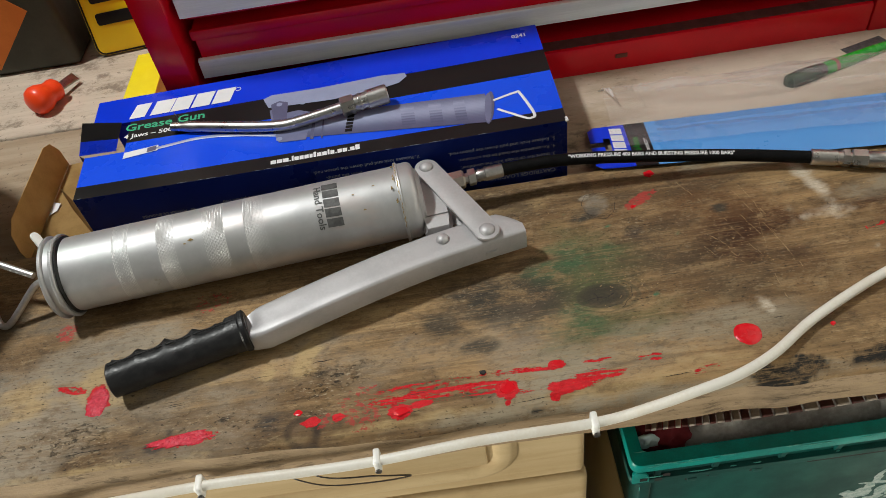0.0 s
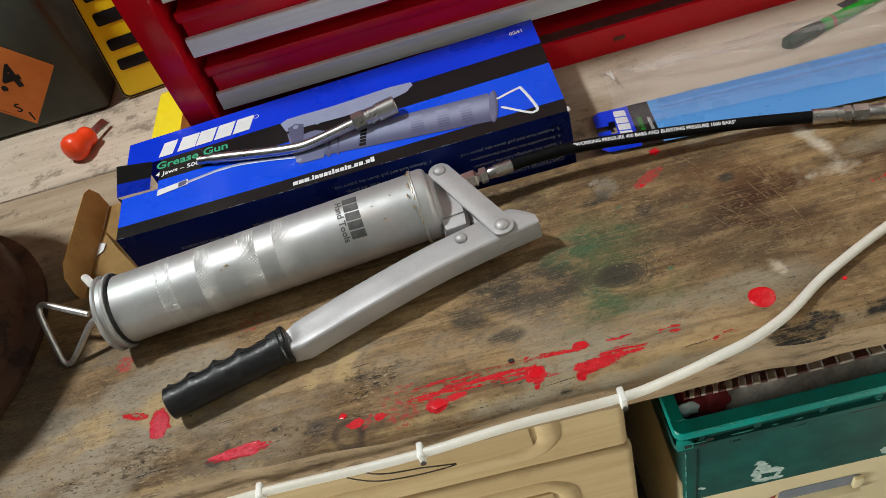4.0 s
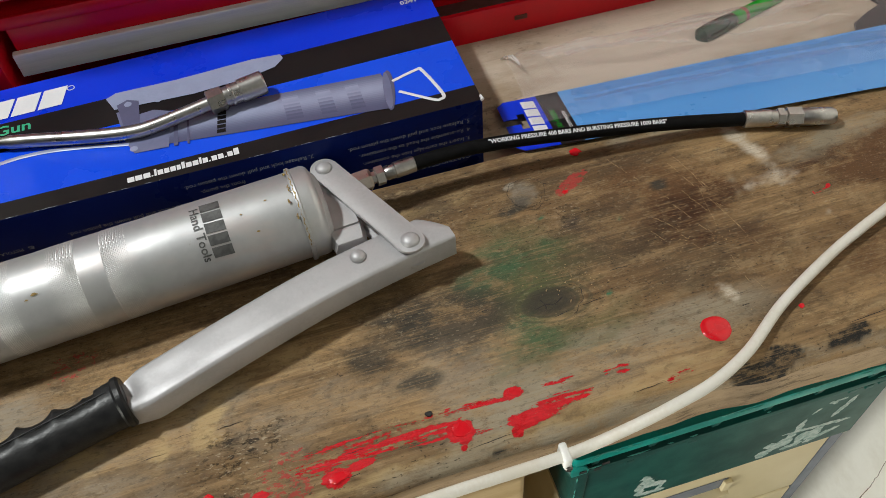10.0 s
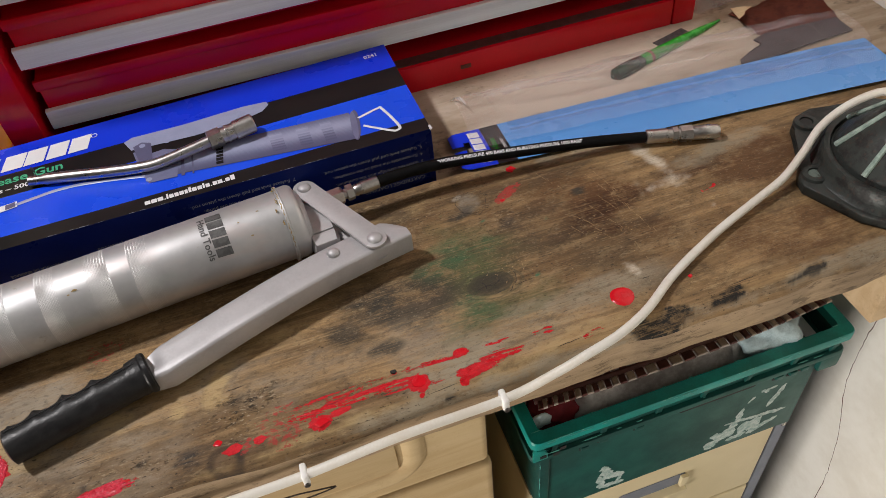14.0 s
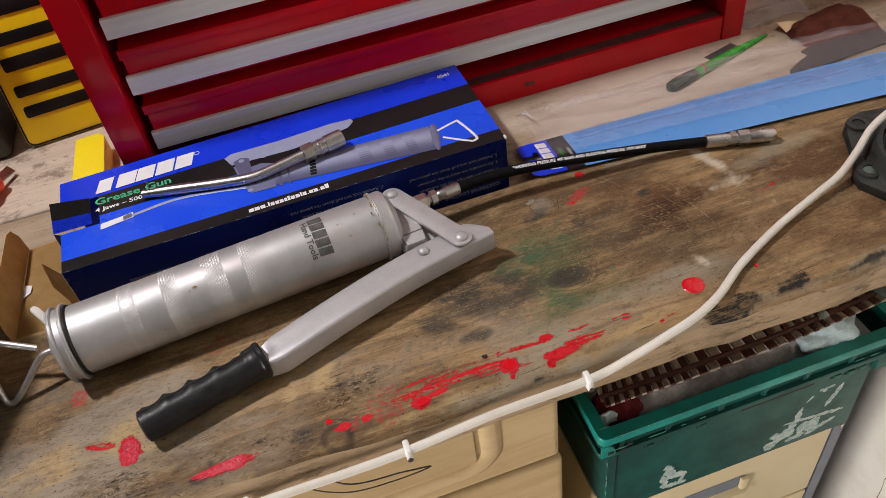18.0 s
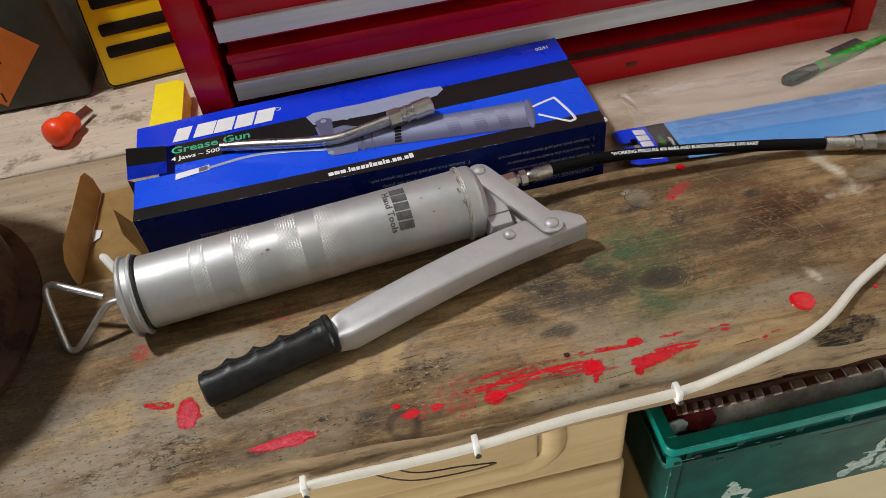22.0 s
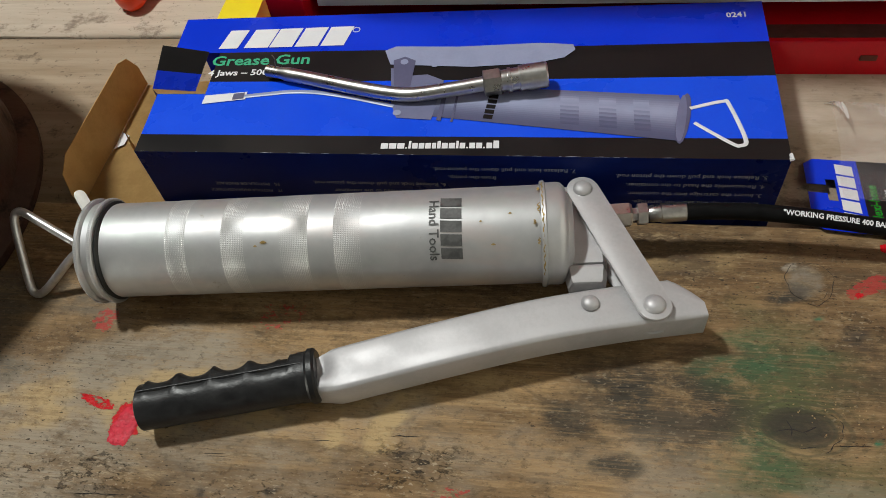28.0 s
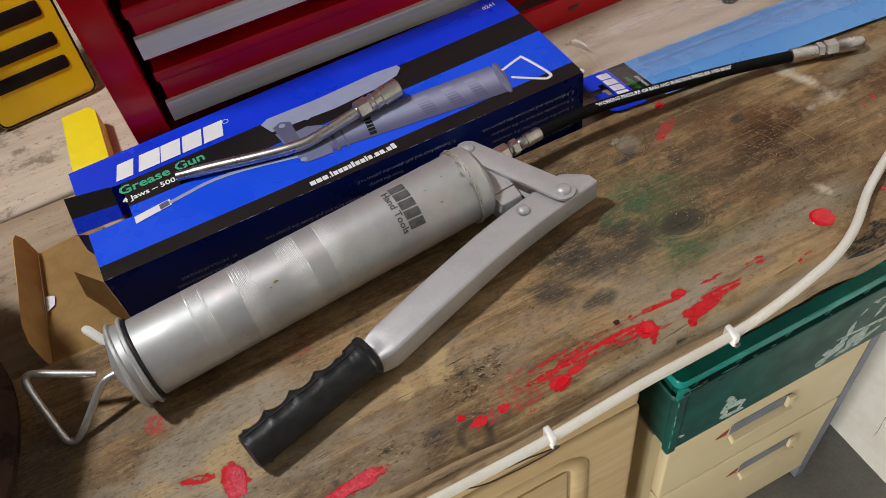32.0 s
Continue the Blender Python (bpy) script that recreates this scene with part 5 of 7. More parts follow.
def sheet(u0, u1, v0, v1, mat_index, bm, nu=24, nv=4, z=0.0):
    grid = [[bm.verts.new(lid(u0 + (u1 - u0) * i / nu, v0 + (v1 - v0) * j / nv, z)) for i in range(nu + 1)] for j in range(nv + 1)]
    for p, q in zip(grid, grid[1:]):
        for i in range(nu):
            bm.faces.new((p[i], p[i + 1], q[i + 1], q[i])).material_index = mat_index


bm = bmesh.new()
sheet(0, 1, 0.715, 1.0, 0, bm)
sheet(0.085, 1, 0.49, 0.715, 2, bm)
sheet(0.085, 1, 0.115, 0.49, 1, bm)
sheet(0.0, 0.085, 0.115, 0.40, 1, bm)
sheet(0, 1, 0.0, 0.115, 2, bm)
bmesh.ops.remove_doubles(bm, verts=bm.verts, dist=0.0002)
part("top_panel", bm, [M_BLUE, M_LIGHTBLUE, M_INK], carton, "blue and black printed lid")


def wall_sheet(a, b, mats, name, label, z0=Z0, z1=Z1):
    bm = bmesh.new()
    a, b = Vector(a), Vector(b)
    n = (b - a).cross(Vector((0, 0, 1))).normalized()
    grid = [[bm.verts.new(a + (b - a) * (i / 20) + Vector((0, 0, z0 + (z1 - z0) * j / 6)) + n * 0.0012 * math.sin(math.pi * j / 6) * math.sin(math.pi * i / 20)) for i in range(21)] for j in range(7)]
    for p, q in zip(grid, grid[1:]):
        for i in range(20):
            bm.faces.new((p[i], p[i + 1], q[i + 1], q[i]))
    bmesh.ops.solidify(bm, geom=bm.faces[:], thickness=0.0006)
    return part(name, bm, mats, carton, label)


front = wall_sheet(FL, FR, M_NAVY, "front_panel", "navy side panel printed with instructions")
wall_sheet(FR, BR, M_INK, "end_panel", "black end panel")
wall_sheet(BR, BL, M_BLUE, "back_panel", "blue back panel")
bm = bmesh.new()
bm.faces.new([bm.verts.new(Vector((p.x, p.y, Z0 + 0.0004))) for p in (FL, FR, BR, BL)])
part("base_panel", bm, M_CARD, carton, "brown inside board")
# pale ticks on the lid's front edge: worn print with its shine painted in
for k in range(22):
    u = 0.01 + 0.98 * random.random()
    w = 0.002 + 0.010 * random.random() ** 2
    part("worn_edge", tube([lid(max(0, u - w), 0.0, 0.0001), lid(u, -0.001, 0.0004), lid(min(1, u + w), 0.0, 0.0001)], lambda t: 0.00006 + 0.00014 * math.sin(math.pi * min(max(t, 0), 1)), 5), M_FAINT, carton)
part("worn_edge", tube([lid(0.997, 0.0, -0.0002), lid(1.001, 0.001, 0.0003), lid(1.0, 0.03, 0.0)], 0.0012, 6), M_WHITE, carton, "scuffed white corner of the board")
# torn corner flap, open at the end
bm = bmesh.new()
uv = [(-0.020, 0.745), (0.066, 0.715), (0.070, 0.40), (-0.020, 0.47)]
quad = [lid(u, v, z) for (u, v), z in zip(uv, (0.0045, 0.001, 0.0025, -0.004))]
mid_a, mid_b = quad[0] * 0.42 + quad[3] * 0.58, quad[1] * 0.42 + quad[2] * 0.58
vs = [bm.verts.new(p) for p in (quad[0], quad[1], mid_b, mid_a, quad[2], quad[3])]
bm.faces.new((vs[0], vs[1], vs[2], vs[3])).material_index = 0
bm.faces.new((vs[3], vs[2], vs[4], vs[5])).material_index = 1
bmesh.ops.solidify(bm, geom=bm.faces[:], thickness=0.0006)
part("torn_flap", bm, [M_INK, M_BLUE], carton, "lifted torn corner of the lid")
bm = bmesh.new()
bm.faces.new([bm.verts.new(p) for p in (lid(-0.02, 0.47, -0.004), lid(0.0, 0.40, -0.0004), lid(-0.012, 0.42, -0.026), lid(-0.024, 0.50, -0.026))])
bmesh.ops.solidify(bm, geom=bm.faces[:], thickness=0.0005)
part("torn_flap", bm, M_NAVY, carton)
# end flap lying open, with its tuck panel standing
flat = [(-0.3445, 0.168, Z0 + 0.006), (-0.3495, 0.306, Z0 + 0.006), (-0.4085, 0.303, Z0 + 0.003), (-0.4120, 0.170, Z0 + 0.003)]
bm = bmesh.new()
bm.faces.new([bm.verts.new(p) for p in flat])
bmesh.ops.solidify(bm, geom=bm.faces[:], thickness=0.0006)
part("end_flap", bm, M_CARD, carton, "brown inside of the open end flap")
tuck = [(0.0, 0.0), (0.135, 0.0), (0.1365, 0.018), (0.130, 0.032), (0.118, 0.037), (0.020, 0.037), (0.006, 0.030), (0.0, 0.014)]
part("tuck_flap", slab(tuck, 0.0006, lambda x, y, z: Vector((-0.4122 + 0.0035 * x / 0.135 - y * 0.10 - z, 0.170 + x, Z0 + 0.003 + y * 0.985)), 0), M_CARD, carton, "brown tuck flap standing up")
part("slot_tear", slab([(0.060, 0.0), (0.078, 0.0), (0.074, 0.008), (0.064, 0.007)], 0.0004, lambda x, y, z: Vector((-0.4085 + y, 0.168 + x, Z0 + 0.0042 + z + y * 0.1))), M_WHITE, carton)
bm = bmesh.new()
bm.faces.new([bm.verts.new(p) for p in ((-0.3425, 0.1715, Z0 + 0.002), (-0.3425, 0.1715, Z1 - 0.001), (-0.362, 0.196, Z1 - 0.002), (-0.369, 0.205, Z0 + 0.026))])
bmesh.ops.solidify(bm, geom=bm.faces[:], thickness=0.0006)
part("dust_flap", bm, M_CARD, carton, "brown dust flap")


def on_lid(u0, v0, zl=0.0003, turn=0.0):
    c, s = math.cos(radians(turn)), math.sin(radians(turn))
    def place(x, y, z):
        px, py = x * c - y * s, x * s + y * c
        return lid(u0 + px / 0.4245, v0 + py / 0.147, zl + z)
    return place


def at(x, y):
    """Lid shares of a place in the room."""
    u = (x + 0.345) / 0.4255
    v = (y - 0.1715 - 0.005 * u) / (0.1385 + 0.0125 * u)
    return u, v


# maker's name as slanted plain blocks
u0, v0 = at(-0.311, 0.2755)
for k, w in enumerate((0.0145, 0.0185, 0.0175, 0.0175, 0.0175)):
    x0 = k * 0.0194
    part("maker_mark", slab([(x0, 0), (x0 + w, 0), (x0 + w + 0.0055, 0.0215), (x0 + 0.0055, 0.0215)], 0.0001, on_lid(u0, v0, 0.0004, 1.0)), M_WHITE, carton, "white block of the printed maker's mark")
ring = bmesh.new()
u1, v1 = at(-0.2085, 0.2975)
tube([on_lid(u1, v1, 0.0004)(0.0026 * math.cos(a), 0.0026 * math.sin(a), 0) for a in [k * 2 * math.pi / 20 for k in range(20)]], 0.00035, 5, ring, closed=True)
part("mark_ring", ring, M_WHITE, carton)
u0, v0 = at(-0.3125, 0.2570)
part("lettering", words("Grease Gun", 0.0152, on_lid(u0, v0, 0.0004, 1.0), "LEFT", 0.0, 0.0003), M_GREENINK, carton, "green printed words Grease Gun")
u0, v0 = at(-0.3120, 0.2462)
part("lettering", words("4 Jaws \u2013 500cc", 0.0088, on_lid(u0, v0, 0.0004, 1.0), "LEFT", 0.0, 0.0002), M_WHITE, carton, "white printed words 4 Jaws 500cc")
u0, v0 = at(0.055, 0.3095)
part("lettering", words("0241", 0.0072, on_lid(u0, v0, 0.0004, 1.5), "LEFT", 0.0, 0.0002), M_WHITE, carton, "white printed number 0241")
# web address: plain bars of its size
u0, v0 = at(-0.1735, 0.1782)
x = 0.0
for k, w in enumerate((4.6, 4.6, 4.6, 1.2, 1.6, 3.6, 3.4, 3.6, 2.6, 2.2, 3.8, 3.8, 1.6, 3.4, 1.2, 3.6, 3.8, 1.2, 3.6, 3.6)):
    w *= 0.00102
    tall = 0.0013 if w < 0.0013 else 0.0068 if k in (4, 9, 12, 19) else 0.0050
    part("address_bar", slab([(x, 0), (x + w, 0), (x + w, tall), (x, tall)], 0.0001, on_lid(u0, v0, 0.0004, 1.2)), M_WHITE, carton)
    x += w + 0.00075

# the printed picture of the gun
def print_shape(name, pts, mat, zl=0.0003):
    part(name, slab(pts, 0.00008, lambda x, y, z: lid(*at(x, y), zl + z)), mat, carton)


lo = lambda x: 0.2085 - 0.118 * (x + 0.140)
hi = lambda x: 0.2400 - 0.058 * (x + 0.140)
xs = [-0.148, -0.11, -0.08, -0.055, -0.03, -0.005, 0.018]
for k, m in enumerate(M_PICTONE):
    f0, f1 = k / 20, (k + 1) / 20
    end = 0.018 + 0.0022 * math.sin(math.pi * (k + 0.5) / 20)
    ys = xs[:-1] + [end]
    print_shape("picture_barrel", [(x, lo(x) + (hi(x) - lo(x)) * f0) for x in ys] + [(x, lo(x) + (hi(x) - lo(x)) * f1) for x in ys[::-1]], m, 0.0004)
rim_pts = [(0.0195 + 0.0042 * math.cos(a) + 0.0040 * math.sin(a), 0.2100 + 0.0225 * math.sin(a)) for a in [k * 2 * math.pi / 28 for k in range(28)]]
print_shape("picture_ring", rim_pts, M_PIC_A, 0.0006)
print_shape("picture_ring", [(0.0195 + (x - 0.0195) * 0.72 - 0.0012, 0.21 + (y - 0.21) * 0.93) for x, y in rim_pts], M_PIC_B, 0.0008)
print_shape("picture_head", [(-0.167, 0.2070), (-0.143, 0.2055), (-0.138, 0.2440), (-0.150, 0.2500), (-0.166, 0.2480), (-0.171, 0.2560), (-0.177, 0.2560), (-0.172, 0.2200)], M_PIC_B, 0.0005)
print_shape("picture_lever", [(-0.1835, 0.2745), (-0.178, 0.2600), (-0.120, 0.2580), (-0.076, 0.2620), (-0.056, 0.2680), (-0.0485, 0.2760), (-0.0500, 0.2815), (-0.072, 0.2830), (-0.13, 0.2790), (-0.176, 0.2790)], M_PIC_C, 0.0005)
print_shape("picture_link", [(-0.176, 0.2640), (-0.168, 0.2680), (-0.160, 0.2640), (-0.161, 0.2340), (-0.172, 0.2340)], M_PIC_A, 0.0007)
for px, py in ((-0.168, 0.2625), (-0.146, 0.2600), (-0.167, 0.2115)):
    bm = slab([(0.0028 * math.cos(a), 0.0028 * math.sin(a)) for a in [k * 2 * math.pi / 14 for k in range(14)]], 0.0001, lambda x, y, z: lid(*at(px + x, py + y), 0.0008 + z))
    part("picture_rivet", bm, M_PIC_C, carton)
bm = bmesh.new()
tube(smooth_path([lid(*at(x, y), 0.0004) for x, y in ((0.024, 0.2190), (0.0445, 0.2255), (0.0485, 0.2230), (0.0555, 0.1925), (0.0520, 0.1870), (0.0465, 0.1890), (0.026, 0.2060))], 6), 0.0014, 8, bm, flat=0.35)
part("picture_loop", bm, M_WHITE, carton)
bm = bmesh.new()
tube(smooth_path([lid(*at(x, y), 0.0004) for x, y in ((-0.285, 0.2245), (-0.262, 0.2285), (-0.245, 0.2310), (-0.225, 0.2305), (-0.20, 0.2260), (-0.170, 0.2185))], 6), 0.0019, 8, bm, flat=0.25)
part("picture_pipe", bm, M_PIC_C, carton)
print_shape("picture_nozzle", [(-0.3085, 0.2170), (-0.2775, 0.2225), (-0.2775, 0.2300), (-0.3080, 0.2255)], M_WHITE, 0.0006)
print_shape("picture_nozzle", [(-0.2870, 0.2215), (-0.2790, 0.2230), (-0.2790, 0.2290), (-0.2870, 0.2275)], M_PIC_A, 0.0009)
for k in range(5):
    xk = -0.1085 + 0.0007 * k
    print_shape("picture_mark", [(xk, 0.2075 + k * 0.0048), (xk + 0.0062, 0.2070 + k * 0.0048), (xk + 0.0066, 0.2107 + k * 0.0048), (xk + 0.0004, 0.2112 + k * 0.0048)], M_INK, 0.0007)
print_shape("picture_collar", [(-0.1395, 0.2050), (-0.1365, 0.2045), (-0.1335, 0.2400), (-0.1365, 0.2415)], M_PIC_A, 0.0007)
print_shape("picture_collar", [(-0.1300, 0.2040), (-0.1285, 0.2035), (-0.1255, 0.2390), (-0.1270, 0.2400)], M_PIC_A, 0.0007)
for xk, wide in ((-0.058, 0.012), (-0.033, 0.011), (-0.011, 0.010)):
    for k in range(3, 17):
        f0, f1 = k / 20, (k + 1) / 20
        ends = (xk, xk + wide)
        print_shape("picture_band", [(x, lo(x) + (hi(x) - lo(x)) * f0) for x in ends] + [(x, lo(x) + (hi(x) - lo(x)) * f1) for x in ends[::-1]], M_PICTONE[k - 3 if k % 2 else k - 1], 0.0005)

# small print on the side, upside down
def on_front(u, h):
    """From a point on the front panel; text runs backwards, as it is printed upside down."""
    d = (FR - FL).normalized()
    n = Vector((0, -1, 0))
    o = FL + (FR - FL) * u + Vector((0, 0, Z0 + h))
    return lambda x, y, z: o - d * x - Vector((0, 0, y)) + n * (0.0018 + z)


def side_line(body, u, h, size=0.0050, bold=0.00005):
    part("small_print", words(body, size, on_front(u, h), "LEFT", 0.0, bold), M_FAINT, front, "pale upside-down printed instructions")


for i, body in enumerate(("2. Remove cap and seal from cartridge.", "3. Insert the cartridge into the container.", "4. Re-assemble the head to the container.", "5. Release lock and pull down the piston rod.")):
    side_line(body, 0.975, 0.0265 + 0.0085 * i)
side_line("CARTRIDGE LOADING", 0.975, 0.0165, 0.0058, 0.0001)
side_line("7. Release lock and pull down the piston rod.", 0.70, 0.0556)
side_line("from the pump.", 0.58, 0.0478)
side_line("6. Release lock and pull down the piston rod.", 0.50, 0.0400)
side_line("assemble the head to the container", 0.485, 0.0322)
for i, body in enumerate(("ES   PISTOLA DE ENGRASE", "IT   PISTOLA INGRASSATRICE")):
    side_line(body, 0.225, 0.037 - 0.0068 * i, 0.0040, 0.00005)

# ---- bent pipe lying on the carton ----
pipe = thing("spout_pipe", (-0.17, 0.23, 0.951), "bent bright steel spout pipe lying on blue carton", "pipe")
ZP = 0.9552
PIPE = smooth_path([(-0.2655, 0.2465, ZP), (-0.235, 0.2395, ZP), (-0.200, 0.2305, ZP), (-0.172, 0.2245, ZP), (-0.155, 0.2235, ZP + 0.0002), (-0.130, 0.2270, ZP + 0.002), (-0.107, 0.2308, ZP + 0.004)], 8)
part("tube", tube(PIPE, lambda t: 0.0042 if t < 0.08 else 0.0050, 20), M_CHROME, pipe)
PE0, PE1 = Vector((-0.109, 0.2305, ZP + 0.0038)), Vector((-0.0665, 0.2378, ZP + 0.0062))
part("hex_nut", lathe(PE0, PE1, [(0, 0.0070), (0.0007, 0.0088), (0.0115, 0.0088), (0.0125, 0.0075)], 6), M_CHROME, pipe, "hexagonal nut", 15)
PD = (PE1 - PE0).normalized()
part("coupler", lathe(PE0 + PD * 0.0125, PE1, [(0, 0.0072), (0.004, 0.0072), (0.0042, 0.0082), (0.0062, 0.0082), (0.0065, 0.0075), (0.0115, 0.0075), (0.0118, 0.0086), (0.0295, 0.0086), (0.0305, 0.0078), (0.0306, 0.0045), (0.028, 0.0045)], 30), M_CHROME, pipe, "knurled jaw coupler")
part("tag_wire", tube(smooth_path([(-0.258, 0.2455, ZP + 0.004), (-0.2575, 0.247, ZP + 0.010), (-0.259, 0.248, ZP + 0.013)], 4), 0.0005, 6), M_NAIL, pipe)

# ---- hose packaging: blue card with a clear blister ----
pack = thing("hose_packet", (0.33, 0.20, 0.885), "empty light-blue hang card with clear plastic blister", "packaging")


CA, CD = Vector((0.104, 0.1610, 0)), Vector((0.965, -0.093, 0)).normalized()
CN = Vector((-CD.y, CD.x, 0))


def pack_at(x, y, z=0.0):
    p = CA + CD * x + CN * y
    return Vector((p.x, p.y, 0.9036 - 0.0165 * (y / 0.075) * (1 - 0.85 * min(1.0, max(0.0, x / 0.35))) + z))


def pack_piece(name, x0, x1, y0, y1, mat, zl, label=""):
    n = max(1, int((x1 - x0) / 0.02))
    part(name, slab([(x0 + (x1 - x0) * k / n, y0) for k in range(n + 1)] + [(x1 - (x1 - x0) * k / n, y1) for k in range(n + 1)], 0.0004, lambda x, y, z: pack_at(x, y, zl + z)), mat, pack, label)


W = 0.075
tab = rounded(0.0, 0.030, 0.0, W, 0.006)
hole = [(0.030, 0.0), (0.030, W)]
part("hang_tab", slab([(0.006, 0), (0.034, 0), (0.034, W), (0.006, W), (0.0, W - 0.006), (0.0, W * 0.62), (0.012, W * 0.62), (0.012, W * 0.70), (0.018, W * 0.70), (0.018, W * 0.40), (0.012, W * 0.40), (0.012, W * 0.50), (0.0, W * 0.50), (0.0, 0.006)], 0.0004, lambda x, y, z: pack_at(x, y, z)), M_BLUE, pack, "blue hang tab with a hook slot")
pack_piece("name_panel", 0.034, 0.053, 0.0, W, M_INK, 0.0, "black name panel")
pack_piece("backing_card", 0.053, 0.458, 0.0, W, M_SKY, 0.0, "light blue backing card")
for k in range(5):
    y0 = 0.006 + k * 0.0128
    part("maker_mark", slab([(0.0305, y0), (0.0305, y0 + 0.0108), (0.0195, y0 + 0.0128), (0.0195, y0 + 0.002)], 0.0001, lambda x, y, z: pack_at(x, y, 0.0006 + z)), M_WHITE, pack, "white block of the printed maker's mark")
part("lettering", words("Flexi-hose", 0.0090, lambda x, y, z: pack_at(0.0425 - y, 0.012 + x, 0.0007), "LEFT", 0.0, 0.0001), M_GREENPEN, pack, "green printed words Flexi-hose")
part("lettering", words("and connector", 0.0060, lambda x, y, z: pack_at(0.0500 - y, 0.010 + x, 0.0007), "LEFT", 0.0, 0.00005), M_WHITE, pack, "white printed words and connector")
# the clear tray stands behind the card and spreads over it
bm = bmesh.new()
sec = [(W + 0.074, -0.001), (W + 0.062, 0.002), (W + 0.055, 0.013), (W + 0.020, 0.015), (W - 0.010, 0.012), (W - 0.016, 0.0030), (0.030, 0.0028)]


def tray(x, s):
    """A place on the tray: metres along the card, 0..6 across the section."""
    k = min(int(s), 5)
    f = s - k
    y, z = (sec[k][j] * (1 - f) + sec[k + 1][j] * f for j in (0, 1))
    i = (x - 0.045) / 0.405
    crumple = 0.0016 * noise.noise(Vector((x * 45, s * 1.3, 4))) + 0.0007 * noise.noise(Vector((x * 130, s * 3.1, 9)))
    step = 0.002 * max(0.0, min(1.0, 3 - abs(((i * 40) % 10) - 4.5) * 2)) if z > 0.005 else 0.0
    return pack_at(x, y * (1 - 0.10 * i), z + crumple + step + 0.0018)


rows = [[bm.verts.new(tray(0.020 + 0.430 * i / 90, 6 * k / 24)) for k in range(25)] for i in range(91)]
for p, q in zip(rows, rows[1:]):
    for k in range(24):
        bm.faces.new((p[k], q[k], q[k + 1], p[k + 1]))
blister = part("blister", bm, M_CLEAR, pack, "clear plastic blister", 180)


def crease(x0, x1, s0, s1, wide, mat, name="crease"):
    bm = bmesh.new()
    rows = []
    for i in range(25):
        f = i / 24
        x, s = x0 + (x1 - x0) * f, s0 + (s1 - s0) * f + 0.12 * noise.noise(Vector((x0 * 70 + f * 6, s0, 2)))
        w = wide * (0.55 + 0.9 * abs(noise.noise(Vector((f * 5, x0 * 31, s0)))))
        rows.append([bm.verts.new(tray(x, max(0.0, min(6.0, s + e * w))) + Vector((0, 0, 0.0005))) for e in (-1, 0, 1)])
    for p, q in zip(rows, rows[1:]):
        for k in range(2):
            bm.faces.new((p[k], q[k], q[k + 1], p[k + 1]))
    part(name, bm, mat, blister, "tinted band on the clear plastic, creases and painted glints", 180)


# pinkish bands are creases; the pale pieces are painted glints
for line in ((0.045, 0.45, 0.25, 0.2, 0.18, M_CREASE), (0.05, 0.44, 1.6, 1.7, 0.30, M_CREASE), (0.07, 0.40, 2.6, 2.5, 0.14, M_CREASE), (0.06, 0.45, 5.25, 5.2, 0.10, M_FOLD), (0.06, 0.45, 4.75, 4.7, 0.30, M_FOLD), (0.022, 0.026, 0.4, 3.9, 0.20, M_PALEGLINT), (0.034, 0.048, 1.9, 2.0, 0.34, M_PALEGLINT), (0.083, 0.084, 0.9, 3.2, 0.10, M_PALEGLINT), (0.05, 0.11, 2.3, 2.35, 0.26, M_PALEGLINT), (0.12, 0.17, 2.6, 3.1, 0.10, M_PALEGLINT), (0.05, 0.055, 1.2, 3.6, 0.25, M_PALEGLINT), (0.20, 0.30, 3.2, 3.3, 0.06, M_PALEGLINT), (0.034, 0.062, 0.35, 0.3, 0.06, M_GLINT), (0.083, 0.086, 0.8, 0.9, 0.12, M_GLINT), (0.079, 0.081, 1.3, 1.5, 0.10, M_GLINT), (0.086, 0.089, 1.7, 1.9, 0.08, M_GLINT), (0.058, 0.060, 1.8, 1.9, 0.12, M_GLINT), (0.060, 0.061, 2.4, 2.6, 0.10, M_GLINT), (0.085, 0.087, 2.5, 2.8, 0.10, M_GLINT), (0.018, 0.030, 1.3, 2.4, 0.40, M_GLINT), (0.400, 0.402, 2.6, 3.6, 0.10, M_GLINT)):
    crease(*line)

# ---- tool chest ----
chest = thing("tool_chest", (0.085, 0.5, 0.881), "red enamelled steel tool chest with aluminium drawer pulls", "tool chest")
X0, X1, YF, ZB, ZT = -0.288, 0.446, 0.324, 0.8815, 1.175
part("side_panel", box(X0, X0 + 0.030, YF, 0.63, ZB, ZT, 0.0025), M_RED, chest, "red steel side post")
part("side_panel", box(X1 - 0.028, X1, YF, 0.63, ZB, ZT, 0.0025), M_RED, chest, "red steel side post")
part("base_rail", box(X0 + 0.0285, X1 - 0.0285, YF + 0.001, YF + 0.055, ZB, 0.9165, 0.002), M_RED, chest, "red bottom rail")
part("base", box(X0 + 0.0285, X1 - 0.0285, YF + 0.0555, 0.63, ZB, ZB + 0.01), M_RED, chest)
part("back_panel", box(X0 + 0.0285, X1 - 0.0285, 0.620, 0.630, ZB + 0.0105, ZT), M_RED, chest)
part("top_panel", box(X0 - 0.002, X1 + 0.002, YF - 0.002, 0.632, ZT + 0.0005, ZT + 0.03, 0.004), M_RED, chest)
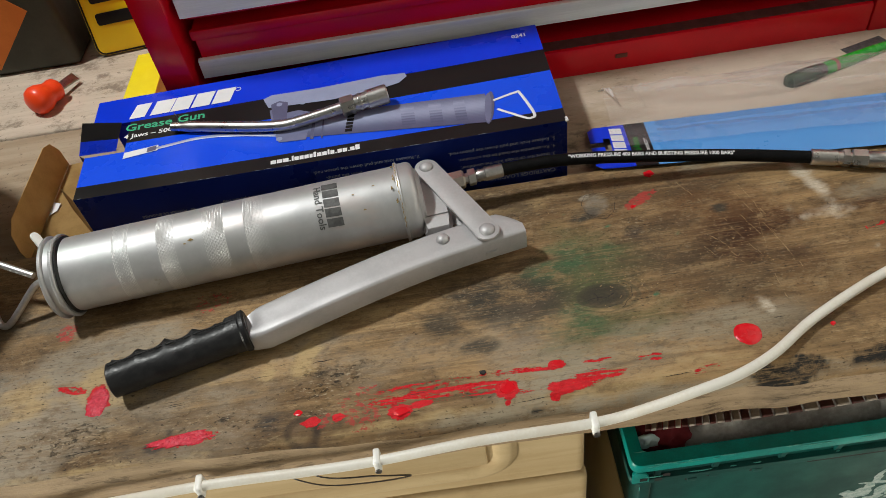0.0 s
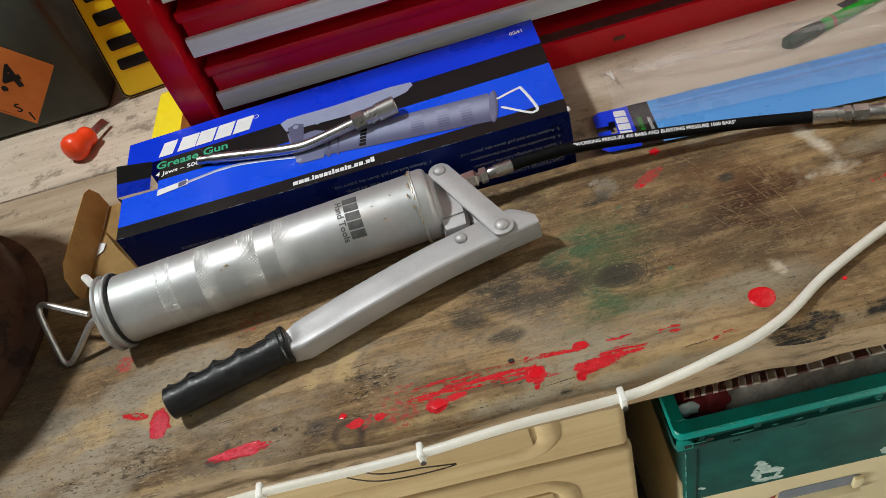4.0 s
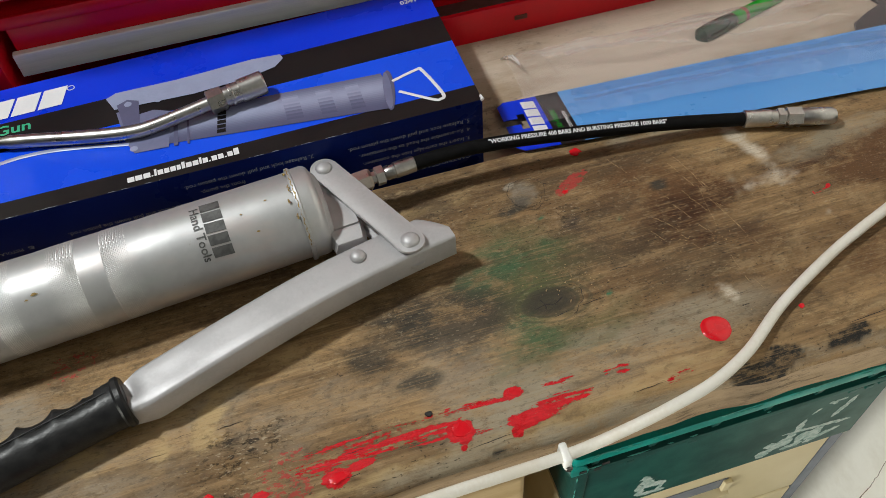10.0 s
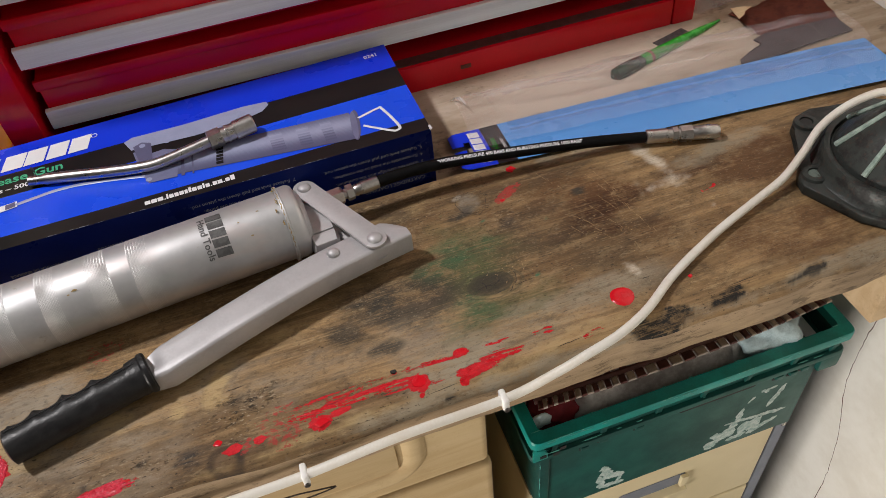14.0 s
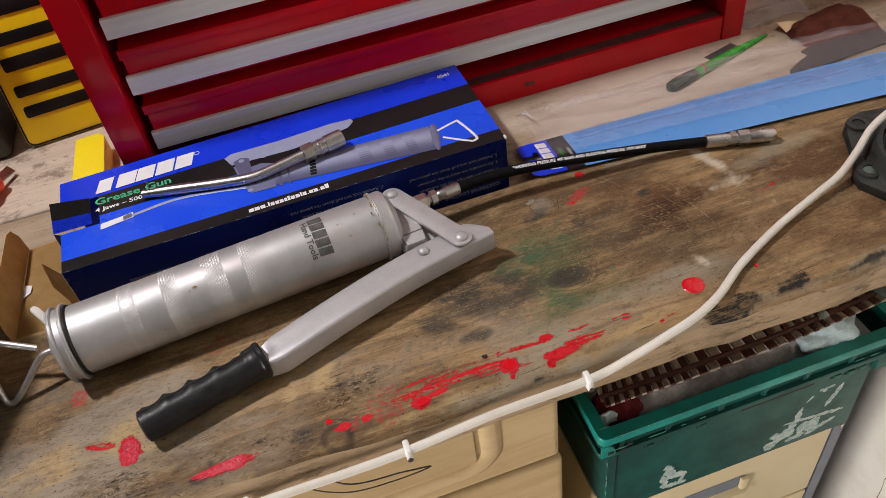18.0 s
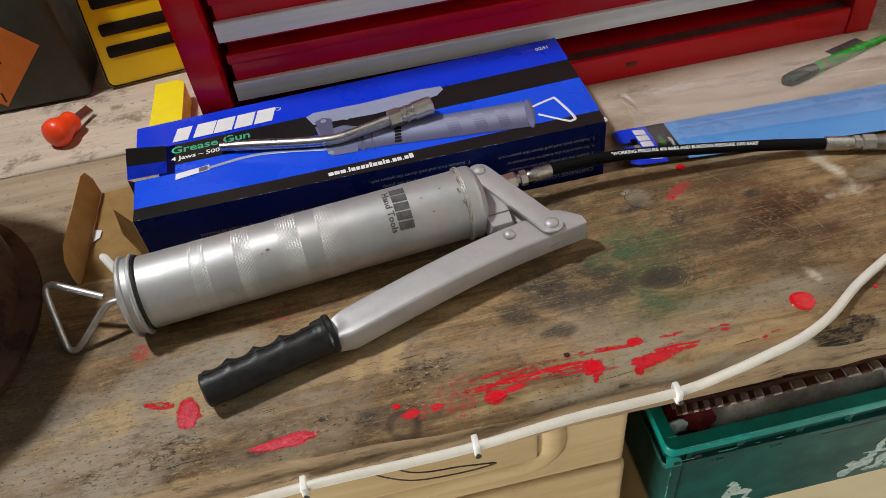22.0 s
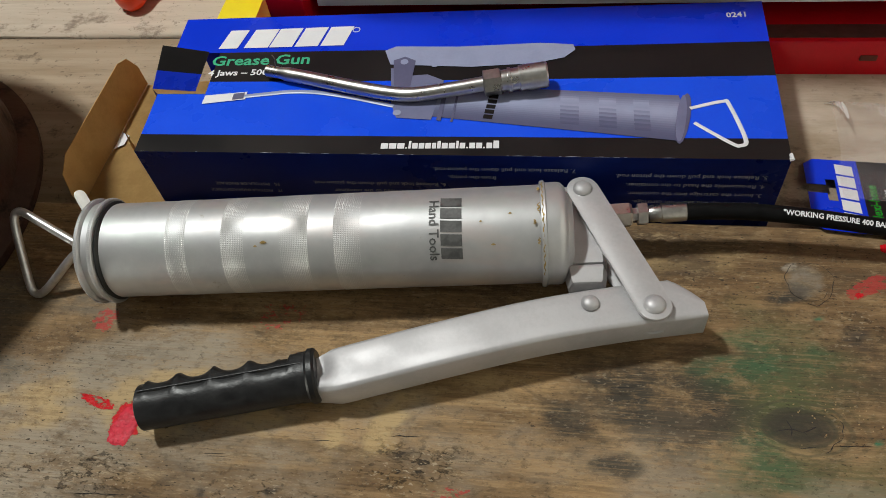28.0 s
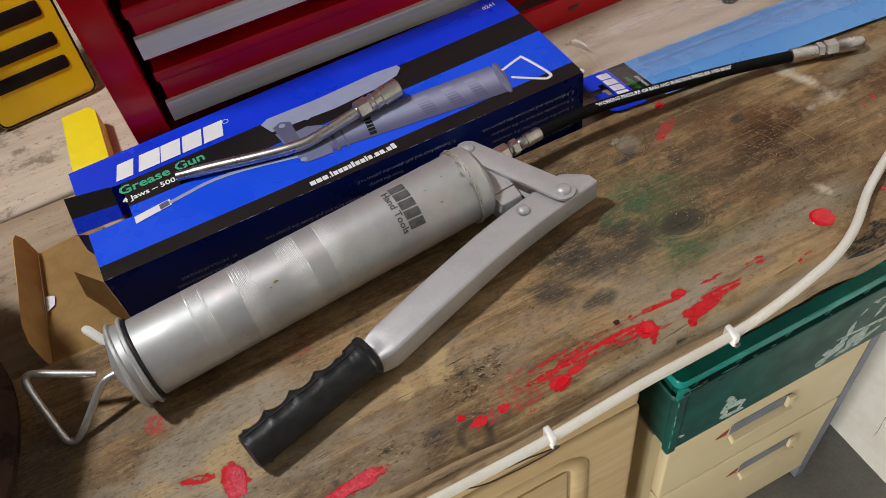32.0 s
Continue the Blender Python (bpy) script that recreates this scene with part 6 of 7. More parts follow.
for k in range(4):
    zs = 0.938 + 0.0632 * k
    xa, xb = X0 + 0.040, X1 - 0.034
    drawer = part("drawer", box(xa, xb, YF + 0.020, 0.61, zs + 0.002, zs + 0.054, 0.0015), M_RED, chest, "red steel drawer front")
    bm = bmesh.new()
    lift = (-0.002, 0.0015, 0.0, 0.0)[k]
    prof = [(0.0195, 0.0225 + lift), (0.0165, 0.0235 + lift), (0.0160, 0.0080 + lift), (0.0165, 0.0070 + lift), (0.0160, 0.0058 + lift), (0.0140, 0.0056 + lift), (0.0125, 0.0066 + lift), (0.0138, 0.0245 + lift), (0.0146, 0.0256 + lift), (0.0195, 0.0258 + lift)]
    ra = [bm.verts.new((xa - 0.003, YF + y, zs + z)) for y, z in prof]
    rb = [bm.verts.new((xb + 0.003, YF + y, zs + z)) for y, z in prof]
    n = len(prof)
    for i in range(n):
        bm.faces.new((ra[i], rb[i], rb[(i + 1) % n], ra[(i + 1) % n]))
    bm.faces.new(ra[::-1]), bm.faces.new(rb)
    part("pull_strip", bm, M_ALU, drawer, "brushed aluminium pull strip", 30)
    part("pressed_rib", box(xa - 0.002, xb + 0.002, YF + 0.0165, YF + 0.0215, zs + 0.0440, zs + 0.0545, 0.0015), M_RED, drawer)
# thin brown strip paints the shade below the lowest drawer
part("shaded_ledge", box(X0 + 0.030, X1 - 0.030, YF + 0.005, YF + 0.0195, 0.9166, 0.9172), M_BRICKISH, chest, "brown strip on the bottom rail, painted shade under the drawer")
part("rust_fleck", box(0.160, 0.172, YF - 0.0001, YF + 0.0012, 0.899, 0.9035, 0.0003), M_RUSTSCRAP, chest, "small chip in the red paint")

# ---- number plate on end behind the chest ----
plate = thing("number_plate", (-0.375, 0.545, 0.881), "yellow pressed number plate standing on end", "number plate")
PO = Vector((-0.424, 0.5135, 0.8835))
PU = Vector((0.108, 0.012, 0.0)).normalized()
PV = Vector((0.02, 0.18, 0.98)).normalized()
PN = PU.cross(PV).normalized()


def on_plate(x, y, z):
    return PO + PU * x + PV * y + PN * z


board = part("board", slab(rounded(0, 0.108, 0, 0.42, 0.010), 0.0014, on_plate, 0.0004), M_PLATE, plate, "reflective yellow pressed sheet")
bm = bmesh.new()
tube([Vector(on_plate(x, y, 0.0012)) for x, y in rounded(0.0015, 0.1065, 0.0015, 0.4185, 0.009)], 0.0012, 6, bm, closed=True)
part("border", bm, M_INK, board, "black border line")
for y0, y1 in ((0.036, 0.050), (0.062, 0.076), (0.094, 0.110), (0.124, 0.138), (0.156, 0.172), (0.220, 0.234), (0.252, 0.268), (0.280, 0.294), (0.312, 0.328), (0.340, 0.354), (0.372, 0.388)):
    part("plain_bar", slab(rounded(0.013, 0.093, y0, y1, 0.003), 0.0012, lambda x, y, z: on_plate(x, y, z + 0.0013), 0.0004), M_INK, board, "raised black bar in place of a character")

# ---- ammunition tin with an orange label ----
tin = thing("ammunition_tin", (-0.57, 0.62, 0.881), "dark olive steel ammunition tin with orange label", "metal box")
body = part("body", box(-0.745, -0.443, 0.505, 0.68, 0.8815, 1.13, 0.010, 3), M_OLIVE, tin, "olive painted steel body")
part("lid", box(-0.750, -0.438, 0.500, 0.685, 1.1305, 1.16, 0.006, 3), M_OLIVE, tin, "olive lid")
lab = slab([(-0.068, 0), (0, -0.068), (0.068, 0), (0, 0.068)], 0.0005, lambda x, y, z: Vector((-0.540 + x, 0.5046 - z, 0.959 + y)))
label_ob = part("hazard_label", lab, M_ORANGE, body, "orange diamond hazard label")
ink = words("S", 0.018, lambda x, y, z: Vector((-0.5465 + x, 0.5038, 0.9135 + y)), "CENTER", 0, 0.0003)
words("1", 0.018, lambda x, y, z: Vector((-0.5385 + x, 0.5038, 0.8975 + y)), "CENTER", 0, 0.0003, ink)
words("1.4", 0.044, lambda x, y, z: Vector((-0.544 + x, 0.5038, 0.947 + y)), "CENTER", 0, 0.0015, ink)
part("lettering", ink, M_INK, label_ob, "black printed hazard class")
line = bmesh.new()
tube([Vector((-0.540 + x, 0.5039, 0.959 + y)) for x, y in ((-0.063, 0), (0, -0.063), (0.063, 0), (0, 0.063))], 0.0006, 5, line, closed=True)
part("label_border", line, M_INK, label_ob)
part("chip", box(-0.606, -0.596, 0.5042, 0.5053, 0.900, 0.908), M_LABEL, body, "small bare chip")

# ---- stubby orange screwdriver ----
drv = thing("stubby_screwdriver", (-0.48, 0.44, 0.881), "stubby screwdriver with orange-red handle and flat blade", "screwdriver")
S0, S1 = Vector((-0.4740, 0.4060, 0.8982)), Vector((-0.4550, 0.4380, 0.8950))
part("handle", lathe(S0, S1, [(0.002, 0.004), (0.0035, 0.010), (0.0075, 0.0150), (0.013, 0.0166), (0.019, 0.0160), (0.0245, 0.0138), (0.028, 0.0124), (0.031, 0.0122), (0.036, 0.0128), (0.040, 0.0118), (0.0432, 0.0085), (0.0437, 0.004)], 40), M_PLUG, drv, "orange-red plastic handle")
SD = (S1 - S0).normalized()
T0 = S0 + SD * 0.043
SS = Vector((0, 0, 1)).cross(SD).normalized()
part("blade", slab([(0, -0.0042), (0.012, -0.0042), (0.026, -0.0048), (0.026, 0.0048), (0.012, 0.0042), (0, 0.0042)], 0.0022, lambda x, y, z: T0 + SD * x + SS * y * 0.75 + Vector((0, 0, y * 0.7 + z - 0.002)), 0.0004), M_BLADE, drv, "flat steel blade")

# ---- yellow block ----
block = thing("yellow_block", (-0.34, 0.43, 0.881), "small bright yellow plastic block on the bench", "block")
part("body", slab([(-0.358, 0.352), (-0.322, 0.355), (-0.322, 0.452), (-0.328, 0.462), (-0.356, 0.460)], 0.027, lambda x, y, z: Vector((x, y, 0.8815 + z)), 0.0015), M_YELLOW, block)

# ---- rusty wheel ----
wheel = thing("steel_wheel", (-0.61, 0.125, 0.9), "rusty bare steel car wheel lying on the bench", "wheel rim")
WC = Vector((-0.612, 0.128, 0.9))
ZW = WC + Vector((0, 0, 1))


def sheared_to_view(bm):
    """Shears the rim's upper parts so their outline fits the camera's view."""
    for v in bm.verts:
        v.co += Vector((0.015, 0.022, 0)) * max(0.0, (v.co.z - 0.91) / 0.157)
    return bm


part("rim", sheared_to_view(lathe(WC, ZW, [(0.002, 0.150), (0.0008, 0.172), (0.003, 0.177), (0.010, 0.178), (0.014, 0.172), (0.017, 0.164), (0.045, 0.160), (0.052, 0.157), (0.066, 0.140), (0.095, 0.137), (0.112, 0.146), (0.120, 0.154), (0.145, 0.157), (0.152, 0.163), (0.157, 0.172)], 96, caps=False)), M_RUSTDARK, wheel, "dark rusty outer rim")
part("top_flange", sheared_to_view(lathe(WC, ZW, [(0.157, 0.172), (0.163, 0.1735), (0.167, 0.1715), (0.1675, 0.1670), (0.1645, 0.1600), (0.156, 0.1550), (0.142, 0.1520), (0.126, 0.1490), (0.117, 0.1430), (0.109, 0.1365), (0.104, 0.1330)], 96, caps=False)), M_RUSTTOP, wheel, "pinkish rusty inner flange")
part("disc", sheared_to_view(lathe(WC, ZW, [(0.104, 0.1330), (0.103, 0.1300), (0.110, 0.1240), (0.1205, 0.1160), (0.1285, 0.1060), (0.1315, 0.0960), (0.1300, 0.0880), (0.1255, 0.0820)], 96, caps=False)), M_RUSTTOP, wheel, "rusty pressed wheel disc")
part("hub_face", sheared_to_view(lathe(WC, ZW, [(0.1255, 0.0820), (0.1170, 0.0745), (0.1090, 0.0670), (0.1045, 0.0560), (0.1030, 0.0400), (0.1028, 0.006)], 96, caps=False)), M_RUSTORANGE, wheel, "orange rusty hub face")
part("valve", lathe(WC + Vector((0.112, -0.073, 0.060)), WC + Vector((0.150, -0.098, 0.062)), [(0, 0.009), (0.012, 0.0092), (0.018, 0.007), (0.020, 0.004)], 20), M_WORN, wheel, "pale worn spot of a fitting")

# ---- cast iron lamp base that the cable runs into ----
cone = thing("cast_lamp_base", (0.46, 0.02, 0.9), "grey cast iron conical lamp base with bolt lugs", "lamp base")
KC = Vector((0.450, 0.008, 0.9))
KZ = KC + Vector((0, 0, 1))
rim_xy = [(-0.036, 0.093), (-0.047, 0.083), (-0.050, 0.070), (-0.066, 0.045), (-0.084, 0.022), (-0.087, 0.010), (-0.080, -0.004), (-0.066, -0.038), (-0.045, -0.060), (-0.020, -0.078), (0.015, -0.088), (0.050, -0.080), (0.080, -0.055), (0.095, -0.015), (0.095, 0.030), (0.078, 0.065), (0.045, 0.088), (0.010, 0.092), (-0.018, 0.098)]
part("base_plate", slab([(x, y) for x, y in rim_xy], 0.010, lambda x, y, z: KC + Vector((x, y, z + 0.0004)), 0.0022, seg=3), M_IRON, cone, "dark iron base plate")
for hx, hy in ((-0.034, 0.080), (-0.071, 0.018), (-0.012, -0.074)):
    h = KC + Vector((hx, hy, 0.0104))
    boss = part("bolt_boss", lathe(h, h + Vector((0, 0, 1)), [(0, 0.0115), (0.0022, 0.0105), (0.0028, 0.0085), (0.0028, 0.0062), (0.0004, 0.0058)], 28), M_IRON, cone, "raised boss round a bolt hole")
    part("bolt_hole", lathe(h, h + Vector((0, 0, 1)), [(0.0004, 0.0056), (0.0018, 0.0054)], 18), M_DARK if hy > 0.05 else M_PATINA, boss)
part("collar", lathe(KC, KZ, [(0.0102, 0.072), (0.014, 0.068), (0.020, 0.066), (0.0235, 0.0655), (0.0262, 0.0640), (0.0270, 0.0615), (0.0262, 0.0590), (0.0230, 0.0575), (0.0225, 0.050)], 64), M_IRON, cone, "raised ring round the bell")
part("bell", lathe(KC, KZ, [(0.0228, 0.0565), (0.030, 0.0540), (0.050, 0.0380), (0.072, 0.0190), (0.082, 0.0120), (0.090, 0.0105), (0.0905, 0.007)], 48), M_IRON, cone, "verdigris-streaked conical bell")
M_PALEGREEN = surface("pale_verdigris", (0.30, 0.38, 0.33), (0.18, 0.24, 0.21), 140, (0.6, 0.8), 0.0, 0.4)
for k in range(8):
    a = radians(150 + 45 * k)
    d = Vector((math.cos(a), math.sin(a), 0))
    bm = tube([KC + d * 0.0560 + Vector((0, 0, 0.0290)), KC + d * 0.0385 + Vector((0, 0, 0.0505)), KC + d * 0.0150 + Vector((0, 0, 0.0790))], lambda t: 0.0026 - 0.0008 * t, 8)
    part("rib", bm, M_PALEGREEN, cone, "pale green weathered ridge")

# ---- small things at the back ----
pen = thing("green_pen", (0.39, 0.285, 0.881), "translucent green plastic pen-shaped tool", "pen")
Q0, Q1 = Vector((0.312, 0.2585, 0.8875)), Vector((0.470, 0.307, 0.8865))
part("barrel", lathe(Q0, Q1, [(0.040, 0.0050), (0.043, 0.0068), (0.095, 0.0060), (0.130, 0.0042), (0.152, 0.0026), (0.165, 0.0012)], 24), M_GREENPEN, pen, "bright green barrel")
part("cap", lathe(Q0, Q1, [(-0.004, 0.003), (0.0, 0.0075), (0.010, 0.0085), (0.026, 0.0080), (0.038, 0.0072), (0.041, 0.0055)], 24), M_PENDARK, pen, "dark green cap")
part("red_ring", lathe(Q0, Q1, [(0.0500, 0.0066), (0.0505, 0.0069), (0.054, 0.0068), (0.0545, 0.0064)], 20), M_DULLRED, pen)
fl = thing("file_stub", (0.405, 0.307, 0.881), "short grey steel file stub by the chest", "file")
part("blade", slab([(0.380, 0.300), (0.424, 0.313), (0.428, 0.302), (0.384, 0.289)], 0.004, lambda x, y, z: Vector((x, y, 0.8815 + z)), 0.0006), M_FILE, fl)
scrap = thing("rusty_scrap", (0.53, 0.28, 0.881), "curled rust-brown scrap of sheet with a pale torn corner", "scrap")
bm = bmesh.new()
grid = []
for j in range(9):
    row = []
    for i in range(15):
        u, v = i / 14, j / 8
        x = 0.484 + 0.098 * u + 0.008 * (1 - v) + 0.004 * noise.noise(Vector((u * 3, v * 3, 1)))
        y = 0.256 + 0.056 * v + 0.010 * u * v + 0.006 * noise.noise(Vector((u * 4, v * 4, 5)))
        row.append(bm.verts.new((x, y, 0.8845 + 0.012 * math.sin(v * 2.6) * (0.4 + 0.6 * u) + 0.003 * noise.noise(Vector((u * 6, v * 5, 2))))))
    grid.append(row)
for p, q in zip(grid, grid[1:]):
    for i in range(14):
        bm.faces.new((p[i], p[i + 1], q[i + 1], q[i]))
bmesh.ops.solidify(bm, geom=bm.faces[:], thickness=0.002)
part("sheet", bm, M_RUSTSCRAP, scrap)
part("torn_corner", slab([(0.484, 0.288), (0.494, 0.293), (0.500, 0.300), (0.511, 0.304), (0.500, 0.309), (0.488, 0.311)], 0.0008, lambda x, y, z: Vector((x - 0.008, y - 0.006, 0.8992 + z))), M_NEWWOOD, scrap, "pale torn corner")
under = bmesh.new()
edge = [(0.438, 0.214), (0.470, 0.217), (0.520, 0.222), (0.585, 0.226), (0.586, 0.256), (0.540, 0.258), (0.497, 0.260), (0.480, 0.256), (0.484, 0.246), (0.462, 0.236), (0.445, 0.228)]
slab(edge, 0.0016, lambda x, y, z: Vector((x, y, 0.8862 + z + 0.002 * noise.noise(Vector((x * 40, y * 40, 3)))) ), 0.0004, under)
part("dark_piece", under, M_UNDER, scrap, "dark violet-brown flat piece beside the scrap")
bag = thing("plastic_bag", (0.50, 0.42, 0.881), "crumpled clear polythene bag behind the scrap", "plastic bag")
bm = bmesh.new()
grid = []
for j in range(17):
    row = []
    for i in range(15):
        u, v = i / 14, j / 16
        h = 0.045 * math.sin(math.pi * u) * math.sin(math.pi * min(1, v * 1.0 + 0.05)) * (1 + 0.9 * noise.noise(Vector((u * 5, v * 6, 3)))) + 0.006 * noise.noise(Vector((u * 14, v * 14, 8)))
        row.append(bm.verts.new((0.452 + 0.105 * u, 0.33 + 0.22 * v, 0.8835 + max(0.0, h))))
    grid.append(row)
for p, q in zip(grid, grid[1:]):
    for i in range(14):
        bm.faces.new((p[i], p[i + 1], q[i + 1], q[i]))
part("film", bm, M_BAG, bag)

# ---- under the bench: wooden drawer unit ----
unit = thing("drawer_unit", (-0.45, 0.2, -0.15), "light oak kitchen drawer unit under the bench", "cabinet")
YU = 0.034
part("carcass", box(-1.02, 0.068, YU + 0.020, 0.60, 0.10, 0.842, 0.002), M_CAB, unit, "light oak carcass")


def bead(x0, x1, z0, z1, r, y, thick, bm):
    pts = [Vector((x, y, z)) for x, z in rounded(x0, x1, z0, z1, r, 8)]
    return tube(pts, thick, 10, bm, closed=True)


def front_panel(name, x0, x1, z0, z1, label):
    f = part(name, box(x0, x1, YU, YU + 0.0195, z0, z1, 0.009, 4), M_CAB, unit, label)
    top = 0.740 if name == "drawer_front" else z1 - 0.042
    lip = bead(x0 + 0.070, x1 - 0.080, z0 + 0.034, top, 0.034, YU + 0.003, 0.0140, bmesh.new())
    for v in lip.verts:
        v.co.y = YU + 0.003 + (v.co.y - YU - 0.003) * 0.55
    part("moulding", lip, M_CAB, f)
    part("field", box(x0 + 0.088, x1 - 0.098, YU - 0.003, YU + 0.002, z0 + 0.052, top - 0.018, 0.003), M_CAB, f)
    return f


front_panel("drawer_front", -1.015, 0.070, 0.596, 0.835, "moulded light oak drawer front")
front_panel("door", -0.740, 0.074, 0.12, 0.586, "moulded light oak door")
front_panel("door", -1.015, -0.746, 0.12, 0.586, "moulded light oak door")
part("plinth", box(-1.0, 0.05, YU + 0.05, YU + 0.07, -0.15, 0.0995), M_CAB, unit)
wire = thing("loose_wire", (-0.16, -0.05, 0.81), "thin dark sprung strip hanging below the bench edge", "wire")
strip = tube(smooth_path([(-0.215, -0.01, 0.850), (-0.195, -0.035, 0.828), (-0.160, -0.050, 0.8170), (-0.120, -0.054, 0.8155), (-0.086, -0.054, 0.8175), (-0.110, -0.052, 0.8205), (-0.160, -0.046, 0.8245), (-0.190, -0.020, 0.850)], 8), 0.0006, 6, None, False, 1.5)
part("strip", strip, M_NAIL, wire)

# ---- filing cabinet and green crate ----
cabinet = thing("filing_cabinet", (0.33, 0.3, -0.15), "cream and blue-grey steel filing cabinet under bench", "filing cabinet")
part("body", box(0.135, 0.5105, 0.070, 0.60, -0.15, 0.386, 0.003), M_CREAM, cabinet, "cream steel body")
part("edge_trim", box(0.511, 0.530, 0.052, 0.60, -0.15, 0.384, 0.002), M_GREYBLUE, cabinet, "blue-grey front edge")
for z0, z1, xa, xb in ((0.190, 0.380, 0.262, 0.370), (-0.085, 0.182, 0.320, 0.428)):
    d = part("drawer", box(0.150, 0.506, 0.050, 0.0695, z0, z1, 0.004, 3), M_CREAM, cabinet, "cream steel drawer front")
    zc = z1 - 0.088
    # no real pocket: a flush darker panel carries its shade
    part("pull_shade_panel", slab(rounded(xa, xb, zc, zc + 0.034, 0.006), 0.002, lambda x, y, z: Vector((x, 0.0496 - z * 0.2, y))), M_GREYBLUE, d, "flat blue-grey panel painting the shade in the pull")
    part("pull_lip", slab(rounded(xa, xb + 0.002, zc - 0.010, zc + 0.004, 0.004), 0.010, lambda x, y, z: Vector((x, 0.0492 - z, y - z * 0.4)), 0.001), M_CREAM, d, "cream pull lip")
    part("pull_cheek", box(xb - 0.010, xb + 0.002, 0.0425, 0.0490, zc + 0.0045, zc + 0.032, 0.002), M_CREAM, d, "cream side of the pull")
    part("label_flag", slab([(xa - 0.026, zc + 0.014), (xa - 0.004, zc + 0.026), (xa - 0.006, zc + 0.010)], 0.0006, lambda x, y, z: Vector((x, 0.0494 - z, y))), M_DULLRED, d, "small red arrow mark")
part("screw", lathe((0.522, 0.0518, 0.362), (0.522, 0.03, 0.362), [(0, 0.004), (0.002, 0.004), (0.003, 0.0025)], 14), M_CHROME, cabinet)

crate = thing("green_crate", (0.325, 0.18, 0.388), "dark green folding plastic crate with torn labels", "crate")
CX0, CX1, CY0, CY1, CZ0, CZ1 = 0.127, 0.537, 0.040, 0.36, 0.388, 0.597
WX0, WX1 = 0.136, 0.514
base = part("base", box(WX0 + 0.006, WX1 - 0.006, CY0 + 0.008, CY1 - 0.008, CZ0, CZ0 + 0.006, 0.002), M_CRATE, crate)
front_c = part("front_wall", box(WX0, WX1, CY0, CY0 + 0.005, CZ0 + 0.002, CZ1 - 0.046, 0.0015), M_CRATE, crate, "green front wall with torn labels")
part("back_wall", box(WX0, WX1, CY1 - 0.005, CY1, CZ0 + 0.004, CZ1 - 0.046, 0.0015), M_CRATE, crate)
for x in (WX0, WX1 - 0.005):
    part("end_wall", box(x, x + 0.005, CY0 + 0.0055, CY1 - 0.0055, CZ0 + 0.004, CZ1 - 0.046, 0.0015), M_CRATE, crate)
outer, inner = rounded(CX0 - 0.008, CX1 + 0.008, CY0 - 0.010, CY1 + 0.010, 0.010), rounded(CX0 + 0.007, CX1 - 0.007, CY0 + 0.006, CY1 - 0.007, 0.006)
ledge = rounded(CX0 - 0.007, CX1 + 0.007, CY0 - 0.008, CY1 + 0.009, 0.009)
for ring_out, z0, z1, tone, word in ((outer, CZ1 - 0.013, CZ1, M_CRATELIT, "upper rim in the lit tone of the green"), (ledge, CZ1 - 0.046, CZ1 - 0.039, M_CRATE, "dark green lower rim")):
    rim = bmesh.new()
    rings = [[rim.verts.new((x, y, z)) for x, y in o] for o, z in ((ring_out, z0), (ring_out, z1 - 0.002), ([(x * 0.994 + 0.002, y + 0.001) for x, y in ring_out], z1), (inner, z1), (inner, z0))]
    for p, q in zip(rings, rings[1:] + rings[:1]):
        for k in range(len(outer)):
            rim.faces.new((p[k], p[(k + 1) % len(outer)], q[(k + 1) % len(outer)], q[k]))
    part("rim", rim, tone, crate, word)
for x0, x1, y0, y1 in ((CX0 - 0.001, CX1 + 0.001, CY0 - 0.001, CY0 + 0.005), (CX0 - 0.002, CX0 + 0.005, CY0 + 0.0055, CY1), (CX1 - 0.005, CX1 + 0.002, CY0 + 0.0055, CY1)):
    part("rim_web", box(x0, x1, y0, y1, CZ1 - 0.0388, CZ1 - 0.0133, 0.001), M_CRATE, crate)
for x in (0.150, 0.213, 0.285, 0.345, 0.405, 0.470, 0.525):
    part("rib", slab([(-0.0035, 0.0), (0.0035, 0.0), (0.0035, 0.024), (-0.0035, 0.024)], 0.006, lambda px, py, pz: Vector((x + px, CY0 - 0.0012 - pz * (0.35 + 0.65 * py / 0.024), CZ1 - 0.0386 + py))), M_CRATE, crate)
# the wall isn't cut; a dark patch paints the slot's inner shade
part("hand_slot", slab(rounded(0.318, 0.425, CZ1 - 0.064, CZ1 - 0.052, 0.004), 0.0012, lambda x, y, z: Vector((x, CY0 - z, y))), M_DARK, front_c, "flat dark patch painting the shade in the hand slot")
part("hand_lip", box(0.312, 0.431, CY0 - 0.0042, CY0 - 0.0002, CZ1 - 0.0515, CZ1 - 0.0470, 0.001), M_CRATE, front_c)
# hinge block at one end and latch tab at the other
part("hinge_block", box(0.512, CX1 + 0.005, CY0 - 0.007, CY0 + 0.012, CZ1 - 0.074, CZ1 - 0.0465, 0.003), M_CRATE, crate, "moulded hinge block")
part("latch_tab", slab([(0.0, 0.0), (0.026, 0.0), (0.026, 0.010), (0.018, 0.020), (0.006, 0.024), (0.0, 0.020)], 0.004, lambda x, y, z: Vector((CX0 - 0.006 + x * 0.7, CY0 - 0.0062 - z, CZ1 - 0.0375 + y)), 0.001), M_CRATELIT, crate, "worn latch tab in the lit tone of the green")
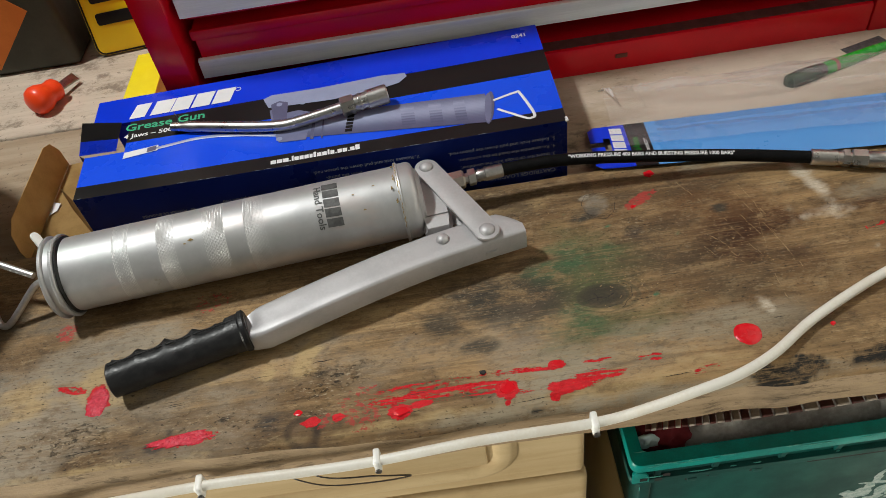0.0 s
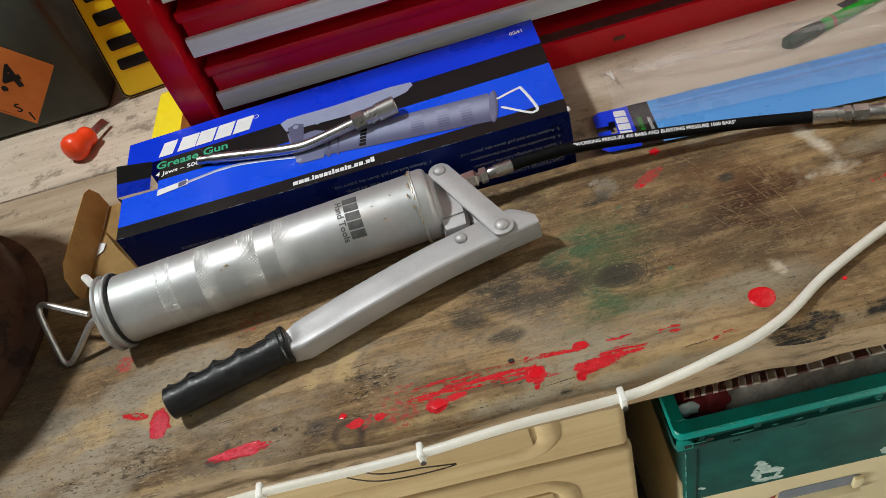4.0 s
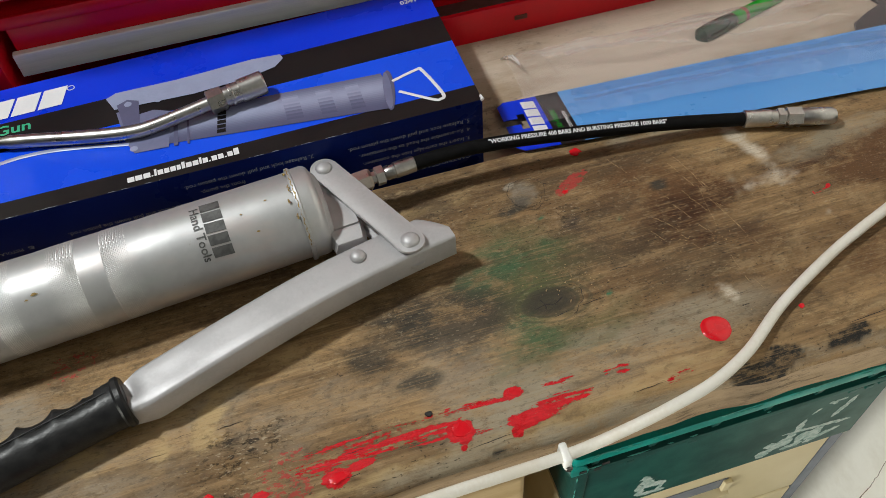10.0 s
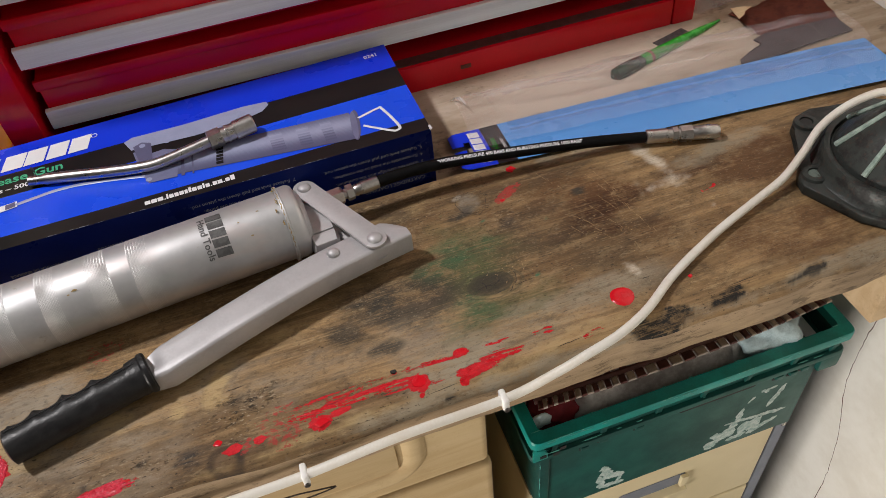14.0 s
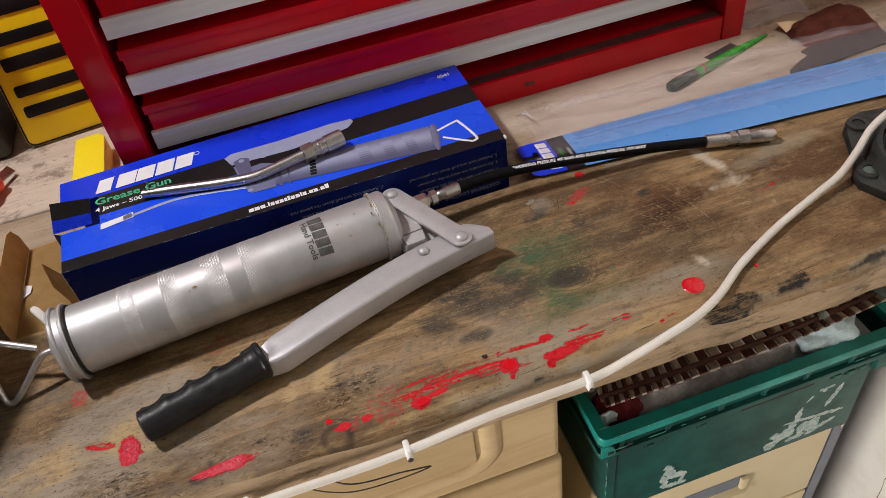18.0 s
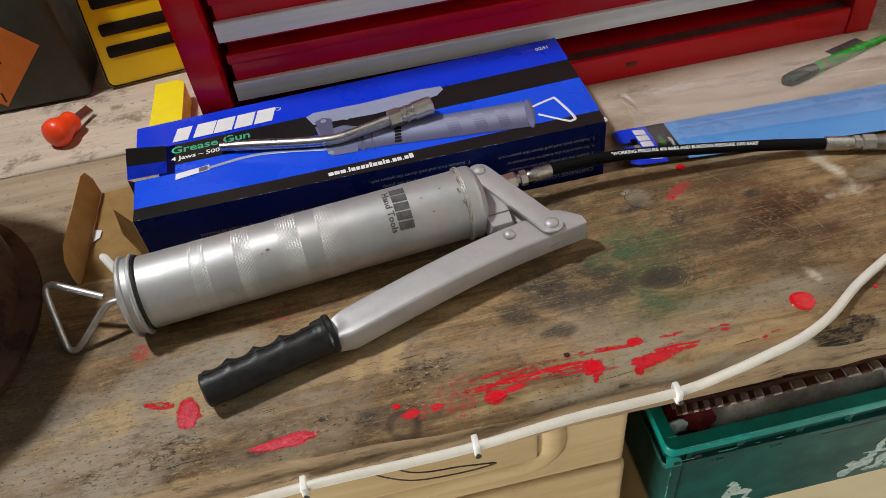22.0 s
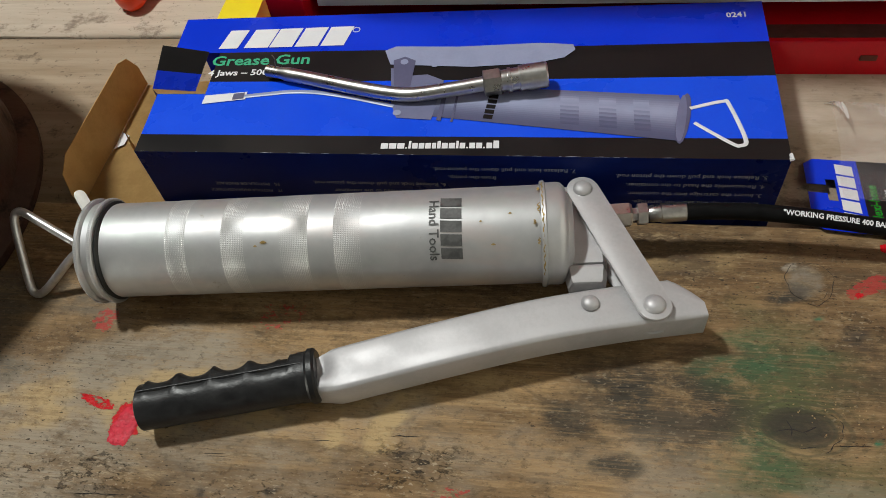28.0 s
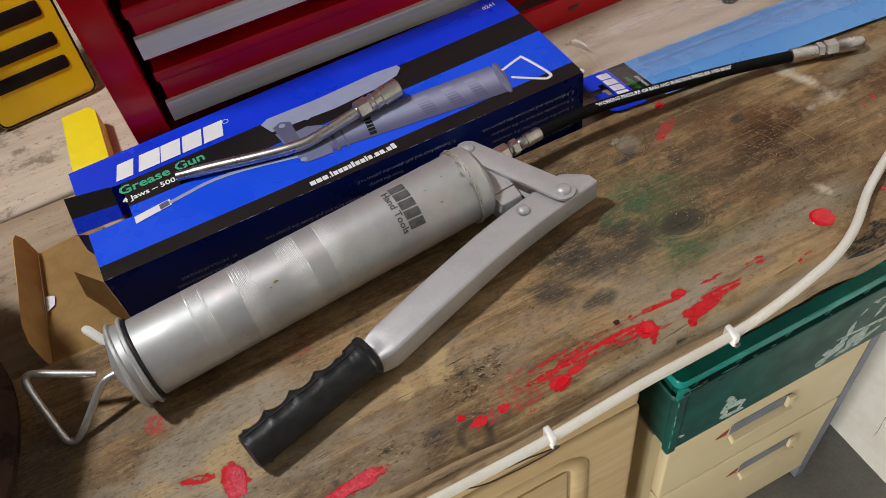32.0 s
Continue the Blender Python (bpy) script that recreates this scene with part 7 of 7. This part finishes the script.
# latch slots, also flat patches with their shade as colour
for dx, dz in ((0.006, -0.030), (0.022, -0.033), (0.030, -0.024)):
    part("latch_slot", box(CX0 + dx - 0.004, CX0 + dx + 0.004, CY0 - 0.0108, CY0 - 0.0104, CZ1 + dz - 0.003, CZ1 + dz + 0.003), M_DARK, crate)
part("corner_post", box(WX0 - 0.004, WX0 + 0.010, CY0 - 0.0030, CY0 + 0.010, CZ0 + 0.001, CZ1 - 0.0465, 0.003, 3), M_CRATE, crate, "rounded corner post")
# pegs, each over a dark patch that paints its slot's shade
for x, z in ((0.190, CZ1 - 0.058), (0.214, CZ1 - 0.055), (0.262, CZ1 - 0.057), (0.455, CZ1 - 0.058), (0.476, CZ1 - 0.060), (0.492, CZ1 - 0.058)):
    part("peg", box(x - 0.005, x + 0.005, CY0 - 0.0055, CY0 - 0.0003, z - 0.0035, z + 0.0035, 0.001), M_CRATE, front_c)
    part("slot", box(x - 0.006, x + 0.006, CY0 - 0.0008, CY0 - 0.0004, z - 0.0090, z - 0.0038), M_DARK, front_c)


def torn(ax, az, bx, bz, w0, w1, seed):
    """A ragged strip of paper left on the crate's front, from a to b."""
    a, b = Vector((ax, 0, az)), Vector((bx, 0, bz))
    d = (b - a).normalized()
    side = Vector((-d.z, 0, d.x))
    n = max(8, int((b - a).length / 0.0022))
    pts = []
    for sign in (1, -1):
        for k in range(n + 1):
            f = k / n if sign > 0 else 1 - k / n
            w = (w0 * (1 - f) + w1 * f) * min(1, 0.25 + 5 * min(f, 1 - f))
            w *= 1.15 + 0.9 * noise.noise(Vector((f * n * 0.28, seed * 3.1, sign))) + 0.45 * noise.noise(Vector((f * n * 0.8, seed * 1.7, sign)))
            q = a + (b - a) * f + side * sign * max(0.0004, w)
            pts.append((q.x, q.z))
    return slab(pts, 0.0001, lambda px, py, pz: Vector((px, CY0 - 0.0002 - pz - 0.00002 * (seed % 9), py)))


for k, strip in enumerate(((0.222, 0.462, 0.233, 0.428, 0.005, 0.008), (0.224, 0.432, 0.256, 0.423, 0.008, 0.004), (0.218, 0.438, 0.224, 0.404, 0.003, 0.005), (0.220, 0.406, 0.257, 0.401, 0.005, 0.003), (0.251, 0.421, 0.246, 0.405, 0.003, 0.002),
                           (0.421, 0.483, 0.414, 0.430, 0.002, 0.006), (0.381, 0.430, 0.420, 0.424, 0.005, 0.012), (0.380, 0.400, 0.404, 0.428, 0.008, 0.006), (0.424, 0.432, 0.458, 0.420, 0.009, 0.013), (0.398, 0.453, 0.494, 0.440, 0.002, 0.004), (0.442, 0.404, 0.486, 0.424, 0.005, 0.004), (0.410, 0.405, 0.440, 0.410, 0.004, 0.005),
                           (0.459, 0.463, 0.477, 0.509, 0.004, 0.003), (0.440, 0.512, 0.452, 0.504, 0.003, 0.002), (0.446, 0.510, 0.463, 0.512, 0.003, 0.002), (0.424, 0.491, 0.433, 0.503, 0.002, 0.002), (0.149, 0.424, 0.158, 0.418, 0.003, 0.002))):
    part("torn_label", torn(*strip, k), M_LABEL, front_c, "torn remains of a paper label")

M_SCUFF = surface("pale_teal_scuff", (0.12, 0.42, 0.36), (0.06, 0.32, 0.27), 200, (0.5, 0.7), 0.0, 0.2)
for k in range(46):
    x = CX0 + (CX1 - CX0) * random.random() ** 1.3
    edge = random.choice(((CY0 - 0.0102, CZ1 - 0.0022), (CY0 - 0.0095, CZ1 + 0.0001), (CY0 - 0.0102, CZ1 - 0.0262), (CY0 + 0.0068, CZ1 + 0.0001)))
    w = 0.002 + 0.012 * random.random() ** 2
    pts = [Vector((x + w * f, edge[0] + 0.0002 * random.uniform(-1, 1), edge[1] + 0.0003 * random.uniform(-1, 1))) for f in (-1, -0.3, 0.3, 1)]
    part("scuff", tube(pts, lambda t: 0.0002 + 0.0005 * math.sin(math.pi * min(max(t, 0), 1)), 5), M_SCUFF, front_c)
for k in range(12):
    z = CZ0 + 0.02 + (CZ1 - CZ0 - 0.03) * random.random()
    pts = [Vector((WX0 - 0.0035 + 0.0006 * random.random(), CY0 - 0.0034, z + 0.006 * f)) for f in (-1, 0, 1)]
    part("scuff", tube(pts, lambda t: 0.0002 + 0.0006 * math.sin(math.pi * min(max(t, 0), 1)), 5), M_SCUFF, front_c)

# what lies in the crate
rag = thing("plastic_sheet", (0.33, 0.18, 0.42), "crumpled grey-brown plastic sheet filling the crate", "plastic sheet")
M_SHEET = surface("grey_brown_sheet", (0.58, 0.57, 0.55), (0.32, 0.29, 0.27), 30, (0.18, 0.4), 0.0, 0.4, (1, 1, 1), 200, 0.001)
for u0, u1, drop in ((0.0, 0.36, 0.0), (0.345, 0.70, 0.006), (0.685, 1.0, 0.002)):
    cloth = bmesh.new()
    grid = []
    for j in range(31):
        row = []
        for i in range(25):
            u, v = u0 + (u1 - u0) * i / 24, j / 30
            h = 0.520 - drop + 0.026 * noise.noise(Vector((u * 4, v * 4, 6 + drop * 300))) + 0.013 * abs(noise.noise(Vector((u * 12, v * 7, 2)))) + 0.006 * noise.noise(Vector((u * 31, v * 17, 5))) - 0.03 * (1 - min(1, 8 * v)) + 0.085 * min(1, max(0, (v + 0.03) / 0.07)) * (1 - 0.6 * max(0, (u - 0.86) / 0.14)) * min(1, 0.35 + u * 4) + 0.03 * max(0, 1 - abs(u - 0.82) / 0.15)
            row.append(cloth.verts.new((0.143 + 0.367 * u, 0.050 + 0.29 * v, h)))
        grid.append(row)
    for p, q in zip(grid, grid[1:]):
        for i in range(24):
            cloth.faces.new((p[i], p[i + 1], q[i + 1], q[i]))
    part("fold", cloth, M_SHEET, rag, angle=80)
blue = thing("pale_rag", (0.45, 0.08, 0.55), "pale blue-grey rag bundled in the crate", "rag")
bm = bmesh.new()
bmesh.ops.create_icosphere(bm, subdivisions=4, radius=1.0, matrix=Matrix.LocRotScale((0.443, 0.068, 0.600), None, (0.040, 0.022, 0.026)))
for v in bm.verts:
    v.co += (v.co - Vector((0.443, 0.068, 0.600))) * (0.40 * noise.noise(v.co * 40) + 0.25 * noise.noise(v.co * 100))
part("cloth", bm, M_PALECLOTH, blue, angle=80)
scrap_cloth = thing("pale_rag", (0.14, 0.066, 0.57), "scrap of pale blue cloth in the crate corner", "rag")
bm = bmesh.new()
bmesh.ops.create_icosphere(bm, subdivisions=3, radius=1.0, matrix=Matrix.LocRotScale((0.145, 0.064, 0.586), None, (0.013, 0.007, 0.013)))
for v in bm.verts:
    v.co += (v.co - Vector((0.145, 0.064, 0.586))) * (0.45 * noise.noise(v.co * 70) + 0.25 * noise.noise(v.co * 160))
part("cloth", bm, M_PALECLOTH, scrap_cloth, angle=80)
redrag = thing("red_rag", (0.17, 0.1, 0.52), "dark red rag in the crate corner", "rag")
bm = bmesh.new()
bmesh.ops.create_icosphere(bm, subdivisions=4, radius=1.0, matrix=Matrix.LocRotScale((0.165, 0.082, 0.572), None, (0.026, 0.026, 0.026)))
for v in bm.verts:
    v.co += (v.co - Vector((0.165, 0.082, 0.572))) * (0.35 * noise.noise(v.co * 45) + 0.2 * noise.noise(v.co * 110))
part("cloth", bm, M_REDCLOTH, redrag, angle=80)
belt = thing("slatted_strip", (0.33, 0.1, 0.59), "curved brown and grey slatted strip lying across crate", "slatted strip")
spine = smooth_path([(0.140, 0.079, 0.612), (0.190, 0.074, 0.619), (0.255, 0.071, 0.622), (0.373, 0.072, 0.623), (0.440, 0.076, 0.622), (0.520, 0.084, 0.619)], 8)
part("spine", tube([p + Vector((0, -0.004, 0.002)) for p in spine], 0.0046, 8), M_BRICKISH, belt, "dark brown spine")
for k in range(len(spine) - 1):
    p = spine[k] * 0.5 + spine[k + 1] * 0.5
    d = (spine[k + 1] - spine[k]).normalized()
    s = Vector((0, 0, 1)).cross(d).normalized()
    for row, (ya, yb) in enumerate(((-0.022, -0.008), (0.0005, 0.023))):
        tone = M_SLATGREY if (k + row) % 2 else M_BRICKISH
        half = (spine[k + 1] - spine[k]).length * 0.42
        part("slat", slab([(-half, ya), (half, ya), (half + 0.003, yb), (-half + 0.003, yb)], 0.004, lambda x, y, z: p + d * x + s * y + Vector((0, 0, z - 0.25 * y + 0.10 * abs(y))), 0.001, seg=1), tone, belt)
